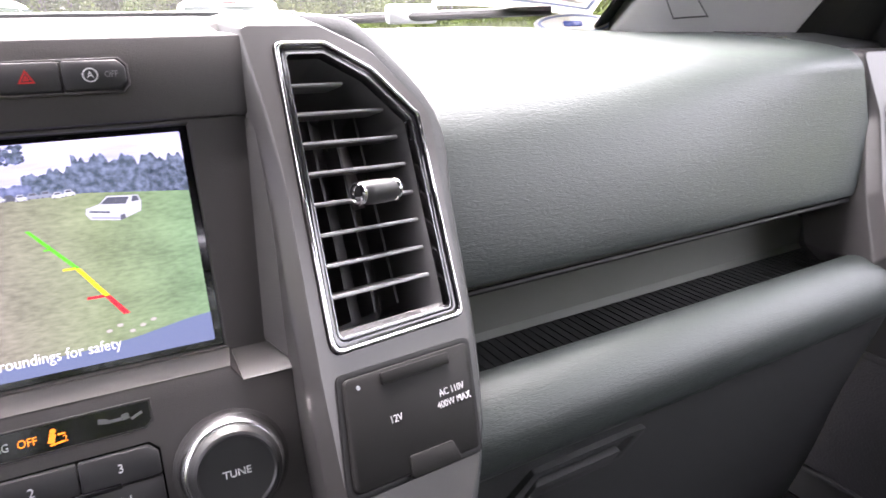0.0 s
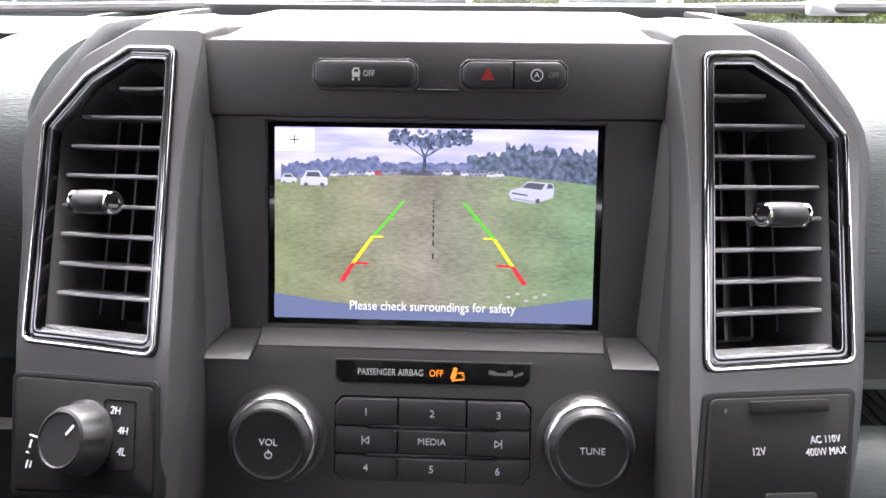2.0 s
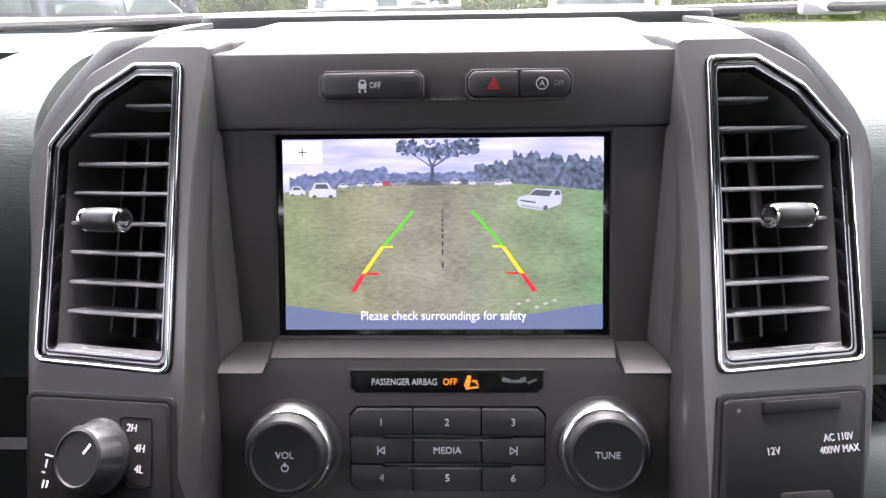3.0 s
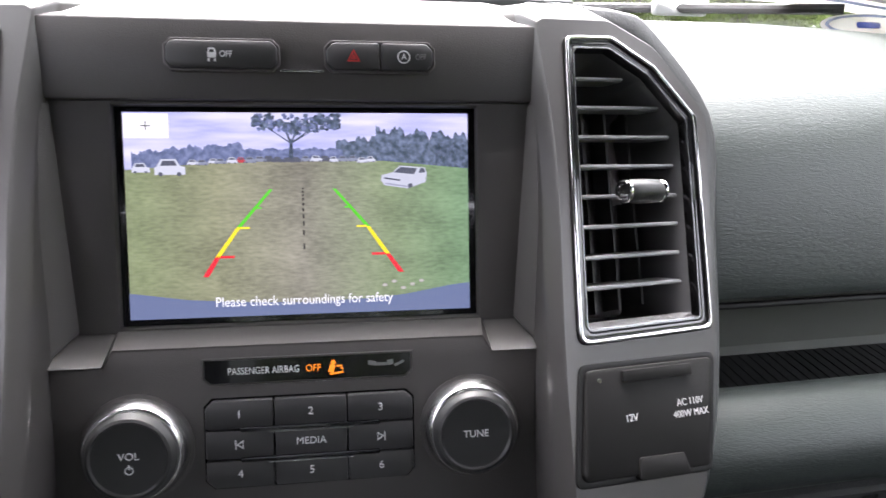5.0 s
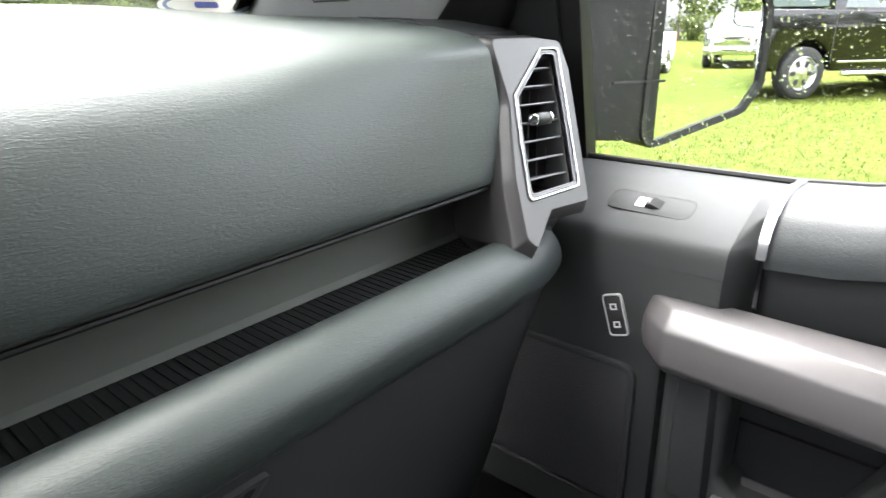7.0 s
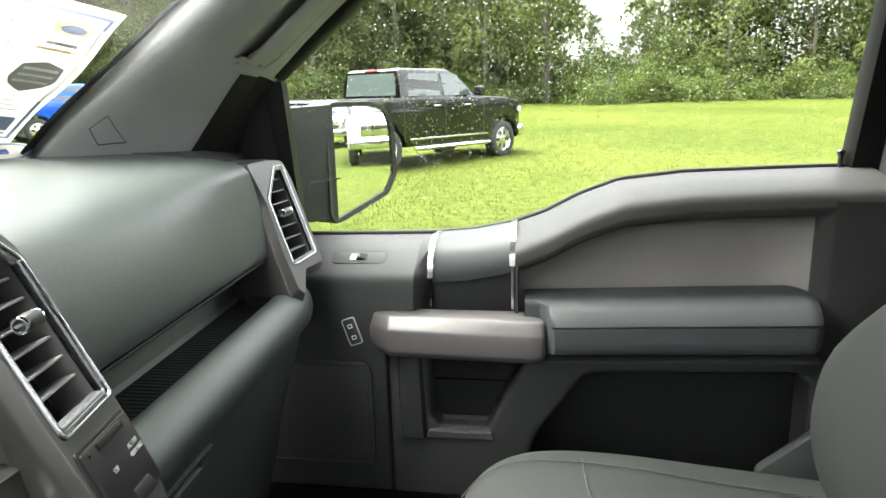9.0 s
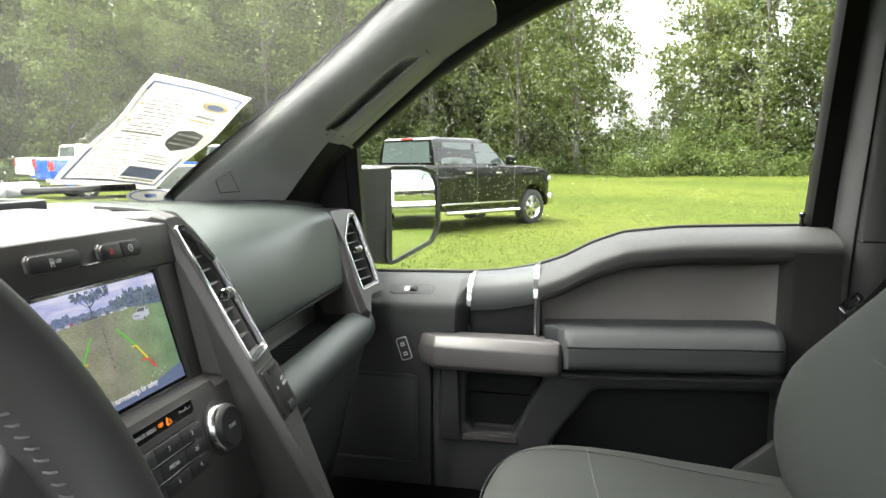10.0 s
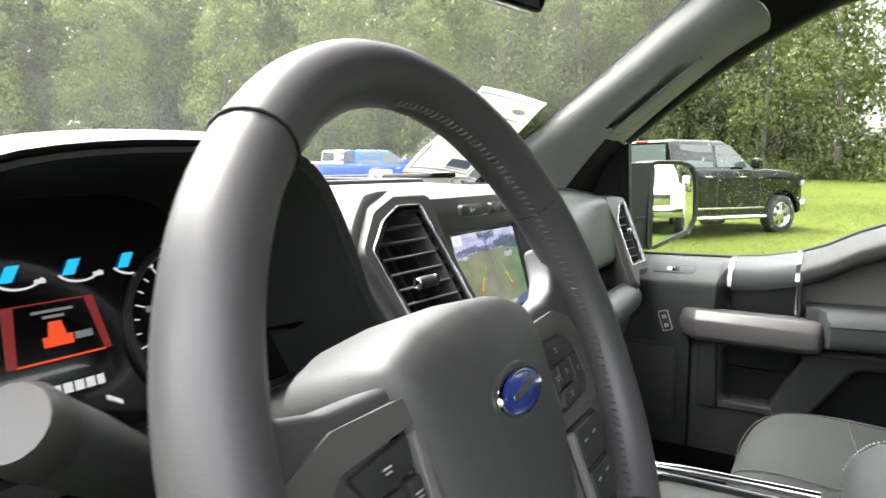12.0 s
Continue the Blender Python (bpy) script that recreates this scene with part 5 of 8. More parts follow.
# saddle trim between two bright strips
rows = []
for i in range(12):
    y = -0.208 - 0.135 * i / 11
    z = along(SILL, y)
    rows.append(smooth_path([(glass_x(z) - 0.006, y, z + 0.003), (0.875, y, z + 0.003), (0.842, y, z - 0.010), (0.826, y, z - 0.028), (0.8205, y, z - 0.046), (0.8215, y, z - 0.060)], 20))
part("saddle", shell(rows, 0.006, (1, 0, -1)), armrest_leather, door, "dark grey textured trim panel", 60)
# dark colour carries the shade under the saddle
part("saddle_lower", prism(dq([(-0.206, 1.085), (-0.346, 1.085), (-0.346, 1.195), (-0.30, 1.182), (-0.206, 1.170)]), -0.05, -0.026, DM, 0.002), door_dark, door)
for y, low_mat in ((-0.2095, gloss_black), (-0.3415, satin_chrome)):
    z = along(SILL, y)
    prof = smooth_path([(glass_x(z) - 0.008, y, z + 0.006), (0.872, y, z + 0.006), (0.838, y, z - 0.007), (0.821, y, z - 0.026), (0.8155, y, z - 0.05)], 14)
    part("bright_strip", shell([[p + Vector((0, e, 0)) for p in prof] for e in (-0.0045, 0.0045)], 0.004, (1, 0, -1)), satin_chrome, door, "bright metal strip", 60)
    part("dark_strip", box(-y - 0.002, -y + 0.002, 1.12, z - 0.045, -0.03, -0.0205, DM), low_mat, door)

# rear upper recess, with its rim
rows = []
for i in range(24):
    y = -0.352 - 0.46 * i / 23
    z = along(SILL, y) - 0.044
    rows.append([(0.800, y, z), (0.801, y, z - 0.008), (0.805, y, z - 0.014), (0.868, y, z - 0.026)])
part("recess_brow", shell(rows, 0.006, (1, 0, 0)), door_upper, door, "", 60)
part("recess_panel", prism(dq([(-0.35, 1.10), (-0.35, 1.21), (-0.42, 1.245), (-0.52, 1.30), (-0.80, 1.31), (-0.80, 1.10)]), -0.078, -0.066, DM), door_insert, door, "smooth recessed door insert")
def upright(plan, z0, z1):
    """A standing sheet over a line of the plan."""
    return shell([[(x, y, z) for x, y in [(p.x, p.y) for p in smooth_path([(x, y, 0) for x, y in plan], 26)]] for z in (z0, (z0 + z1) / 2, z1)], 0.006, (1, 0, 0))


part("recess_end", upright([(0.866, -0.690), (0.8655, -0.715), (0.861, -0.738), (0.850, -0.757), (0.834, -0.771), (0.818, -0.780)], 1.10, 1.300), door_insert, door, "", 60)
part("rear_face", upright([(0.818, -0.780), (0.808, -0.786), (0.802, -0.796), (0.800, -0.812), (0.800, -0.880)], 1.02, 1.298), door_upper, door, "", 60)

# armrest
ARM = [(0.850, 1.146), (0.815, 1.147), (0.790, 1.146), (0.772, 1.142), (0.760, 1.135), (0.751, 1.126), (0.7452, 1.1180), (0.7444, 1.1165), (0.7478, 1.1152), (0.7478, 1.1142), (0.7442, 1.1128), (0.7428, 1.108), (0.7422, 1.092), (0.7440, 1.080), (0.7500, 1.071), (0.762, 1.0665), (0.785, 1.065), (0.850, 1.064)]
rows = []
for i in range(56):
    y = -0.362 - 0.421 * i / 55
    lift = 0.036 * (-y - 0.362)
    e = max(0.0, (-y - 0.765) / 0.018)
    near = min(1.0, max(0.0, (y + 0.412) / 0.030))
    near = 0.744 + 0.044 * near * near * (3 - 2 * near)
    row = []
    for x, z in ARM:
        x += 0.012 * e * e
        x = max(x, near)
        row.append(Vector((x, y, z + lift + (1.105 - z) * 0.10 * e * e)))
    rows.append(row)
armrest = part("armrest", loft(rows), armrest_leather, door, "padded dark leather armrest", 40)
part("seam", tube([(0.7470, y, 1.1147 + 0.036 * (-y - 0.362)) for y in [-0.404 - 0.372 * i / 20 for i in range(21)]], 0.0011, 6), rubber, armrest)
part("arm_lower_lip", loft([[Vector((x, y, z + 0.036 * (-y - 0.40))) for x, z in ((0.830, 1.0605), (0.768, 1.0605), (0.762, 1.057), (0.764, 1.052), (0.790, 1.046), (0.830, 1.046))] for y in (-0.398, -0.60, -0.785)]), door_plastic, door)

# pull handle
rows = []
for y, dx, dz0, dz1 in ((-0.108, 0.0, 0.012, 0.012), (-0.118, 0.016, 0.004, 0.002), (-0.150, 0.046, 0.0, 0.0), (-0.372, 0.056, 0.0, 0.0), (-0.390, 0.052, 0.003, 0.003), (-0.398, 0.030, 0.010, 0.010)):
    x = 0.802 - dx
    zt, zb = 1.120 - dz1, 1.055 + dz0
    rows.append([Vector(p) for p in ((0.815, y, zt), (x + 0.016 * (dx > 0.01), y, zt), (x, y, zt - 0.018), (x, y, zb + 0.010), (x + 0.008, y, zb), (0.815, y, zb))])
part("pull_handle", loft(rows, True, True, 0.003), handle_paint, door, "silver-grey pull handle")

# lower panel with the pocket and the map recess
pocket = dq([(-0.207, 1.040), (-0.362, 1.040), (-0.300, 0.920), (-0.222, 0.920), (-0.207, 0.935)])
mapr = dq([(-0.458, 1.020), (-0.79, 1.036), (-0.79, 0.66), (-0.30, 0.66), (-0.384, 0.915)])
part("lower_panel", plate(dq([(-0.137, 1.052), (-0.40, 1.054), (-0.87, 1.072), (-0.87, 0.64), (-0.137, 0.64)]), [rounded(pocket, 0.008), rounded(mapr, 0.028)], -0.07, 0.0, DM, 0.012, 4), door_plastic, door)
# pocket and map backs: shade of the hollows painted in as darker plastic
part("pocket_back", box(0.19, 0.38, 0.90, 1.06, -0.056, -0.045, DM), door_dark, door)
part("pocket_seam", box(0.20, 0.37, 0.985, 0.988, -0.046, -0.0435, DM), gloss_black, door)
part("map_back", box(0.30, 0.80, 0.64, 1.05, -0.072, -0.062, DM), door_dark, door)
part("pocket_sill", hull([Vector(p) for p in ((0.792, -0.205, 0.914), (0.792, -0.308, 0.914), (0.794, -0.200, 0.903), (0.794, -0.312, 0.903), (0.84, -0.205, 0.922), (0.84, -0.305, 0.922), (0.81, -0.2, 0.89), (0.81, -0.315, 0.89))]), handle_paint, door)
part("pillar_bar", bevel(hull([Vector(p) for p in ((0.790, -0.158, 1.05), (0.790, -0.190, 1.05), (0.790, -0.158, 0.90), (0.790, -0.196, 0.90), (0.81, -0.150, 1.05), (0.835, -0.209, 1.05), (0.81, -0.150, 0.90), (0.835, -0.209, 0.90))]), 0.003, 2), door_plastic, door)
part("outer_skin", box(-0.10, 0.90, 0.60, 1.20, -0.20, -0.16, DM, 0.01), gloss_black, door)

# switches
wm = basis((0.846, -0.086, 1.1965), (0, -1, 0), (-0.45, 0, 0.89))
wsw = part("window_switch_plate", prism(rounded([(-0.046, -0.015), (0.046, -0.015), (0.046, 0.015), (-0.046, 0.015)], 0.012), -0.004, 0.0012, wm, 0.0006), door_plastic, door)
part("plate_groove", plate(rounded([(-0.047, -0.016), (0.047, -0.016), (0.047, 0.016), (-0.047, 0.016)], 0.012), [rounded([(-0.0455, -0.0145), (0.0455, -0.0145), (0.0455, 0.0145), (-0.0455, 0.0145)], 0.0115)], -0.004, 0.0014, wm), rubber, wsw)
part("switch_well", prism(rounded([(-0.016, -0.0075), (0.006, -0.0075), (0.006, 0.0075), (-0.016, 0.0075)], 0.002), 0.0, 0.0016, wm), gloss_black, wsw)
part("window_switch", hull([wm @ Vector(p) for p in ((-0.006, -0.0065, 0.001), (0.013, -0.0065, 0.001), (-0.006, 0.0065, 0.001), (0.013, 0.0065, 0.001), (-0.001, -0.006, 0.0055), (0.004, -0.006, 0.0055), (-0.001, 0.006, 0.0055), (0.004, 0.006, 0.0055))]), tray_rubber, wsw, "small grey window switch")
# small pale bar, a painted glint on the switch tip
part("switch_edge", box(-0.0012, 0.0006, -0.0035, 0.0035, 0.0050, 0.0060, wm, 0.0004), print_grey, wsw)
lm = on(DM, 0.080, 1.083, 0.0, 18)
lk = part("lock_switch", prism(rounded([(-0.010, -0.022), (0.010, -0.022), (0.010, 0.022), (-0.010, 0.022)], 0.004), -0.003, 0.003, lm, 0.001), button_black, door, "black door lock switch")
# pale colour stands in for the shine of the chrome rim
part("lock_rim", plate(rounded([(-0.0115, -0.0235), (0.0115, -0.0235), (0.0115, 0.0235), (-0.0115, 0.0235)], 0.005), [rounded([(-0.0098, -0.0218), (0.0098, -0.0218), (0.0098, 0.0218), (-0.0098, 0.0218)], 0.004)], -0.002, 0.004, lm, 0.0008), print_pale, lk, "chrome switch rim, its shine painted pale")
for e in (-0.010, 0.010):
    part("lock_mark", plate([(-0.004, e - 0.004), (0.004, e - 0.004), (0.004, e + 0.003), (-0.004, e + 0.003)], [[(-0.0025, e - 0.0025), (0.0025, e - 0.0025), (0.0025, e + 0.0015), (-0.0025, e + 0.0015)]], 0.002, 0.0036, lm), print_white, lk)
part("lock_post", lathe([(0.0075, 0.0), (0.0075, 0.003), (0.004, 0.004), (0.0035, 0.020), (0.0055, 0.021), (0.0058, 0.027), (0.004, 0.029), (0.0003, 0.029)], Matrix.Translation((0.900, -0.838, along(SILL, -0.838) - 0.002)), 18), gloss_black, door, "black lock post")

# window glass and its frame
gl = [(y, along(SILL, y) - 0.03) for y in [0.045 - 0.90 * i / 24 for i in range(25)]]
gh = [(y, along(HEAD, y) + 0.01) for y in [-0.855 + 0.90 * i / 24 for i in range(25)]]
pts = [Vector((glass_x(z), y, z)) for y, z in gl + gh]
bm = bmesh.new()
f = bm.faces.new([bm.verts.new(p) for p in pts])
back = bmesh.ops.extrude_face_region(bm, geom=[f])
bmesh.ops.translate(bm, verts=[g for g in back["geom"] if isinstance(g, bmesh.types.BMVert)], vec=(0.004, 0, 0))
wg = part("window_glass", bm, window_glass, door, "side window glass covered with raindrops")
glaze(wg, (-1, 0, 0))
head_path = [Vector((glass_x(z) - 0.004, y, z)) for y, z in [(0.036 - 0.90 * i / 40, along(HEAD, 0.036 - 0.90 * i / 40)) for i in range(41)]]
part("window_frame", loft([[p + Vector((x, 0, 0)) + Vector((0, 0.6 * e, 0.8 * e)) for x, e in ((0.012, -0.002), (-0.012, -0.002), (-0.026, 0.010), (-0.026, 0.034), (0.012, 0.040))] for p in head_path]), rubber, door, "black window frame", 50)
zs, zh = along(SILL, 0.04), 1.487
part("frame_front", loft([[(glass_x(z) + dx, y + dy, z) for dx, dy in ((-0.010, -0.004), (0.014, -0.004), (0.014, 0.024), (-0.014, 0.024))] for y, z in ((0.045, zs - 0.02), (0.038, zh))]), rubber, door)
part("sail_panel", hull([Vector((glass_x(z) + dx, y, z)) for y, z in ((0.062, 1.20), (0.060, 1.47), (0.20, 1.20), (0.20, 1.36)) for dx in (-0.02, 0.0)]), door_dark, door, "black corner panel behind the mirror")
part("frame_rear", loft([[(glass_x(z) + dx, y + dy, z) for dx, dy in ((-0.016, -0.050), (-0.016, 0.010), (-0.006, 0.016), (0.016, 0.016), (0.016, -0.05))] for y, z in ((-0.862, 1.31), (-0.862, 1.55), (-0.862, 1.79))]), rubber, door, "black rear window frame", 50)

# raindrops on the side window
drop_water = bpy.data.materials.new("rain_water")
drop_water.use_nodes = True
dt = drop_water.node_tree
db = dt.nodes["Principled BSDF"]
db.inputs["Base Color"].default_value = (1, 1, 1, 1)
db.inputs["Roughness"].default_value = 0.02
db.inputs["IOR"].default_value = 1.33
db.inputs["Transmission Weight"].default_value = 1.0
rr = random.Random(11)


def drops(count, place, name, label, lo, hi):
    """Many small flat drops on a pane; place gives a point, and the pane's two directions."""
    verts, faces = [], []
    for _ in range(count):
        hit = place()
        if hit is None:
            continue
        p, u, v, n = hit
        r = lo + (hi - lo) * rr.random() ** 3
        sx, sy = r * rr.uniform(0.8, 1.2), r * rr.uniform(0.85, 1.6)
        base = len(verts)
        for h, k in ((0.0, 1.0), (0.35, 0.82), (0.55, 0.45)):
            for j in range(7):
                a = j * math.tau / 7
                verts.append(p + u * sx * k * math.cos(a) + v * sy * k * math.sin(a) + n * h * r)
        for ring in (0, 7):
            for j in range(7):
                q = (j + 1) % 7
                faces.append((base + ring + j, base + ring + q, base + ring + 7 + q, base + ring + 7 + j))
        faces.append(tuple(base + 14 + j for j in range(7)))
    me = bpy.data.meshes.new(name)
    me.from_pydata([tuple(v) for v in verts], [], faces)
    me.materials.append(drop_water)
    for pl in me.polygons:
        pl.use_smooth = True
    ob = new(name, me)
    ob.visible_shadow = False
    return tagged(ob, label, "raindrops", kind="stuff")


def side_spot():
    y, z = rr.uniform(-0.84, 0.03), rr.uniform(1.22, 1.785)
    if not along(SILL, y) + 0.004 < z < along(HEAD, y) - 0.004:
        return None
    n = Vector((1, 0, 0.26)).normalized()
    return Vector((glass_x(z) + 0.0046, y, z)), Vector((0, 1, 0)), Vector((-0.26, 0, 1)).normalized(), n


drops(11500, side_spot, "window_raindrops", "small clear raindrops on the side window", 0.0005, 0.0014)


def shield_spot():
    x, z = rr.uniform(-0.66, 0.66), rr.uniform(1.38, 1.76)
    n = Vector((0.5 * x, 0.67, 0.743)).normalized()
    u = Vector((1, -1.25 * x, 0)).normalized()
    return Vector((x, shield_y(x, z), z)) + n * 0.0058, u, n.cross(u), n


drops(420, shield_spot, "windshield_raindrops", "clear raindrops on the windshield", 0.0006, 0.0024)

# door mirror outside
dm = thing("door_mirror", "large black door mirror wet with rain", "door mirror", (0.99, 0.06, 1.22))
MG = basis((1.150, -0.012, 1.333), (0.894, -0.448, 0.0), (-0.448, -0.894, 0.02))
shape = rounded([(-0.098, -0.118), (0.070, -0.075), (0.098, -0.040), (0.098, 0.060), (0.078, 0.098), (0.030, 0.108), (-0.090, 0.108)], 0.02)
part("mirror_glass", prism(shape, -0.004, 0.0, MG), mirror_silver, dm)
spot = rounded([(0.040, 0.040), (0.090, 0.035), (0.090, 0.092), (0.045, 0.095)], 0.012)
part("blind_spot_rim", plate(inset(spot, -0.0015), [spot], -0.001, 0.001, MG), gloss_black, dm)
hous = [[MG @ Vector((x * k, y * k + dy, z)) for x, y in inset(shape, -0.010)] for k, dy, z in ((0.985, 0, 0.006), (1.0, 0, 0.0), (1.0, 0, -0.05), (0.93, 0, -0.09), (0.72, 0, -0.125))]
bm = loft([[MG @ Vector((x, y, -0.002)) for x, y in inset(shape, 0.001)], [MG @ Vector((x, y, 0.004)) for x, y in inset(shape, 0.001)]] + hous, True, False)
bm.faces.new([v for v in bm.verts[:][-len(shape):]])
part("mirror_shell", bm, rubber, dm, "black mirror housing", 50)
part("arm", hull([Vector(p) for p in ((0.95, 0.09, 1.23), (0.95, 0.16, 1.23), (0.95, 0.09, 1.44), (0.95, 0.16, 1.44), (1.075, 0.02, 1.22), (1.075, 0.14, 1.22), (1.075, 0.02, 1.445), (1.075, 0.14, 1.445))]), rubber, dm, "black mirror arm")
part("arm_seam", hull([Vector(p) for p in ((1.01, 0.0535, 1.300), (1.012, 0.0535, 1.303), (1.08, 0.0135, 1.300), (1.08, 0.0135, 1.303), (1.01, 0.057, 1.300), (1.08, 0.017, 1.303))]), rubber, dm)

# centre pillar, rear walls and the open side
for s in (1, -1):
    nm = "right" if s > 0 else "left"
    rows = []
    for z, x0 in ((0.62, 0.83), (1.0, 0.83), (1.25, 0.82), (1.33, 0.81), (1.55, 0.765), (1.70, 0.735), (1.79, 0.71)):
        rows.append([(s * (x0 + 0.07), -0.885, z), (s * (x0 + 0.03), -0.895, z), (s * x0, -0.915, z), (s * (x0 - 0.012), -0.96, z), (s * (x0 - 0.012), -1.04, z), (s * (x0 + 0.03), -1.09, z)])
    pm = single("pillar_middle_" + nm, shell(rows, 0.012, (s, 0, 0)), pillar_dark, "grey plastic centre pillar trim", "pillar trim", kind="structure", sharp=60)
    part("panel_gap", tube([Vector(r[1]).lerp(Vector(r[2]), 0.5) + Vector((-s * 0.0010, 0.0010, 0)) for r in rows[1:]], 0.0018, 6), rubber, pm)
    part("panel_gap", tube([(s * 0.829, -0.906, 1.318), (s * 0.8125, -0.914, 1.318), (s * 0.8005, -0.960, 1.318), (s * 0.8005, -1.04, 1.318)], 0.0018, 6), rubber, pm)
    wall = plate([(1.05, 0.60), (2.0, 0.60), (2.0, 1.86), (1.05, 1.86)], [[(1.12, 1.27), (1.90, 1.27), (1.80, 1.74), (1.12, 1.77)]], -0.08, 0.0, basis((s * 0.83, 0, 0), (0, -1, 0), (-s, 0, 0)) if s > 0 else Matrix(((0, 0, 1, -0.83), (-1, 0, 0, 0), (0, 1, 0, 0), (0, 0, 0, 1))))
    single("wall_" + nm, wall, door_plastic, "dark rear side wall of the cab", "wall", kind="structure")
single("wall_back", plate([(-0.9, 0.60), (0.9, 0.60), (0.9, 1.86), (-0.9, 1.86)], [[(-0.72, 1.26), (0.72, 1.26), (0.64, 1.74), (-0.64, 1.74)]], -0.05, 0.0, basis((0, -2.0, 0), (-1, 0, 0), (0, 1, 0))), door_plastic, "dark rear wall of the cab", "wall", kind="structure")

# unseen rear panes; the tint is added to dim light from behind
rear_dim = pane_glass("rear_dim_glass", (0.22, 0.24, 0.23), 1.0)
for s in (1, -1):
    g = single("window_rear_" + ("right" if s > 0 else "left"), box(s * 0.868 - 0.002, s * 0.868 + 0.002, -1.92, -1.10, 1.25, 1.79), rear_dim, "unseen rear side window, tinted to cut the light", "window", kind="structure")
    glaze(g, (-s, 0, 0))
g = single("window_back", box(-0.74, 0.74, -2.03, -2.026, 1.24, 1.76), rear_dim, "unseen back window, tinted to cut the light", "window", kind="structure")
glaze(g, (0, 1, 0))
# out of view: low wall added to hold back light from the driver's side
single("wall_driver_door", box(-0.93, -0.86, -0.88, 0.30, 0.60, 1.20, EYE4, 0.02), door_plastic, "unseen lower driver door, added to block side light", "wall", kind="structure")

# seat belt
belt = thing("seat_belt", "black seat belt with metal guide on the pillar", "seat belt", (0.74, -0.90, 1.20))
BM = basis((0.748, -0.878, 1.219), (0.2, -0.75, 0.62), (-0.9, 0.1, 0.3))
part("guide", plate(rounded([(-0.022, -0.010), (0.022, -0.010), (0.022, 0.010), (-0.022, 0.010)], 0.006), [rounded([(-0.012, -0.004), (0.012, -0.004), (0.012, 0.004), (-0.012, 0.004)], 0.003)], -0.003, 0.003, BM, 0.001), dark_chrome, belt, "dark metal belt guide")
part("webbing", shell([smooth_path([(0.742, -0.884, 1.214), (0.722, -0.912, 1.262), (0.698, -0.945, 1.335), (0.690, -0.985, 1.45)], 12), smooth_path([(0.738, -0.898, 1.196), (0.716, -0.938, 1.240), (0.690, -0.982, 1.312), (0.682, -1.025, 1.43)], 12)], 0.002, (1, 0, 0)), belt_web, belt)
part("retractor_strap", shell([[(0.742, -0.884, 1.214), (0.72, -0.90, 1.0), (0.70, -0.92, 0.70)], [(0.740, -0.900, 1.210), (0.715, -0.94, 1.0), (0.695, -0.965, 0.70)]], 0.002, (1, 0, 0)), belt_web, belt)


# ---- steering wheel ----
wheel_trim = material("wheel_trim", (0.12, 0.113, 0.108), 0.42, metal=0.2, var=0.06, grain=0.05, grain_scale=2500)
satin_trim = material("satin_trim", (0.34, 0.33, 0.33), 0.35, metal=0.6, var=0.06)
wheel = thing("steering_wheel", "black leather-wrapped steering wheel with stitched rim", "steering wheel", (-0.4525, -0.2205, 1.3093))
SW = basis((-0.4525, -0.2205, 1.3093), (1, 0.033, 0), (0, -math.cos(radians(22)), math.sin(radians(22))))
RIM = 0.1826
rings = []
for k in range(96):
    a = k * math.tau / 96
    grip = 0.0012 * max(0.0, math.cos(2 * (a - 0.65))) ** 2
    r = 0.0171 + grip
    c = Vector((math.cos(a), math.sin(a), 0))
    rings.append([SW @ (c * (RIM + r * math.cos(j * math.tau / 16)) + Vector((0, 0, 1.08 * r * math.sin(j * math.tau / 16)))) for j in range(16)])
rings.append(rings[0])
bm = loft(rings, True, False)
bmesh.ops.remove_doubles(bm, verts=bm.verts, dist=1e-6)
rim = part("rim", bm, wheel_leather, wheel, "black leather rim", 60)
for deg in (34, 131, 212, 318):
    a = radians(deg)
    c, tng = Vector((math.cos(a), math.sin(a), 0)), Vector((-math.sin(a), math.cos(a), 0))
    loop = [SW @ (c * (RIM + 0.0176 * math.cos(j * math.tau / 20)) + Vector((0, 0, 0.0187 * math.sin(j * math.tau / 20)))) for j in range(20)]
    part("rim_seam", tube(loop, 0.0009, 6, True), rubber, rim)
verts, faces = [], []
for k in range(190):
    a = k * math.tau / 190
    if radians(91) < a < radians(216):
        continue
    c, tng = Vector((math.cos(a), math.sin(a), 0)), Vector((-math.sin(a), math.cos(a), 0))
    p0 = c * (RIM - 0.0169) + Vector((0, 0, 0.0052)) - tng * 0.0011
    p1 = c * (RIM - 0.0176) + Vector((0, 0, 0.0004)) + tng * 0.0011
    nrm = (c * -0.95 + Vector((0, 0, 0.25))).normalized()
    w = tng * 0.0008
    b = len(verts)
    mid = (p0 + p1) / 2 + nrm * 0.0008
    for q in (p0 - w, p0 + w, mid - w, mid + w, p1 - w, p1 + w):
        verts.append(tuple(SW @ q))
    verts.append(tuple(SW @ (p0 + nrm * 0.0008)))
    verts.append(tuple(SW @ (p1 + nrm * 0.0008)))
    verts.append(tuple(SW @ (mid + nrm * 0.0008)))
    faces += [(b, b + 2, b + 8, b + 6), (b + 1, b + 6, b + 8, b + 3), (b + 2, b + 4, b + 7, b + 8), (b + 3, b + 8, b + 7, b + 5)]
me = bpy.data.meshes.new("stitching")
me.from_pydata(verts, [], faces)
bm = bmesh.new()
bm.from_mesh(me)
bpy.data.meshes.remove(me)
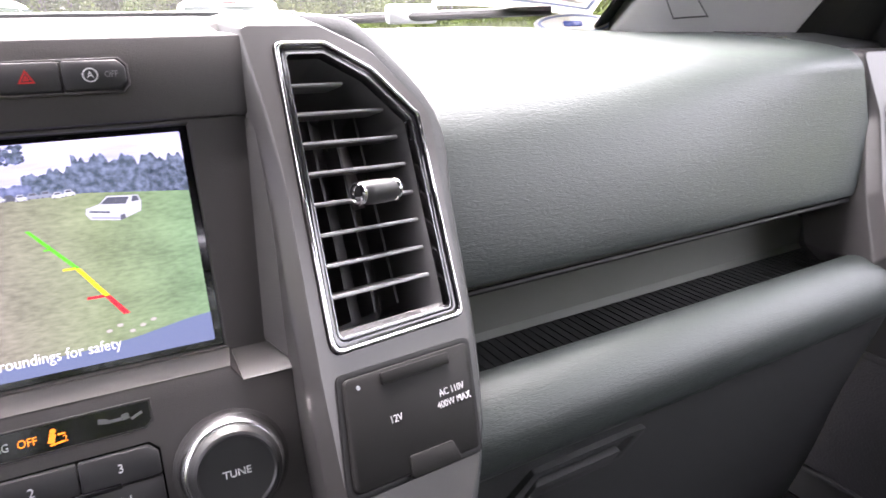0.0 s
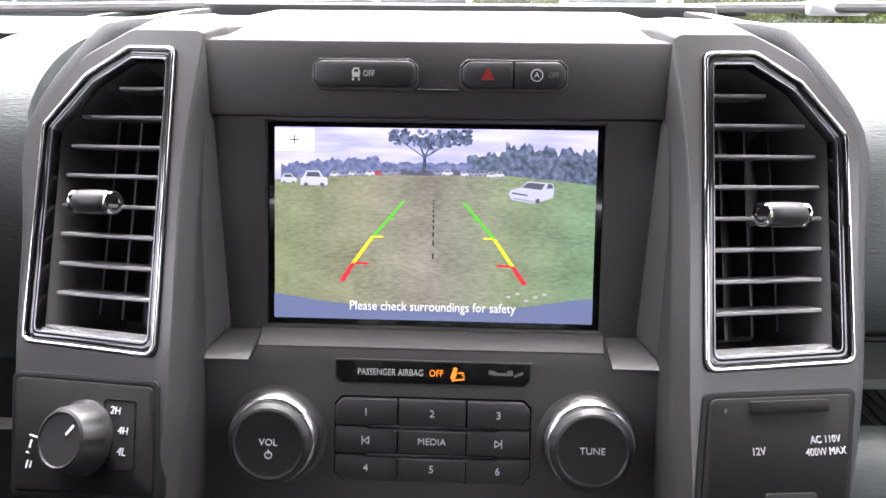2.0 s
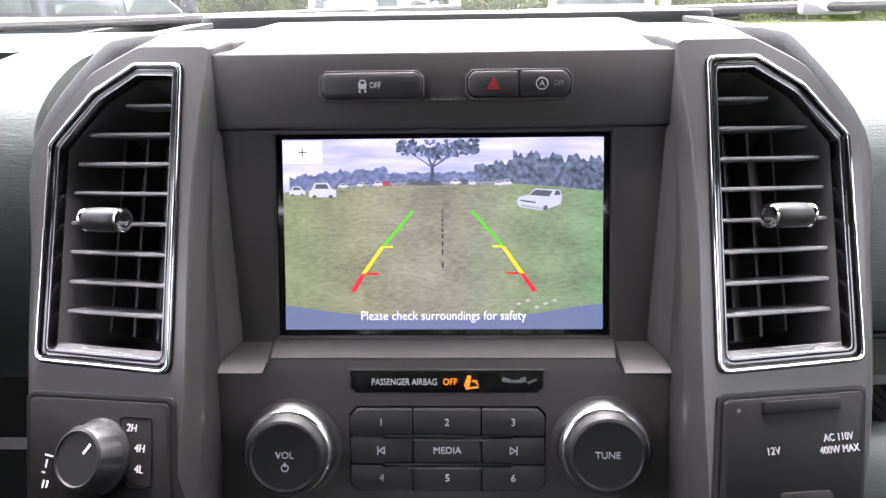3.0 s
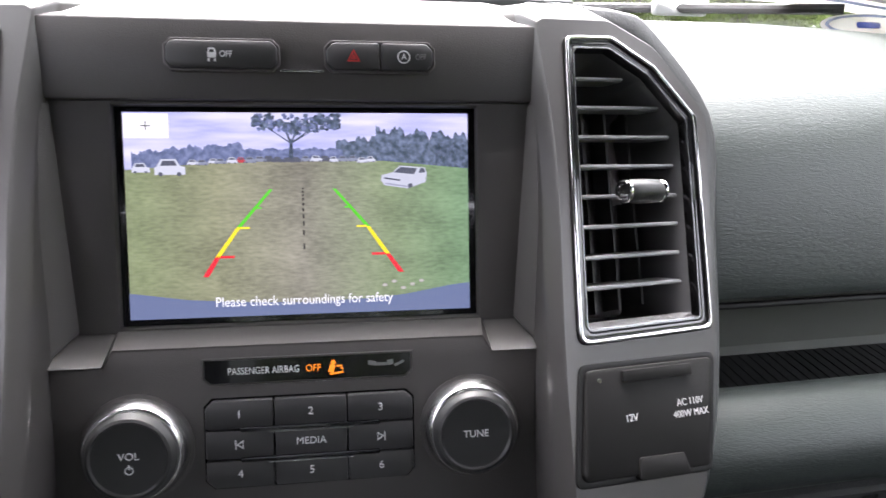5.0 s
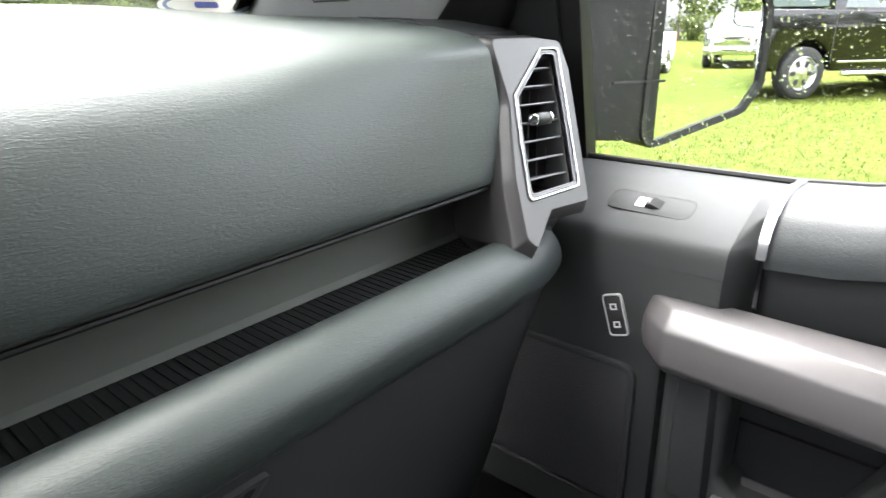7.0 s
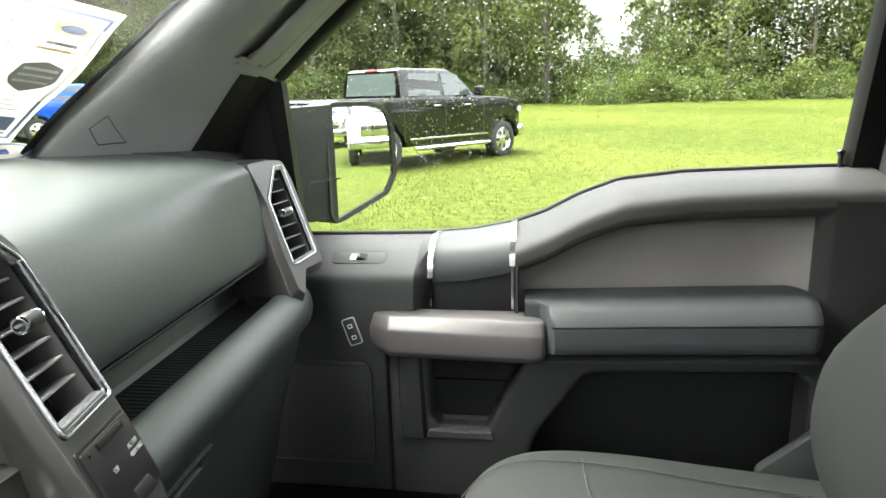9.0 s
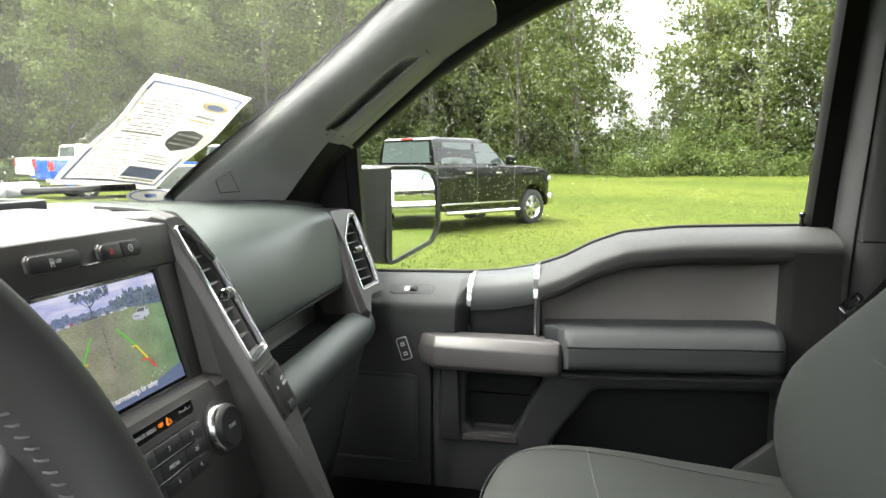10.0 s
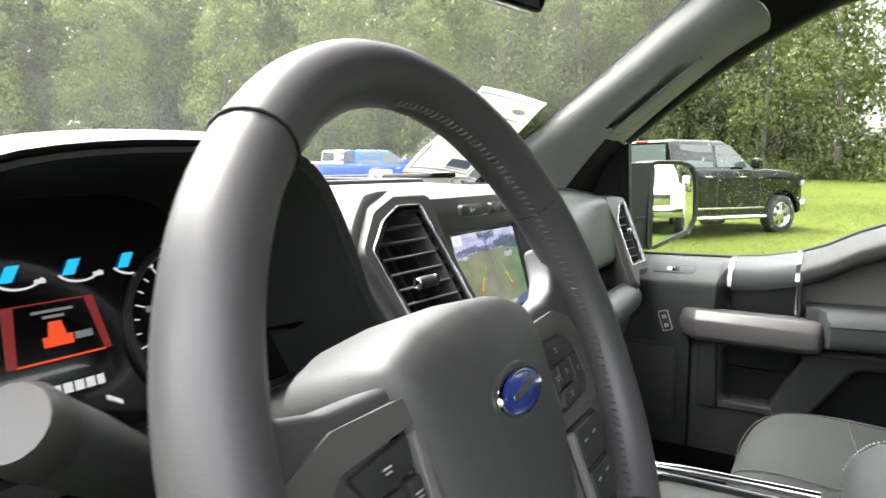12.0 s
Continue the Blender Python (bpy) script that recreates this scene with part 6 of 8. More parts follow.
tagged(part("stitching", bm, stitch_thread, rim, "dark grey cross stitching"), kind="stuff")

hub_o = [(-0.086, 0.050), (-0.050, 0.062), (0.0, 0.066), (0.050, 0.062), (0.086, 0.050), (0.073, -0.030), (0.048, -0.088), (-0.048, -0.088), (-0.073, -0.030)]
hub_r = [0.02, 0.05, 0.05, 0.05, 0.02, 0.04, 0.02, 0.02, 0.04]
hub_s = rounded(hub_o, hub_r)
HUB = on(SW, 0.0, -0.010, 0.0)
cx, cy = 0.0, -0.005
rings = []
for k, z in ((1.0, -0.065), (1.0, -0.022), (0.985, -0.012), (0.955, -0.005), (0.91, 0.0), (0.80, 0.0055), (0.62, 0.0098), (0.40, 0.0122), (0.20, 0.0132), (0.05, 0.0135)):
    rings.append([HUB @ Vector((cx + (x - cx) * k, cy + (y - cy) * k, z)) for x, y in hub_s])
hub = part("airbag_cover", loft(rings), wheel_plastic, wheel, "dark grained airbag cover", 60)
BADGE = on(HUB, 0.0, 0.010, 0.0020)
ellipse = lambda a, b: [(a * math.cos(j * math.tau / 36), b * math.sin(j * math.tau / 36)) for j in range(36)]
part("badge_recess", plate(ellipse(0.0300, 0.0150), [ellipse(0.0262, 0.0112)], 0.0080, 0.0118, BADGE, 0.0012), wheel_plastic, hub)
part("badge_rim", lathe([(0.0265, 0.010), (0.0265, 0.0128), (0.0248, 0.0138), (0.0242, 0.0118)], BADGE, 40, (1.0, 0.44)), chrome, hub, "chrome badge rim", 60)
part("badge", lathe([(0.0246, 0.010), (0.0244, 0.0128), (0.0215, 0.0138), (0.0003, 0.0142)], BADGE, 40, (1.0, 0.44)), badge_blue, hub, "plain blue oval badge", 60)
part("badge_bar", prism(rounded([(-0.013, -0.0022), (0.013, -0.0018), (0.013, 0.0022), (-0.013, 0.0018)], 0.002), 0.0135, 0.0144, on(BADGE, 0, 0, 0, 6)), satin_chrome, hub)
part("badge_line", plate(ellipse(0.0212, 0.0090), [ellipse(0.0204, 0.0083)], 0.0130, 0.0141, BADGE), satin_chrome, hub)
for s in (-1, 1):
    SIDE = HUB @ Matrix(((s, 0, 0, 0.003 * s), (0, 1, 0, 0), (0, 0, 1, 0), (0, 0, 0, 1)))
    web = [(0.060, 0.040), (0.118, 0.043), (0.140, 0.048), (0.152, 0.058), (0.158, 0.072), (0.160, 0.082), (0.166, 0.076), (0.176, 0.045), (0.180, 0.0), (0.176, -0.045), (0.164, -0.078), (0.156, -0.078), (0.152, -0.064), (0.144, -0.056), (0.060, -0.056)]
    spoke = part("spoke", prism(web, -0.028, -0.007, SIDE, 0.006, 3), wheel_leather, wheel, "leather-wrapped spoke", 50)
    pod = [(0.058, 0.041), (0.120, 0.043), (0.150, 0.034), (0.162, 0.018), (0.160, -0.016), (0.150, -0.027), (0.066, -0.026)]
    block = [(0.068, 0.030), (0.122, 0.027), (0.142, 0.014), (0.146, -0.010), (0.138, -0.019), (0.074, -0.018)]
    FRAME = SIDE @ pose(0, -0.008, -0.004, 0, 3, 0)
    part("switch_frame", plate(rounded(pod, 0.007), [rounded(block, 0.004)], -0.014, 0.006, FRAME, 0.0025, 3), wheel_trim, spoke, "satin grey-brown switch frame", 50)
    part("switch_bed", prism(rounded(inset(block, -0.001), 0.004), -0.012, 0.0015, FRAME), gloss_black, spoke)
    part("switch_bar", prism(rounded([(0.071, -0.015), (0.078, -0.015), (0.075, 0.026), (0.070, 0.027)], 0.002), 0.0, 0.0062, FRAME, 0.001), satin_trim, spoke, "pale metal switch bar")
    for pts in ([(0.082, 0.013), (0.112, 0.011), (0.120, 0.024), (0.080, 0.027)], [(0.092, -0.004), (0.118, -0.004), (0.118, 0.009), (0.092, 0.010)], [(0.082, -0.017), (0.122, -0.017), (0.116, -0.006), (0.086, -0.006)], [(0.121, -0.012), (0.138, -0.013), (0.139, 0.010), (0.121, 0.010)], [(0.080, -0.005), (0.089, -0.005), (0.089, 0.010), (0.080, 0.011)]):
        key = part("wheel_switch", prism(rounded(pts, 0.002), -0.002, 0.0068, FRAME, 0.0013), button_black, spoke)
        kx, ky = sum(p[0] for p in pts) / 4, sum(p[1] for p in pts) / 4
        for dy, w in ((0.0010, 0.0026), (-0.0010, 0.0020)):
            part("switch_mark", box(kx - w, kx + w, ky + dy - 0.0004, ky + dy + 0.0004, 0.0066, 0.0071, FRAME), print_pale, key)
    leg = [(0.030, -0.066, -0.030), (0.078, -0.046, -0.030), (0.070, -0.150, -0.018), (0.122, -0.135, -0.018), (0.030, -0.066, -0.010), (0.078, -0.046, -0.010), (0.074, -0.160, 0.002), (0.126, -0.136, 0.002)]
    lower = part("lower_spoke", bevel(hull([SIDE @ Vector(p) for p in leg]), 0.004, 3), wheel_plastic, wheel, "", 50)
    pod2 = [(0.064, -0.029), (0.128, -0.031), (0.142, -0.042), (0.118, -0.108), (0.060, -0.100)]
    part("lower_switch_frame", prism(rounded(pod2, 0.006), -0.020, -0.004, SIDE, 0.003, 3), wheel_trim, lower, "dark grey switch frame")
    part("lower_switch_bed", prism(rounded(inset(pod2, 0.006), 0.004), -0.012, -0.0030, SIDE), gloss_black, lower)
    part("switch_bar", prism(rounded([(0.071, -0.038), (0.076, -0.038), (0.074, -0.090), (0.068, -0.088)], 0.0015), -0.006, 0.0008, SIDE, 0.001), satin_trim, lower, "pale metal switch bar")
    for k in range(2):
        pts = [(0.079, -0.039 - 0.027 * k), (0.128 - 0.009 * k, -0.041 - 0.027 * k), (0.120 - 0.009 * k, -0.063 - 0.027 * k), (0.078, -0.063 - 0.025 * k)]
        key = part("lower_switch", prism(rounded(pts, 0.002), -0.008, 0.0012, SIDE, 0.0012), button_black, lower)
        for kx in (0.088, 0.106):
            part("switch_mark", box(kx - 0.003, kx + 0.003, -0.0485 - 0.026 * k, -0.0470 - 0.026 * k, 0.0010, 0.0015, SIDE), print_pale, key)

column_sh = thing("steering_column", "dark plastic steering column shroud with stalk", "steering column", (-0.456, -0.05, 1.15))
part("shroud", loft([[SW @ Vector((x * k, y * k - 0.01, z)) for x, y in rounded([(-0.065, -0.05), (0.065, -0.05), (0.06, 0.045), (-0.06, 0.045)], 0.02)] for k, z in ((0.92, -0.06), (1.0, -0.09), (1.05, -0.28))]), dash_plastic, column_sh, "", 50)
part("turn_stalk", tube([SW @ Vector(p) for p in ((-0.045, -0.010, -0.172), (-0.078, 0.0075, -0.157), (-0.114, 0.0265, -0.1355), (-0.151, 0.047, -0.1125), (-0.1725, 0.0595, -0.1005))], [0.011, 0.0125, 0.015, 0.0170, 0.0172], 20), dash_plastic, column_sh, "black turn signal stalk", 50)
part("stalk_end", tube([SW @ Vector(p) for p in ((-0.1725, 0.0595, -0.1005), (-0.1825, 0.0650, -0.0925), (-0.187, 0.0675, -0.0890))], [0.0176, 0.0176, 0.0150], 20), column_paint, column_sh, "grey stalk end", 50)
for e in (-0.006, 0.006):
    part("stalk_mark", box(-0.0045, 0.0045, -0.0012, 0.0012, 0.0, 0.0005, basis(SW @ Vector((-0.138 + e, 0.060 + 0.6 * e, -0.1075 - 0.6 * e)), (1, 0.1, -0.6), (0, -0.62, 0.78))), print_pale, column_sh)

# ---- instrument cluster ----
cluster = thing("instrument_cluster", "black instrument cluster with lit gauges and warning display", "instrument cluster", (-0.46, 0.10, 1.23))
ARCH = [(-0.668, 1.24), (-0.662, 1.35), (-0.640, 1.41), (-0.600, 1.440), (-0.540, 1.452), (-0.456, 1.455), (-0.408, 1.452), (-0.375, 1.434), (-0.350, 1.400), (-0.322, 1.345), (-0.297, 1.290), (-0.280, 1.24)]
rows = []
for y, k, dz in ((-0.012, 0.995, 0.0), (-0.02, 1.0, 0.0), (0.0, 1.0, 0.001), (0.05, 1.0, -0.004), (0.12, 1.0, -0.022), (0.20, 0.96, -0.055)):
    rows.append([(-0.456 + (x + 0.456) * k, y + 0.02 * (z < 1.30), z + dz * (z > 1.3)) for x, z in [(p.x, p.y) for p in smooth_path([(x, z, 0) for x, z in ARCH], 40)]])
part("hood", shell(rows, 0.005, (0, 0, 1)), dash_plastic, cluster, "dark hood over the gauges", 60)
part("hood_lining", shell([[(-0.456 + (x + 0.456) * 0.965, y, 1.30 + (z - 1.30) * 0.955) for x, y, z in r] for r in rows[1:]], 0.003, (0, 0, 1)), dash_plastic, cluster, "black lining under the hood", 60)
CF = basis((-0.456, 0.115, 1.325), (1, 0, 0), (0, -0.96, 0.28))
part("face", prism(rounded([(-0.205, -0.085), (0.19, -0.085), (0.17, 0.06), (0.10, 0.105), (-0.10, 0.105), (-0.18, 0.06)], 0.02), -0.01, 0.0, CF), gloss_black, cluster)
part("lower_edge", box(-0.205, 0.20, -0.098, -0.080, -0.005, 0.035, CF, 0.005), column_paint, cluster, "grey lower edge")
dial_grey, dial_white = glowing("dial_grey", (0.35, 0.36, 0.38), 0.5), glowing("dial_white", (0.85, 0.87, 0.9), 0.8)
cyan, warn, dim = glowing("needle_blue", (0.02, 0.45, 0.9), 1.2), glowing("warning_red", (0.9, 0.08, 0.02), 1.0), glowing("dim_red", (0.30, 0.03, 0.03), 0.7)
for gx in (0.082, -0.144):
    G = on(CF, gx, -0.012, 0.0) @ Matrix.Diagonal((1.3, 1.3, 1, 1))
    gauge = part("gauge", lathe([(0.052, 0.0005), (0.052, 0.006), (0.049, 0.007), (0.047, 0.002), (0.0465, 0.0012)], G, 48), column_paint, cluster, "round gauge with a blue needle", 40)
    for k in range(25):
        a = radians(225 - 270 * k / 24)
        L = 0.006 if k % 3 == 0 else 0.003
        part("tick", box(0.0445 - L, 0.0445, -0.0004, 0.0004, 0.0006, 0.0010, G @ pose(0, 0, 0, 0, 0, math.degrees(a))), dial_white, gauge)
        if k % 3 == 0:
            part("dial_mark", box(-0.003, 0.003, -0.0019, 0.0019, 0.0006, 0.0010, on(G, 0.0345 * math.cos(a), 0.0345 * math.sin(a))), dial_grey, gauge)
    part("inner_ring", plate([(0.023 * math.cos(j * math.tau / 40), 0.023 * math.sin(j * math.tau / 40)) for j in range(40)], [[(0.0215 * math.cos(j * math.tau / 40), 0.0215 * math.sin(j * math.tau / 40)) for j in range(40)]], 0.0, 0.0012, G), dial_grey, gauge)
    part("needle", hull([G @ pose(0, 0, 0, 0, 0, 226) @ Vector(p) for p in ((0.016, -0.0018, 0.004), (0.016, 0.0018, 0.004), (0.041, -0.0009, 0.004), (0.041, 0.0009, 0.004), (0.016, 0, 0.0055), (0.041, 0, 0.005))]), cyan, gauge, "blue needle")
    part("needle_cap", lathe([(0.012, 0.001), (0.012, 0.006), (0.010, 0.007), (0.0003, 0.007)], G, 30), gloss_black, gauge)
for k in range(4):
    S = on(CF, -0.092 + 0.042 * k, 0.044, 0.0)
    mini = part("small_gauge", plate([(0.017 * math.cos(radians(a)), 0.010 * math.sin(radians(a))) for a in range(200, 341, 14)] + [(0.0155 * math.cos(radians(a)), 0.0085 * math.sin(radians(a))) for a in range(340, 199, -14)], [], 0.0, 0.001, S), dial_white, cluster)
    part("mini_needle", hull([S @ Vector(p) for p in ((-0.014, -0.004, 0.002), (-0.005, -0.004, 0.002), (-0.007, 0.007, 0.002), (0.002, 0.007, 0.002), (-0.006, 0.001, 0.003))]), cyan, mini)
    part("mini_mark", box(0.010, 0.017, -0.007, -0.004, 0.0, 0.001, S), dial_white, mini)
D = on(CF, -0.033, 0.004, 0.0)
screen2 = part("warning_display", plate([(-0.036, -0.020), (0.036, -0.020), (0.030, 0.020), (-0.032, 0.020)], [[(-0.030, -0.019), (0.031, -0.019), (0.024, 0.019), (-0.025, 0.019)]], 0.0, 0.001, D), dim, cluster, "red-framed warning display")
part("seat_mark", join(prism([(-0.006, -0.004), (0.006, -0.004), (0.004, 0.006), (-0.004, 0.006)], 0.0, 0.001, D), box(-0.010, 0.010, -0.011, -0.004, 0.0, 0.001, D)), warn, screen2)
part("display_bar", box(-0.014, 0.014, 0.0125, 0.0145, 0.0, 0.001, D), dial_grey, screen2)
part("display_bar", box(-0.007, 0.007, 0.0085, 0.0105, 0.0, 0.001, D), dial_grey, screen2)
part("display_bar", box(0.012, 0.024, -0.009, -0.004, 0.0, 0.001, D), dial_grey, screen2)
part("bottom_line", box(-0.030, 0.031, -0.0205, -0.0193, 0.0, 0.0014, D), warn, screen2)
for k, (x0, w, mt) in enumerate(((-0.024, 0.010, warn), (-0.012, 0.006, dial_white), (-0.004, 0.006, dial_white), (0.004, 0.006, dial_white), (0.012, 0.006, dial_white), (0.020, 0.005, dial_white))):
    part("gear_mark", box(x0, x0 + w, -0.044, -0.037, 0.0, 0.001, D), mt, screen2)
part("trip_bar", box(-0.042, -0.018, -0.030, -0.027, 0.0, 0.001, D), dial_grey, screen2)

# ---- seats and console ----
def between(table, per):
    """Rows of numbers eased through the rows of a table."""
    out = []
    for i in range(len(table) - 1):
        a, b, c, d = (table[min(max(k, 0), len(table) - 1)] for k in (i - 1, i, i + 1, i + 2))
        for j in range(per):
            t = j / per
            out.append([q + 0.5 * t * (r - p + t * (2 * p - 5 * q + 4 * r - w + t * (3 * (q - r) + w - p))) for p, q, r, w in zip(a, b, c, d)])
    return out + [list(table[-1])]


def cushion_ring(y, x0, x1, zt, zb, bol, n=60):
    pts = []
    for k in range(n):
        a = k * math.tau / n
        c, s = math.cos(a), math.sin(a)
        u = math.copysign(abs(c) ** 0.45, c)
        v = math.copysign(abs(s) ** 0.5, s)
        x = (x0 + x1) / 2 + u * (x1 - x0) / 2
        z = (zt + zb) / 2 + v * (zt - zb) / 2
        if s > 0:
            z += bol * (abs(u) ** 4 - 0.35)
        pts.append((x, y, z))
    return pts


seat = thing("passenger_seat", "dark grey cloth passenger seat", "car seat", (0.47, -0.60, 0.62))
rows = [cushion_ring(*r) for r in between(((-0.272, 0.40, 0.47, 0.862, 0.84, 0.0), (-0.2745, 0.35, 0.505, 0.878, 0.822, 0.0), (-0.284, 0.28, 0.575, 0.905, 0.79, 0.0), (-0.304, 0.245, 0.625, 0.930, 0.77, 0.002), (-0.34, 0.225, 0.665, 0.943, 0.76, 0.004), (-0.40, 0.215, 0.695, 0.944, 0.75, 0.006), (-0.50, 0.212, 0.708, 0.936, 0.75, 0.008), (-0.62, 0.212, 0.710, 0.922, 0.75, 0.010), (-0.74, 0.215, 0.710, 0.910, 0.75, 0.010), (-0.84, 0.22, 0.705, 0.90, 0.76, 0.008)), 4)]
cush = part("seat_cushion", loft(rows), seat_cloth, seat, "dark grey cloth cushion", 60)
for x, turn in ((0.305, (0.075, 0.045, 0.025, 0.008, 0, 0, 0, 0)), (0.620, (-0.125, -0.085, -0.055, -0.025, -0.008, 0, 0, 0))):
    part("seam", tube(smooth_path([(x + turn[i], y, z) for i, (y, z) in enumerate(((-0.274, 0.878), (-0.281, 0.906), (-0.302, 0.930), (-0.34, 0.9425), (-0.40, 0.9432), (-0.50, 0.935), (-0.62, 0.920), (-0.74, 0.908)))], 40), 0.0010, 6), seat_side, cush)
part("seam", tube([(x, -0.452 + 0.01 * math.cos(x * 9), 0.9390) for x in [0.31 + 0.032 * i for i in range(11)]], 0.0014, 6), seat_side, cush)


def back_ring(z, yf, yb, x0, x1, bol, n=60):
    pts = []
    for k in range(n):
        a = k * math.tau / n
        c, s = math.cos(a), math.sin(a)
        u = math.copysign(abs(c) ** 0.5, c)
        v = math.copysign(abs(s) ** 0.55, s)
        x = (x0 + x1) / 2 + u * (x1 - x0) / 2
        y = (yf + yb) / 2 + v * (yf - yb) / 2
        if s > 0:
            y += bol * (abs(u) ** 3 - 0.6)
        pts.append((x, y, z))
    return pts


rows = [back_ring(r[0], r[1] + 0.038, *r[2:]) for r in between(((0.88, -0.795, -0.92, 0.25, 0.69, 0.01), (0.93, -0.775, -0.94, 0.228, 0.712, 0.03), (1.0, -0.768, -0.97, 0.215, 0.722, 0.05), (1.08, -0.790, -1.00, 0.21, 0.725, 0.06), (1.16, -0.862, -1.06, 0.212, 0.720, 0.06), (1.24, -0.940, -1.12, 0.216, 0.716, 0.055), (1.32, -1.000, -1.17, 0.222, 0.71, 0.045), (1.42, -1.060, -1.22, 0.235, 0.70, 0.03), (1.50, -1.105, -1.25, 0.26, 0.675, 0.015), (1.535, -1.135, -1.24, 0.30, 0.63, 0.0)), 3)]
backrest = part("backrest", loft(rows), seat_cloth, seat, "dark grey cloth backrest", 60)
for x in (0.292, 0.648):
    part("seam", tube([(x, y + 0.038, z) for y, z in ((-0.800, 0.93), (-0.806, 1.0), (-0.832, 1.08), (-0.904, 1.16), (-0.980, 1.24), (-1.034, 1.32), (-1.084, 1.42), (-1.113, 1.49))], 0.0025, 6), seat_side, backrest)
part("seam", tube([(0.30 + 0.034 * i, -0.837 - 0.004 * math.sin(i * 0.3), 1.14) for i in range(11)], 0.0014, 6), seat_side, backrest)
part("headrest", loft([back_ring(*r) for r in ((1.56, -1.135, -1.23, 0.36, 0.58, 0), (1.58, -1.125, -1.24, 0.345, 0.595, 0), (1.66, -1.115, -1.24, 0.345, 0.595, 0), (1.72, -1.125, -1.23, 0.365, 0.575, 0))]), seat_cloth, seat, "", 60)
for x in (0.41, 0.53):
    part("headrest_post", tube([(x, -1.18, 1.50), (x, -1.18, 1.575)], 0.006, 10), satin_chrome, seat)
part("seat_base", box(0.25, 0.70, -0.80, -0.34, 0.60, 0.765, EYE4, 0.01), dash_plastic, seat)
part("recliner_cover", prism(rounded([(0.70, 0.80), (0.86, 0.80), (0.86, 0.93), (0.78, 0.95), (0.70, 0.88)], 0.02), 0.0, 0.02, Matrix(((0, 0, 1, 0.722), (-1, 0, 0, 0), (0, 1, 0, 0), (0, 0, 0, 1))), 0.004), dash_plastic, seat)
buckle = thing("belt_buckle", "grey seat belt buckle beside the seat cushion", "seat belt buckle", (0.735, -0.73, 0.60))
part("housing", box(0.722, 0.748, -0.755, -0.715, 0.615, 0.915, EYE4, 0.006), dash_plastic, buckle)
part("tongue", box(0.727, 0.743, -0.750, -0.722, 0.915, 0.930, EYE4, 0.003), satin_chrome, buckle)

dseat = thing("driver_seat", "dark grey cloth driver seat", "car seat", (-0.47, -0.75, 0.62))
rows = [cushion_ring(y, -x1, -x0, zt - 0.02, zb, b) for y, x0, x1, zt, zb, b in ((-0.452, 0.30, 0.64, 0.875, 0.82, 0.0), (-0.460, 0.26, 0.68, 0.905, 0.79, 0.0), (-0.50, 0.225, 0.71, 0.945, 0.76, 0.008), (-0.62, 0.212, 0.72, 0.95, 0.75, 0.016), (-0.82, 0.212, 0.72, 0.930, 0.75, 0.018), (-0.98, 0.22, 0.71, 0.91, 0.76, 0.01))]
part("seat_cushion", loft(rows), seat_cloth, dseat, "", 60)
rows = [back_ring(z, yf - 0.22, yb - 0.22, -x1, -x0, b) for z, yf, yb, x0, x1, b in ((0.90, -0.735, -0.86, 0.25, 0.69, 0.01), (1.0, -0.70, -0.90, 0.215, 0.728, 0.05), (1.16, -0.728, -0.96, 0.212, 0.728, 0.06), (1.32, -0.825, -1.02, 0.222, 0.715, 0.045), (1.50, -0.915, -1.07, 0.26, 0.675, 0.015), (1.535, -0.945, -1.06, 0.30, 0.63, 0.0))]
part("backrest", loft(rows), seat_cloth, dseat, "", 60)
part("seat_base", box(-0.70, -0.25, -0.98, -0.55, 0.60, 0.765, EYE4, 0.01), dash_plastic, dseat)

console = thing("center_console", "dark centre console with a stitched padded lid and chrome edge", "console", (0.0, -0.55, 0.60))
part("console_body", box(-0.13, 0.145, -0.92, -0.14, 0.60, 1.02, EYE4, 0.012), dash_plastic, console)
rows = [cushion_ring(y, x0, x1, zt, 1.05, 0.0) for y, x0, x1, zt in ((-0.395, -0.10, 0.11, 1.075), (-0.402, -0.125, 0.135, 1.10), (-0.43, -0.14, 0.150, 1.120), (-0.50, -0.145, 0.155, 1.130), (-0.70, -0.145, 0.155, 1.135), (-0.90, -0.14, 0.15, 1.132), (-0.92, -0.12, 0.13, 1.115))]
lidc = part("lid", loft(rows), armrest_leather, console, "padded dark lid", 60)
part("lid_base", box(-0.13, 0.142, -0.91, -0.405, 1.018, 1.056, EYE4, 0.004), dash_plastic, console)
verts, faces = [], []
path = [Vector(p) for p in ((0.118, -0.396, 1.080), (0.131, -0.410, 1.100), (0.140, -0.432, 1.113), (0.145, -0.48, 1.121), (0.1475, -0.55, 1.124), (0.1475, -0.65, 1.126), (0.1475, -0.75, 1.127), (0.145, -0.88, 1.126))]
path = smooth_path(path, 90)
bm = None
for a, b in zip(path[::2], path[1::2]):
    t1 = tube([a, (a + b) / 2 + Vector((0.0004, 0, 0.0008)), b], 0.0008, 5)
    bm = join(bm, t1) if bm else t1
tagged(part("stitching", bm, seam_thread, lidc, "pale stitching"), kind="stuff")
part("chrome_edge", tube(smooth_path([(0.132, -0.15, 1.026), (0.136, -0.22, 1.030), (0.138, -0.30, 1.031), (0.138, -0.375, 1.032)], 12), 0.006, 10), chrome, console, "chrome edge of the console", 60)
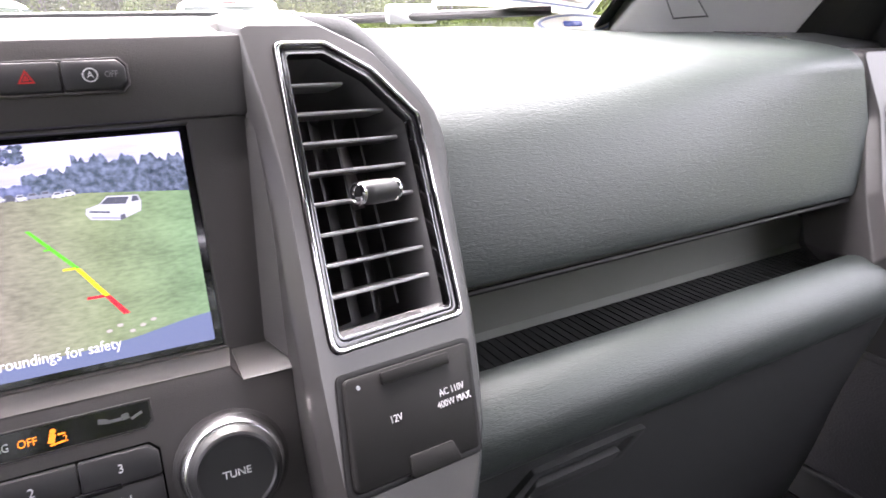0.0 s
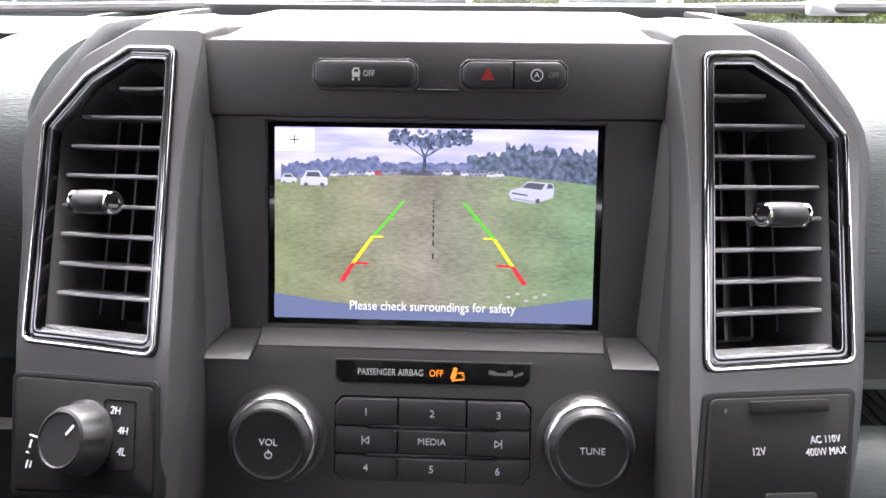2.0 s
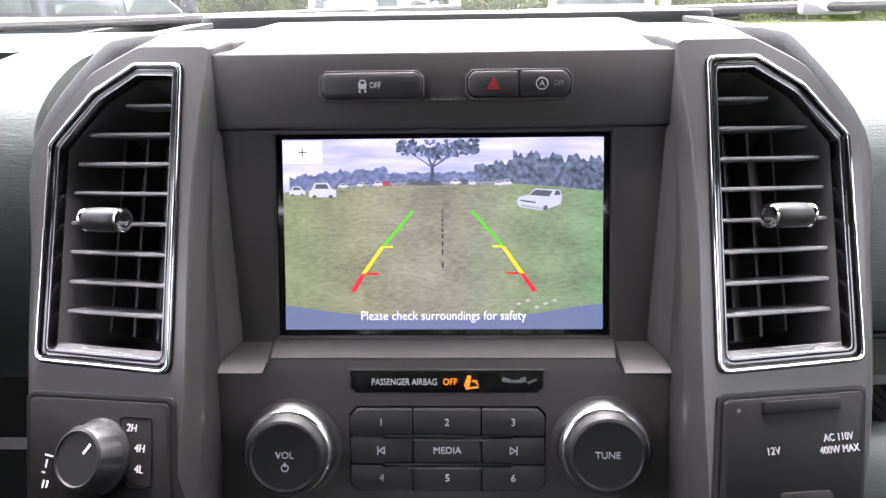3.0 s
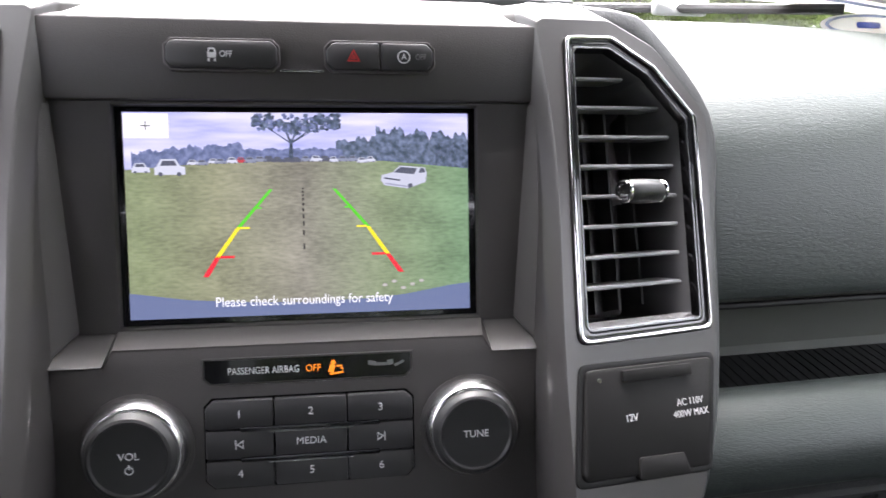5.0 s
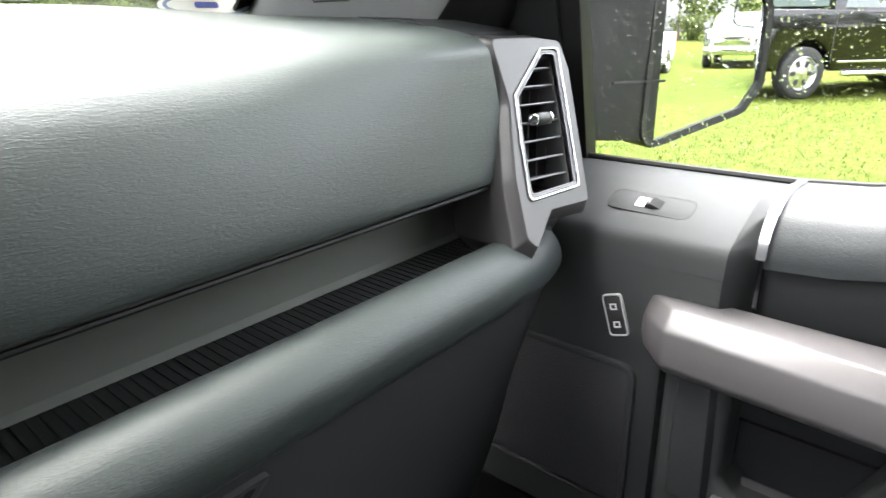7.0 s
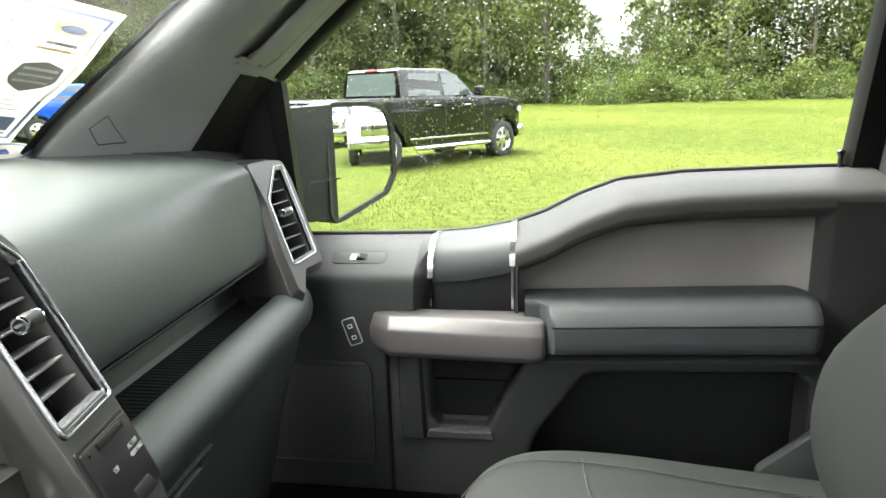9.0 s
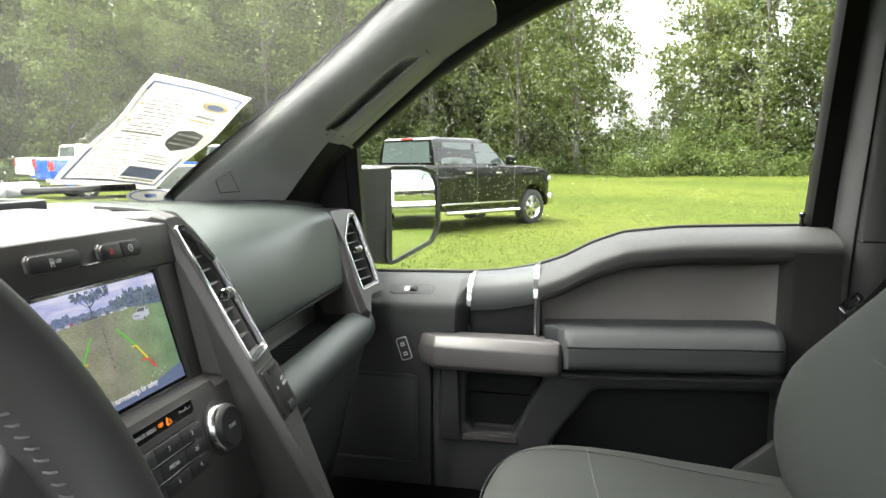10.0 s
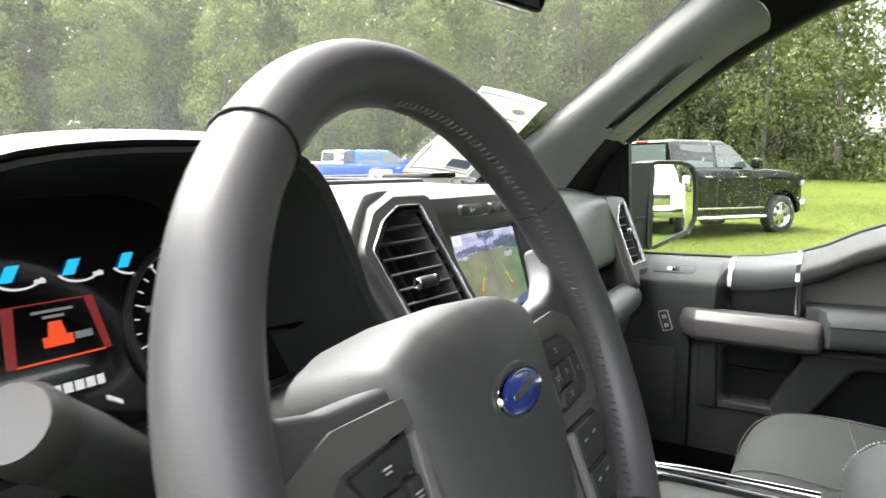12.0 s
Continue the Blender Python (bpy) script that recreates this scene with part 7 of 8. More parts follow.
part("cup_bin", plate(rounded([(-0.11, -0.38), (0.125, -0.38), (0.125, -0.16), (-0.11, -0.16)], 0.02), [rounded([(-0.09, -0.36), (0.005, -0.36), (0.005, -0.18), (-0.09, -0.18)], 0.03), rounded([(0.02, -0.36), (0.115, -0.36), (0.115, -0.18), (0.02, -0.18)], 0.03)], 1.018, 1.028, EYE4, 0.003), gloss_black, console)

# ---- sheet of paper against the windshield ----
sheet = thing("price_sheet", "white printed price sheet leaning on the windshield", "paper sheet", (0.56, 0.40, 1.40))
p_l, p_b, p_t, p_r = Vector((0.456, 0.407, 1.422)), Vector((0.669, 0.372, 1.404)), Vector((0.485, 0.231, 1.589)), Vector((0.683, 0.172, 1.569))


def on_sheet(u, v, lift=0.0):
    a, b = p_l.lerp(p_b, u), p_t.lerp(p_r, u)
    p = a.lerp(b, v)
    bend = 0.006 * math.sin(math.pi * u) + 0.004 * math.sin(2.6 * math.pi * v)
    return p + Vector((-0.05, -0.7, -0.68)).normalized() * (lift - bend)


rows = [[on_sheet(u / 10, v / 10) for u in range(11)] for v in range(11)]
part("page", shell(rows, 0.0006, (0, 1, 1)), paper, sheet, "", 60)


def ink_box(u0, u1, v0, v1, mat, name="print_bar", lift=0.0010):
    n = 4
    rr_ = [[on_sheet(u0 + (u1 - u0) * i / n, v, lift) for i in range(n + 1)] for v in (v0, v1)]
    part(name, shell(rr_, 0.0003, (0, 1, 1)), mat, sheet)


for u0, u1, v0, v1 in ((0.05, 0.95, 0.045, 0.06), (0.05, 0.95, 0.935, 0.955), (0.04, 0.065, 0.045, 0.955), (0.935, 0.96, 0.045, 0.955)):
    ink_box(u0, u1, v0, v1, paper_blue, "border")
ri = random.Random(3)
for k in range(27):
    v = 0.095 + 0.0305 * k
    if k == 14:
        ink_box(0.12, 0.52, v, v + 0.016, paper_ink)
        continue
    x = 0.12 + 0.02 * (k % 3)
    while x < 0.5:
        w = ri.uniform(0.03, 0.13)
        if ri.random() < 0.75:
            ink_box(x, min(x + w, 0.52), v, v + 0.0075, paper_faint if k % 4 else paper_ink)
        x += w + 0.03
for k in (5, 11, 14):
    ink_box(0.085, 0.115, 0.10 + 0.047 * k, 0.122 + 0.047 * k, paper_tan, "bullet")
ink_box(0.56, 0.91, 0.10, 0.20, paper_blue, "box_print")
ink_box(0.56, 0.91, 0.075, 0.09, paper_ink)
for k in range(3):
    ink_box(0.58, 0.88 - 0.05 * k, 0.25 + 0.035 * k, 0.260 + 0.035 * k, paper_faint)
shield_o = [(0.60, 0.50), (0.64, 0.45), (0.75, 0.40), (0.86, 0.45), (0.90, 0.50), (0.88, 0.60), (0.75, 0.63), (0.62, 0.60)]
bm = loft([[on_sheet(u, v, 0.0010) for u, v in shield_o], [on_sheet(u, v, 0.0014) for u, v in shield_o]])
part("emblem", bm, paper_ink, sheet, "plain dark emblem")
for k in range(3):
    ink_box(0.64, 0.86, 0.475 + 0.045 * k, 0.492 + 0.045 * k, paper, "emblem_bar", 0.0018)
ink_box(0.62, 0.88, 0.70, 0.715, paper_tan)
ink_box(0.66, 0.86, 0.735, 0.755, paper_ink)
oval = [(0.77 + 0.13 * math.cos(j * math.tau / 24), 0.845 + 0.045 * math.sin(j * math.tau / 24)) for j in range(24)]
part("oval_mark", loft([[on_sheet(u, v, 0.0010) for u, v in oval], [on_sheet(u, v, 0.0013) for u, v in oval]]), paper_tan, sheet)
oval = [(0.77 + 0.085 * math.cos(j * math.tau / 24), 0.842 + 0.025 * math.sin(j * math.tau / 24)) for j in range(24)]
part("oval_mark", loft([[on_sheet(u, v, 0.0013) for u, v in oval], [on_sheet(u, v, 0.0016) for u, v in oval]]), paper_blue, sheet)

# white oval tag lying at the foot of the sheet
tagb = thing("oval_tag", "white and blue oval tag at the windshield's foot", "tag", (0.62, 0.36, 1.385))
OM = basis((0.628, 0.350, 1.396), (0.97, -0.2, 0), (-0.1, -0.75, 0.65))
part("tag", lathe([(0.055, 0.0), (0.055, 0.0015), (0.0005, 0.0016)], OM, 36, (1.0, 0.30)), paper, tagb)
part("tag_ring", plate([(0.050 * math.cos(j * math.tau / 36), 0.0145 * math.sin(j * math.tau / 36)) for j in range(36)], [[(0.046 * math.cos(j * math.tau / 36), 0.0118 * math.sin(j * math.tau / 36)) for j in range(36)]], 0.0012, 0.0022, OM), paper_blue, tagb)
part("tag_mark", prism(rounded([(-0.016, -0.004), (0.010, -0.004), (0.010, 0.004), (-0.016, 0.004)], 0.003), 0.0012, 0.0022, OM), badge_blue, tagb)

# ---- wipers and cowl outside ----
single("cowl", shell([[(x, shield_y(x, 1.33) + dy, z) for dy, z in ((-0.01, 1.345), (0.03, 1.338), (0.14, 1.325), (0.22, 1.30))] for x in [-0.78 + 0.13 * i for i in range(13)]], 0.01, (0, 0, -1)), rubber, "black cowl panel below the windshield", "cowl", kind="structure")
for nm, xs in (("a", (0.02, 0.60)), ("b", (-0.55, 0.03))):
    wip = thing("wiper", "black windshield wiper lying at the glass foot", "wiper", (xs[0], shield_y(xs[0], 1.37) + 0.03, 1.345), group="windshield wipers")
    pa = smooth_path([(xs[0] - 0.05, shield_y(xs[0], 1.36) + 0.05, 1.362), (xs[0] + 0.15, shield_y(xs[0] + 0.15, 1.40) + 0.02, 1.395), (xs[0] + 0.33, shield_y(xs[0] + 0.33, 1.405) + 0.016, 1.405)], 14)
    part("wiper_arm", tube(pa, 0.007, 8), rubber, wip)
    pb = [(x, shield_y(x, 1.402 + 0.02 * (x - xs[0])) + 0.012, 1.402 + 0.02 * (x - xs[0])) for x in [xs[0] - 0.02 + (xs[1] - xs[0]) * i / 12 for i in range(13)]]
    part("wiper_blade", tube(pb, 0.006, 8), rubber, wip)
    pj = pb[9]
    part("joint", box(pj[0] - 0.035, pj[0] + 0.035, pj[1] - 0.002, pj[1] + 0.014, pj[2] - 0.009, pj[2] + 0.015, EYE4, 0.005), pillar_plastic, wip, "grey wiper joint")


# ---- set the cab's shell and passenger side, and turn the field round it ----
DASH_SIDE = {"dashboard", "center_stack", "touchscreen", "steering_wheel", "steering_column", "instrument_cluster", "center_console", "driver_seat", "sun", "floor", "firewall", "footwell_mat", "wall_back", "price_sheet", "oval_tag"}
CAB = [ob for ob in scene.objects if not ob.parent and ob.type in {"MESH", "EMPTY"} and ob.name not in DASH_SIDE]
for ob in CAB:
    ob.location.y += 0.032
bpy.data.objects["passenger_seat"].location.z += 0.034
for nm in ("price_sheet", "oval_tag"):
    bpy.data.objects[nm].location += Vector((-0.022, 0.022, 0.0))
bpy.data.objects["instrument_cluster"].location += Vector((-0.020, -0.030, -0.010))
INDOORS = {ob.name for ob in scene.objects}


# ---- ground ----
def ground_z(x, y):
    r = math.hypot(x, y)
    return 0.02 * max(0.0, min(r, 120) - 15) + 0.02 * math.sin(x * 0.7 + 1) * math.sin(y * 0.5) * min(1, r / 12)


bm = bmesh.new()
N_A, radii = 96, [0.5, 2, 4, 6, 8, 10, 12, 14, 16, 18, 20, 23, 26, 30, 35, 40, 46, 52, 60, 70, 85, 110, 160, 300, 700, 1500]
rows = []
for r in radii:
    rows.append([bm.verts.new((r * math.cos(k * math.tau / N_A), r * math.sin(k * math.tau / N_A), ground_z(r * math.cos(k * math.tau / N_A), r * math.sin(k * math.tau / N_A)))) for k in range(N_A)])
for a, b in zip(rows, rows[1:]):
    for k in range(N_A):
        bm.faces.new((a[k], a[(k + 1) % N_A], b[(k + 1) % N_A], b[k]))
bm.faces.new(rows[0])


def grass_material():
    m = bpy.data.materials.new("grass")
    m.use_nodes = True
    t = m.node_tree
    b = t.nodes["Principled BSDF"]
    b.inputs["Roughness"].default_value, b.inputs["Specular IOR Level"].default_value = 0.9, 0.04
    co = t.nodes.new("ShaderNodeTexCoord")
    ramps = []
    for sc, det, c0, c1, p0, p1 in ((0.10, 4, (0.041, 0.058, 0.0115), (0.064, 0.077, 0.017), 0.35, 0.65), (6.0, 6, (0.5, 0.55, 0.4), (1.35, 1.3, 1.2), 0.3, 0.7), (45.0, 3, (0.55, 0.6, 0.5), (1.4, 1.35, 1.3), 0.3, 0.7)):
        n = t.nodes.new("ShaderNodeTexNoise")
        n.inputs["Scale"].default_value, n.inputs["Detail"].default_value = sc, det
        t.links.new(co.outputs["Object"], n.inputs["Vector"])
        r = t.nodes.new("ShaderNodeValToRGB")
        r.color_ramp.elements[0].position, r.color_ramp.elements[0].color = p0, (*c0, 1)
        r.color_ramp.elements[1].position, r.color_ramp.elements[1].color = p1, (*c1, 1)
        t.links.new(n.outputs["Fac"], r.inputs[0])
        ramps.append((n, r))
    out = ramps[0][1].outputs[0]
    for n, r in ramps[1:]:
        x = t.nodes.new("ShaderNodeMix")
        x.data_type, x.blend_type = "RGBA", "MULTIPLY"
        x.inputs["Factor"].default_value = 0.8
        t.links.new(out, x.inputs["A"])
        t.links.new(r.outputs[0], x.inputs["B"])
        out = x.outputs["Result"]
    t.links.new(out, b.inputs["Base Color"])
    bump = t.nodes.new("ShaderNodeBump")
    bump.inputs["Strength"].default_value, bump.inputs["Distance"].default_value = 0.8, 0.05
    t.links.new(ramps[2][0].outputs["Fac"], bump.inputs["Height"])
    t.links.new(bump.outputs[0], b.inputs["Normal"])
    return m


single("ground", bm, grass_material(), "mown wet green grass field", "ground", kind="structure")


def leaf_material(name, c0, c1, glow=0.5):
    m = bpy.data.materials.new(name)
    m.use_nodes = True
    t = m.node_tree
    b = t.nodes["Principled BSDF"]
    b.inputs["Roughness"].default_value, b.inputs["Specular IOR Level"].default_value = 0.6, 0.12
    isl = t.nodes.new("ShaderNodeNewGeometry")
    inf = t.nodes.new("ShaderNodeObjectInfo")
    co, clump, spread = t.nodes.new("ShaderNodeTexCoord"), t.nodes.new("ShaderNodeTexNoise"), t.nodes.new("ShaderNodeMapRange")
    clump.inputs["Scale"].default_value, clump.inputs["Detail"].default_value = 0.45, 2
    t.links.new(co.outputs["Object"], clump.inputs["Vector"])
    spread.inputs["From Min"].default_value, spread.inputs["From Max"].default_value = 0.32, 0.68
    spread.inputs["To Max"].default_value = 0.4
    t.links.new(clump.outputs["Fac"], spread.inputs["Value"])
    add = t.nodes.new("ShaderNodeMath")
    add.operation = "MULTIPLY_ADD"
    add.inputs[1].default_value = 0.25
    t.links.new(isl.outputs["Random Per Island"], add.inputs[0])
    half = t.nodes.new("ShaderNodeMath")
    half.operation = "MULTIPLY_ADD"
    half.inputs[1].default_value = 0.35
    t.links.new(inf.outputs["Random"], half.inputs[0])
    t.links.new(spread.outputs[0], half.inputs[2])
    t.links.new(half.outputs[0], add.inputs[2])
    ramp = t.nodes.new("ShaderNodeValToRGB")
    ramp.color_ramp.elements[0].color, ramp.color_ramp.elements[1].color = (*c0, 1), (*c1, 1)
    t.links.new(add.outputs[0], ramp.inputs[0])
    t.links.new(ramp.outputs[0], b.inputs["Base Color"])
    tr = t.nodes.new("ShaderNodeBsdfTranslucent")
    t.links.new(ramp.outputs[0], tr.inputs[0])
    mix = t.nodes.new("ShaderNodeMixShader")
    mix.inputs[0].default_value = glow
    t.links.new(b.outputs[0], mix.inputs[1])
    t.links.new(tr.outputs[0], mix.inputs[2])
    t.links.new(mix.outputs[0], t.nodes["Material Output"].inputs[0])
    return m


leaf_mat = leaf_material("tree_leaves", (0.052, 0.070, 0.021), (0.155, 0.185, 0.060))
bush_mat = leaf_material("bush_leaves", (0.042, 0.066, 0.018), (0.12, 0.155, 0.042))
blade_mat = leaf_material("grass_blades", (0.036, 0.050, 0.010), (0.064, 0.074, 0.018))
bark = material("bark", (0.085, 0.075, 0.06), 0.9, var=0.4, var_scale=3, grain=1.0, grain_scale=25, stretch=(1, 1, 0.2))

# grass blades on the near field
rg = random.Random(21)
verts, faces = [], []
for _ in range(60000):
    a, d = radians(rg.uniform(38, 122)), 6.5 + 24 * rg.random() ** 1.3
    x, y = d * math.sin(a), d * math.cos(a)
    z, h, w, t = ground_z(x, y), rg.uniform(0.015, 0.05), rg.uniform(0.003, 0.008), rg.uniform(0, math.tau)
    b = len(verts)
    verts += [(x - w * math.cos(t), y - w * math.sin(t), z - 0.01), (x + w * math.cos(t), y + w * math.sin(t), z - 0.01), (x + rg.uniform(-0.02, 0.02), y + rg.uniform(-0.02, 0.02), z + h)]
    faces.append((b, b + 1, b + 2))
me = bpy.data.meshes.new("grass_blades")
me.from_pydata(verts, [], faces)
me.materials.append(blade_mat)
tagged(new("grass_blades", me), "short wet grass blades on the field", "grass", kind="stuff")


def leaf_cloud(rnd, clumps, per, size):
    """Many small leaf diamonds gathered in clumps (centre, radius)."""
    verts, faces = [], []
    for c, r in clumps:
        for _ in range(per):
            d = Vector((rnd.gauss(0, 1), rnd.gauss(0, 1), rnd.gauss(0, 0.8)))
            p = Vector(c) + d.normalized() * r * (0.35 + 0.75 * rnd.random() ** 0.6)
            face = (d.normalized() + Vector((rnd.gauss(0, 0.45), rnd.gauss(0, 0.45), rnd.gauss(0.25, 0.45)))).normalized()
            u = face.cross(Vector((rnd.gauss(0, 1), rnd.gauss(0, 1), rnd.gauss(0, 1)))).normalized()
            w = face.cross(u)
            L, W = size * rnd.uniform(0.6, 1.35), size * rnd.uniform(0.4, 0.7)
            b = len(verts)
            verts += [tuple(p - u * L / 2), tuple(p + w * W / 2), tuple(p + u * L / 2 - Vector((0, 0, L * 0.15))), tuple(p - w * W / 2)]
            faces.append((b, b + 1, b + 2, b + 3))
    return verts, faces


def mesh_child(name, verts, faces, mat, parent):
    me = bpy.data.meshes.new(name)
    me.from_pydata(verts, [], faces)
    me.materials.append(mat)
    ob = new(name, me)
    ob.parent = parent
    return ob


def tree(seed, height, spread, low, lean=0.0, per=205, n_cl=62, leafsize=0.29, label=""):
    """A tree in its own place at the origin: trunk, limbs and a loose crown."""
    rnd = random.Random(seed)
    ob = thing("tree", label, "tree")
    path = smooth_path([(0, 0, -0.3), (rnd.uniform(-0.2, 0.2), rnd.uniform(-0.2, 0.2), height * 0.3), (lean * 0.6 + rnd.uniform(-0.4, 0.4), rnd.uniform(-0.4, 0.4), height * 0.62), (lean, rnd.uniform(-0.5, 0.5), height * 0.95)], 10)
    r0 = height * 0.008
    bms = [tube(path, [r0 * (1.25 - 1.1 * i / 9) for i in range(10)], 8)]
    clumps = []
    for k in range(n_cl):
        f = low + (1 - low) * ((k + rnd.random()) / n_cl)
        base = path[min(9, int(f * 9))]
        env = math.sin(math.pi * min(1, max(0.08, (f - low) / (1 - low) * 0.86 + 0.14))) ** 0.6
        a, d = rnd.uniform(0, math.tau), spread * env * (0.25 + 0.75 * rnd.random() ** 0.6)
        c = Vector((base.x + d * math.cos(a), base.y + d * math.sin(a), height * f + rnd.uniform(-0.4, 0.6)))
        clumps.append((c, rnd.uniform(0.7, 1.5) * (0.7 + 0.5 * env)))
        if k % 3 == 0 and d > 0.6:
            start = path[max(0, min(9, int(f * 9) - 1))]
            bms.append(tube([start, start.lerp(c, 0.5) + Vector((0, 0, 0.25)), c], [r0 * 0.35, r0 * 0.22, r0 * 0.08], 5))
    part("trunk", join(*bms), bark, ob)
    v, f = leaf_cloud(rnd, clumps, per, leafsize)
    mesh_child("crown", v, f, leaf_mat, ob)
    return ob


kinds = [tree(31, 19, 3.8, 0.03, 0.6, 135, 64, 0.34, label="tall broadleaf tree at the field's edge"),
         tree(32, 22, 3.5, 0.05, -0.8, 130, 68, 0.34, label="tall slender tree at the field's edge"),
         tree(33, 17, 4.2, 0.02, 0.2, 135, 62, 0.34, label="dense broadleaf tree at the field's edge"),
         tree(34, 20, 3.7, 0.04, 1.2, 130, 66, 0.34, label="leaning broadleaf tree at the field's edge"),
         tree(35, 16, 3.4, 0.10, -0.4, 110, 50, 0.30, label="thin open-crowned tree against the sky")]
kinds += [tree(36, 20, 4.6, 0.02, 0.3, 60, 60, 0.62, label="dense shaded tree deeper in the wood"),
          tree(37, 18, 4.8, 0.02, -0.5, 60, 60, 0.62, label="broad shaded tree deeper in the wood")]
rt = random.Random(77)


def plant(src, x, y, s, used):
    m = Matrix.Translation((x, y, ground_z(x, y) - 0.05)) @ Matrix.Rotation(rt.uniform(0, math.tau), 4, "Z")
    if src.name not in used:
        src.matrix_basis = m @ Matrix.Diagonal((s, s, s, 1))
        used.add(src.name)
        ob = src
    else:
        ob = copy_thing(src, m)
        ob.scale = (s, s, s)
    ob["group"] = "woods round the field"
    return ob


used = set()
for row, (base, step) in enumerate(((47, 5.6), (54, 5.0), (62, 5.4))):
    az = -48.0 + row * 2
    while az < 128:
        d = base + (6 if az > 75 else -4 if az < 60 else 1) + rt.uniform(-2, 2)
        gap = 93.4 < az < 101.0
        if gap and row == 0:
            plant(kinds[2], d * math.sin(radians(az)), d * math.cos(radians(az)), rt.uniform(0.3, 0.42), used)
        if not gap:
            thin = 101.0 <= az < 112
            src = kinds[4] if thin and row == 0 else kinds[rt.randrange(4)]
            if not (thin and row == 2):
                plant(src, d * math.sin(radians(az)), d * math.cos(radians(az)), rt.uniform(0.85, 1.12) * (0.72 if az < 66 else 1.0), used)
        az += math.degrees(step / d) * rt.uniform(0.75, 1.25)
for base, step, s in ((58, 4.2, 0.92), (66, 4.6, 1.05), (73, 4.0, 1.12)):
    az = -48.0
    while az < 92.5:
        d = base + (6 if az > 75 else -4 if az < 60 else 1) + rt.uniform(-1.5, 1.5)
        plant(kinds[5 + rt.randrange(2)], d * math.sin(radians(az)), d * math.cos(radians(az)), (0.72 if az > 100 else 1.0) * s * rt.uniform(0.92, 1.06), used)
        az += math.degrees(step / d) * rt.uniform(0.8, 1.2)
for az, d, k, s in ((102.2, 57, 1, 0.95), (102.6, 62, 5, 0.9), (104.6, 58, 6, 0.85), (93.6, 57, 0, 0.9), (106.8, 60, 5, 0.9), (96.2, 60, 3, 0.34), (98.6, 62, 2, 0.30)):
    plant(kinds[k], d * math.sin(radians(az)), d * math.cos(radians(az)), s, used)
az = 130.0
while az < 300:
    d = 62 + rt.uniform(-3, 6)
    plant(kinds[5 + rt.randrange(2)], d * math.sin(radians(az)), d * math.cos(radians(az)), rt.uniform(0.7, 0.9), used)
    az += rt.uniform(3.5, 5.5)


def bush(seed, r, label):
    rnd = random.Random(seed)
    ob = thing("bush", label, "bush")
    clumps = [(Vector((rnd.gauss(0, 0.5) * r, rnd.gauss(0, 0.5) * r, abs(rnd.gauss(0.35, 0.3)) * r)), rnd.uniform(0.25, 0.5) * r) for _ in range(16)]
    part("stem", join(*[tube([(0, 0, -0.1), c * 0.5, c], [0.03, 0.02, 0.01], 5) for c, _ in clumps[:6]]), bark, ob)
    v, f = leaf_cloud(rnd, clumps, 120, 0.17)
    mesh_child("foliage", v, f, bush_mat, ob)
    return ob


bushes = [bush(51, 1.7, "leafy green bush at the wood's edge"), bush(52, 1.2, "low green bush at the wood's edge")]
used_b = set()
az = -45.0
while az < 126:
    d = 44 + (6 if az > 75 else -4 if az < 60 else 1) + rt.uniform(-1.5, 2)
    b = plant(bushes[rt.randrange(2)], d * math.sin(radians(az)), d * math.cos(radians(az)), rt.uniform(0.7, 1.5), used_b)
    b["group"] = "bushes at the wood's edge"
    az += rt.uniform(1.6, 3.4)
for az, d, s in ((98.1, 46, 1.05), (96.5, 49, 1.3), (98, 52, 1.8), (99.5, 50, 1.5), (101, 54, 2.0), (104, 55, 1.9), (107, 53, 1.7)):
    b = plant(bushes[0], d * math.sin(radians(az)), d * math.cos(radians(az)), s, used_b)
    b["group"] = "bushes at the wood's edge"

# ---- parked vehicles ----
car_glass = material("car_glass", (0.045, 0.058, 0.055), 0.04, var=0.1, spec=0.7)
tyre_rubber = material("tyre_rubber", (0.014, 0.014, 0.014), 0.75, grain=0.6, grain_scale=60)
rim_metal = material("rim_metal", (0.6, 0.6, 0.62), 0.25, metal=1.0)
lamp_red = material("lamp_red", (0.5, 0.015, 0.012), 0.2, coat=0.5)
lamp_clear = material("lamp_clear", (0.28, 0.29, 0.30), 0.15, coat=0.5)


def paint(name, c):
    return material("paint_" + name, c, 0.09, var=0.03)


def arch(cx, r, n=10):
    return [(cx + r * math.cos(math.pi * k / n), 0.43 + r * math.sin(math.pi * k / n)) for k in range(n + 1)]


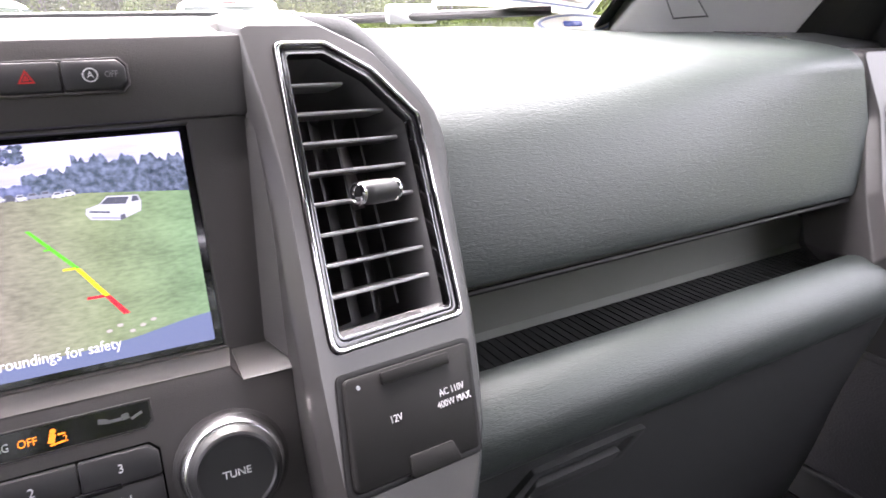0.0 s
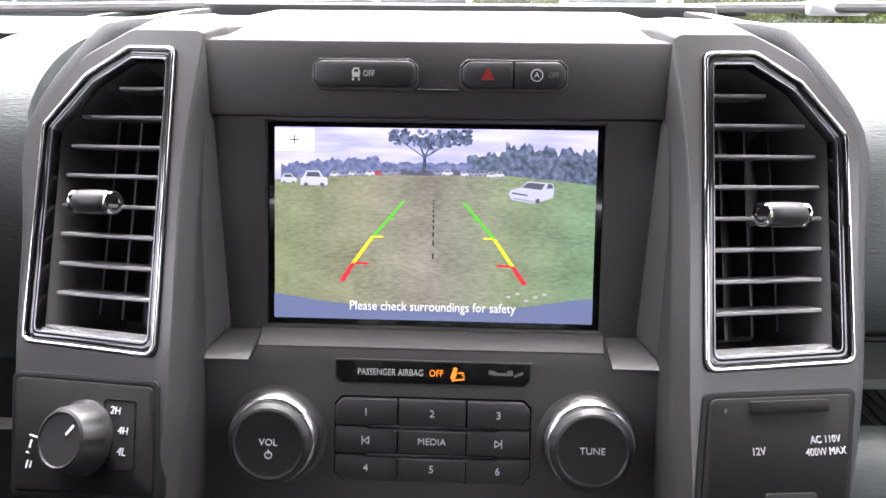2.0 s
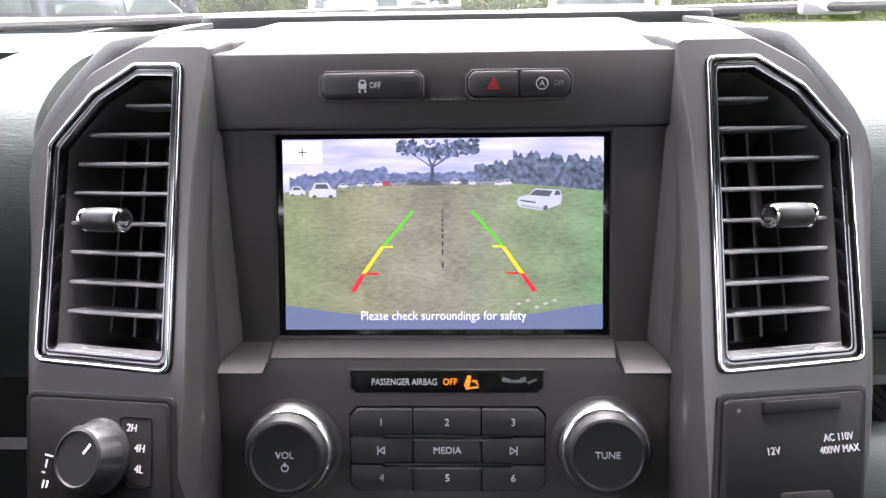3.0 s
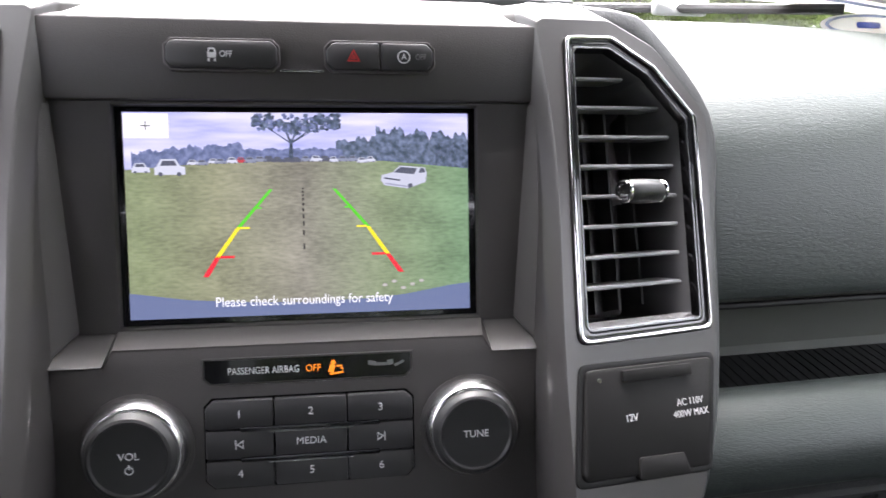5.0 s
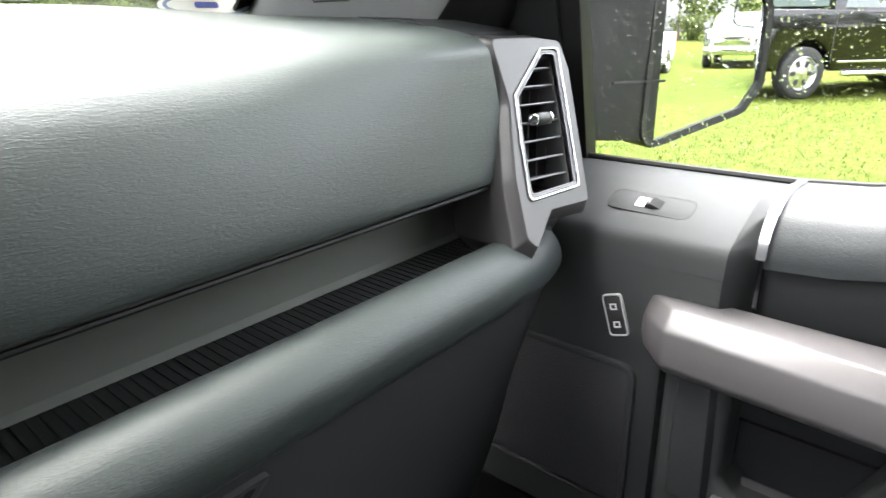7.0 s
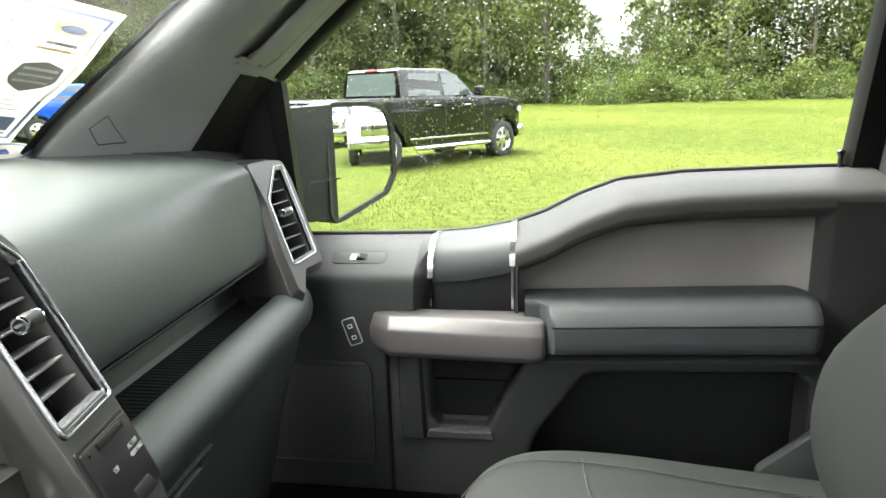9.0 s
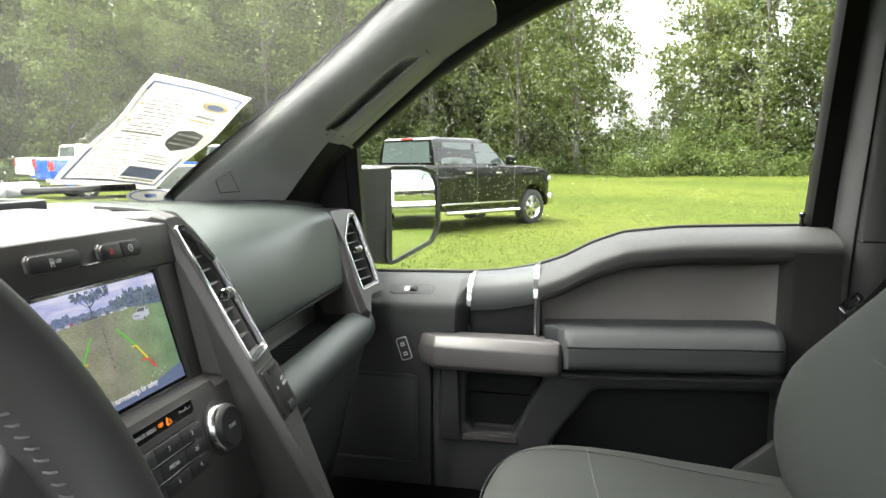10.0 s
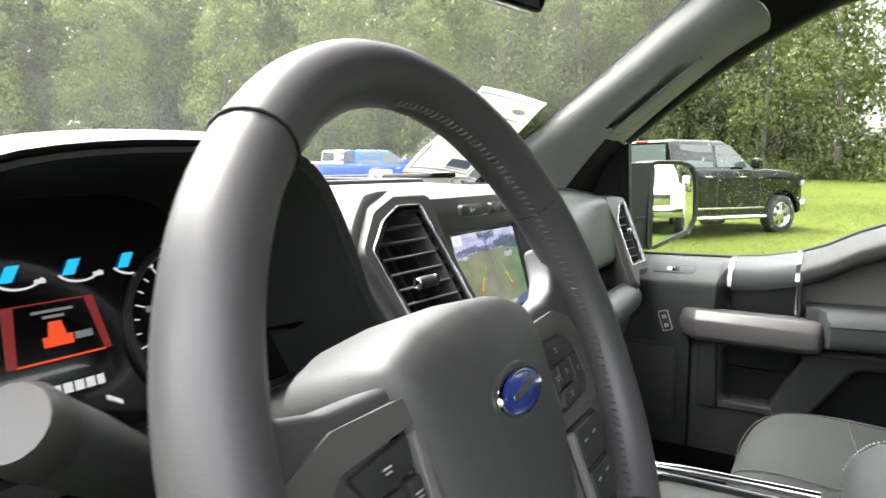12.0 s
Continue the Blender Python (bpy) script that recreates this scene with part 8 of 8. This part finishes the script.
def pickup(label, coat, group, bumper=chrome):
    """A crew-cab pickup about 5.9 m long, facing +x, standing on z = 0."""
    ob = thing("pickup_truck", label, "pickup truck", group=group)
    side = [(-2.86, 0.62), (-2.93, 0.80), (-2.93, 1.33), (-2.88, 1.37), (-1.30, 1.37), (1.02, 1.35), (1.25, 1.37), (2.2, 1.31), (2.55, 1.22), (2.72, 1.05), (2.76, 0.75), (2.70, 0.52)]
    side += arch(1.80, 0.50) + [(1.24, 0.44), (-1.18, 0.44)] + arch(-1.75, 0.50)
    SM = Matrix(((1, 0, 0, 0), (0, 0, -1, 0), (0, 1, 0, 0), (0, 0, 0, 1)))
    bm = prism(side, -0.98, 0.98, SM, 0.045, 3)
    for v in bm.verts:
        v.co.y *= 1 - 0.30 * max(0.0, (v.co.x - 2.25) / 0.5) ** 1.5
    part("body", bm, coat, ob)
    lo = [(-1.25, -0.90), (1.08, -0.88), (1.08, 0.88), (-1.25, 0.90)]
    mid = [(-1.235, -0.865), (0.66, -0.845), (0.66, 0.845), (-1.235, 0.865)]
    hi = [(-1.215, -0.79), (0.28, -0.77), (0.28, 0.77), (-1.215, 0.79)]
    part("cab", loft([[Vector((x, y, z)) for x, y in rounded(q, 0.08)] for q, z in ((lo, 1.32), (mid, 1.64), (hi, 1.88), ([(x * 0.92 - 0.03, y * 0.9) for x, y in hi], 1.935))]), coat, ob, "", 40)

    def cab_quad(name, pts, label=""):
        bm = bmesh.new()
        f0 = bm.faces.new([bm.verts.new(p) for p in pts])
        bm.normal_update()
        n = f0.normal.copy()
        r = bmesh.ops.extrude_face_region(bm, geom=bm.faces[:])
        bmesh.ops.translate(bm, verts=[g for g in r["geom"] if isinstance(g, bmesh.types.BMVert)], vec=n * 0.012)
        bmesh.ops.translate(bm, verts=bm.verts, vec=n * -0.002)
        return part(name, bm, car_glass, ob, label)

    for s in (-1, 1):
        ys = lambda z: s * (0.897 - 0.105 * (z - 1.36) / 0.52)
        for x0, x1, t0, t1 in ((-1.08, -0.16, -0.98, -0.17), (-0.06, 0.86, -0.07, 0.36)):
            q = [(x0, ys(1.40), 1.40), (x1, ys(1.40) * 0.985, 1.40), (t1, ys(1.83), 1.83), (t0, ys(1.83), 1.83)]
            cab_quad("side_window", q if s < 0 else q[::-1], "dark side window")
        for x in (-0.15, 0.78):
            part("door_handle", box(x - 0.32, x - 0.12, s * 0.985 - 0.02, s * 0.985 + 0.02, 1.19, 1.225, EYE4, 0.008), chrome, ob)
        for x in (-1.28, -0.11, 1.10):
            part("door_gap", box(x - 0.006, x + 0.006, s * 0.9815 - 0.002, s * 0.9815 + 0.002, 0.56, 1.32), tyre_rubber, ob)
        part("running_board", tube([(-1.05, s * 1.0, 0.40), (1.25, s * 1.0, 0.40)], 0.045, 10), bumper, ob)
        part("side_strip", box(-1.15, 1.24, s * 0.985 - 0.006, s * 0.985 + 0.006, 0.565, 0.60, EYE4, 0.004), bumper, ob)
        part("side_mirror", box(0.78, 0.92, s * 1.08 - 0.10, s * 1.08 + 0.10, 1.38, 1.58, EYE4, 0.03), coat, ob)
        part("tail_lamp", box(-2.945, -2.80, s * 0.90 - 0.09, s * 0.90 + 0.088, 1.00, 1.33, EYE4, 0.02), lamp_red, ob, "red tail lamp")
        part("head_lamp", box(2.53, 2.705, s * 0.70 - 0.115, s * 0.70 + 0.115, 1.00, 1.13, EYE4, 0.03), lamp_clear, ob, "clear head lamp")
        for cx in (1.80, -1.75):
            W = Matrix.Translation((cx, s * 0.86, 0.41)) @ Matrix.Rotation(radians(-90 * s), 4, "X")
            tyre = part("wheel", lathe([(0.27, -0.12), (0.37, -0.13), (0.405, -0.10), (0.41, 0.0), (0.405, 0.10), (0.37, 0.13), (0.27, 0.12)], W, 36), tyre_rubber, ob, "black tyre", 50)
            part("rim", lathe([(0.275, -0.10), (0.275, 0.105), (0.255, 0.115), (0.235, 0.07), (0.08, 0.085), (0.001, 0.10)], W, 36), rim_metal, tyre, "bright metal rim", 40)
            for k in range(6):
                part("spoke_gap", box(0.11, 0.21, -0.035, 0.035, 0.06, 0.087, W @ pose(0, 0, 0, 0, 0, 60 * k), 0.01), tyre_rubber, tyre)
    cab_quad("windshield", [(1.00, -0.74, 1.40), (1.00, 0.74, 1.40), (0.40, 0.62, 1.84), (0.40, -0.62, 1.84)])
    cab_quad("rear_window", [(-1.252, 0.74, 1.42), (-1.252, -0.74, 1.42), (-1.222, -0.68, 1.84), (-1.222, 0.68, 1.84)])
    part("brake_lamp", box(-1.225, -1.16, -0.16, 0.16, 1.885, 1.915, EYE4, 0.008), lamp_red, ob)
    part("bed_floor", box(-2.84, -1.36, -0.82, 0.82, 1.36, 1.378, EYE4, 0.004), tyre_rubber, ob, "dark open bed")
    part("rear_bumper", box(-3.06, -2.84, -0.95, 0.95, 0.50, 0.72, EYE4, 0.04), bumper, ob)
    part("front_bumper", prism(rounded([(2.45, -0.95), (2.62, -0.93), (2.80, -0.66), (2.84, 0.0), (2.80, 0.66), (2.62, 0.93), (2.45, 0.95)], 0.08), 0.46, 0.72, EYE4, 0.04), bumper, ob)
    part("grille", box(2.70, 2.77, -0.60, 0.60, 0.78, 1.16, EYE4, 0.02), bumper, ob)
    part("tailgate_line", box(-2.937, -2.93, -0.80, 0.80, 0.80, 0.81), tyre_rubber, ob)
    return ob


def park(ob, x, y, hx, hy, s=1.0):
    m = Matrix.Translation((x, y, ground_z(x, y) - 0.015)) @ Matrix.Rotation(math.atan2(hy, hx), 4, "Z")
    ob.matrix_basis = m @ Matrix.Diagonal((s, s, s, 1))
    return ob


G1 = "parked vehicles on the field"
park(pickup("glossy black crew-cab pickup truck parked on grass", paint("black", (0.002, 0.002, 0.0022)), G1), 15.089, 2.002, 0.807, -0.590, 1.06)
park(pickup("bright blue pickup truck parked on grass", paint("blue", (0.003, 0.062, 0.42)), G1), 23.02, 15.48, 0.805, -0.593)
white_t = pickup("white pickup truck parked on grass", paint("white", (0.72, 0.73, 0.74)), G1)
park(white_t, 26.47, 19.28, 0.873, -0.487)
grey = park(pickup("dark grey pickup truck parked on grass", paint("grey", (0.10, 0.105, 0.11)), G1), 18.67, 8.33, 0.977, -0.214)
dark = park(pickup("dark slate pickup truck with red tail lamps", paint("slate", (0.03, 0.035, 0.04)), G1), -4.8, 9.5, 0.45, 0.9)


def more(src, x, y, hx, hy):
    return copy_thing(src, Matrix.Translation((x, y, ground_z(x, y) - 0.015)) @ Matrix.Rotation(math.atan2(hy, hx), 4, "Z"))


for x, y in ((-0.9, 12.5), (3.2, 13.0), (-12, 13)):
    more(white_t, x, y, 0.3, 0.95)
for k, (x, y) in enumerate(((8.2, -18.5), (12.4, -20.5), (16.8, -22.5), (4.2, -22.0), (9.0, -27.0))):
    more((white_t, grey, white_t, white_t, grey)[k], x, y, -0.35, 0.93)

# ---- the field's things turned to the cab's heading ----
HEADING = Matrix.Rotation(radians(2.2), 4, "Z")
for ob in scene.objects:
    if not ob.parent and ob.type in {"MESH", "EMPTY"} and ob.name not in INDOORS:
        ob.matrix_basis = HEADING @ ob.matrix_basis
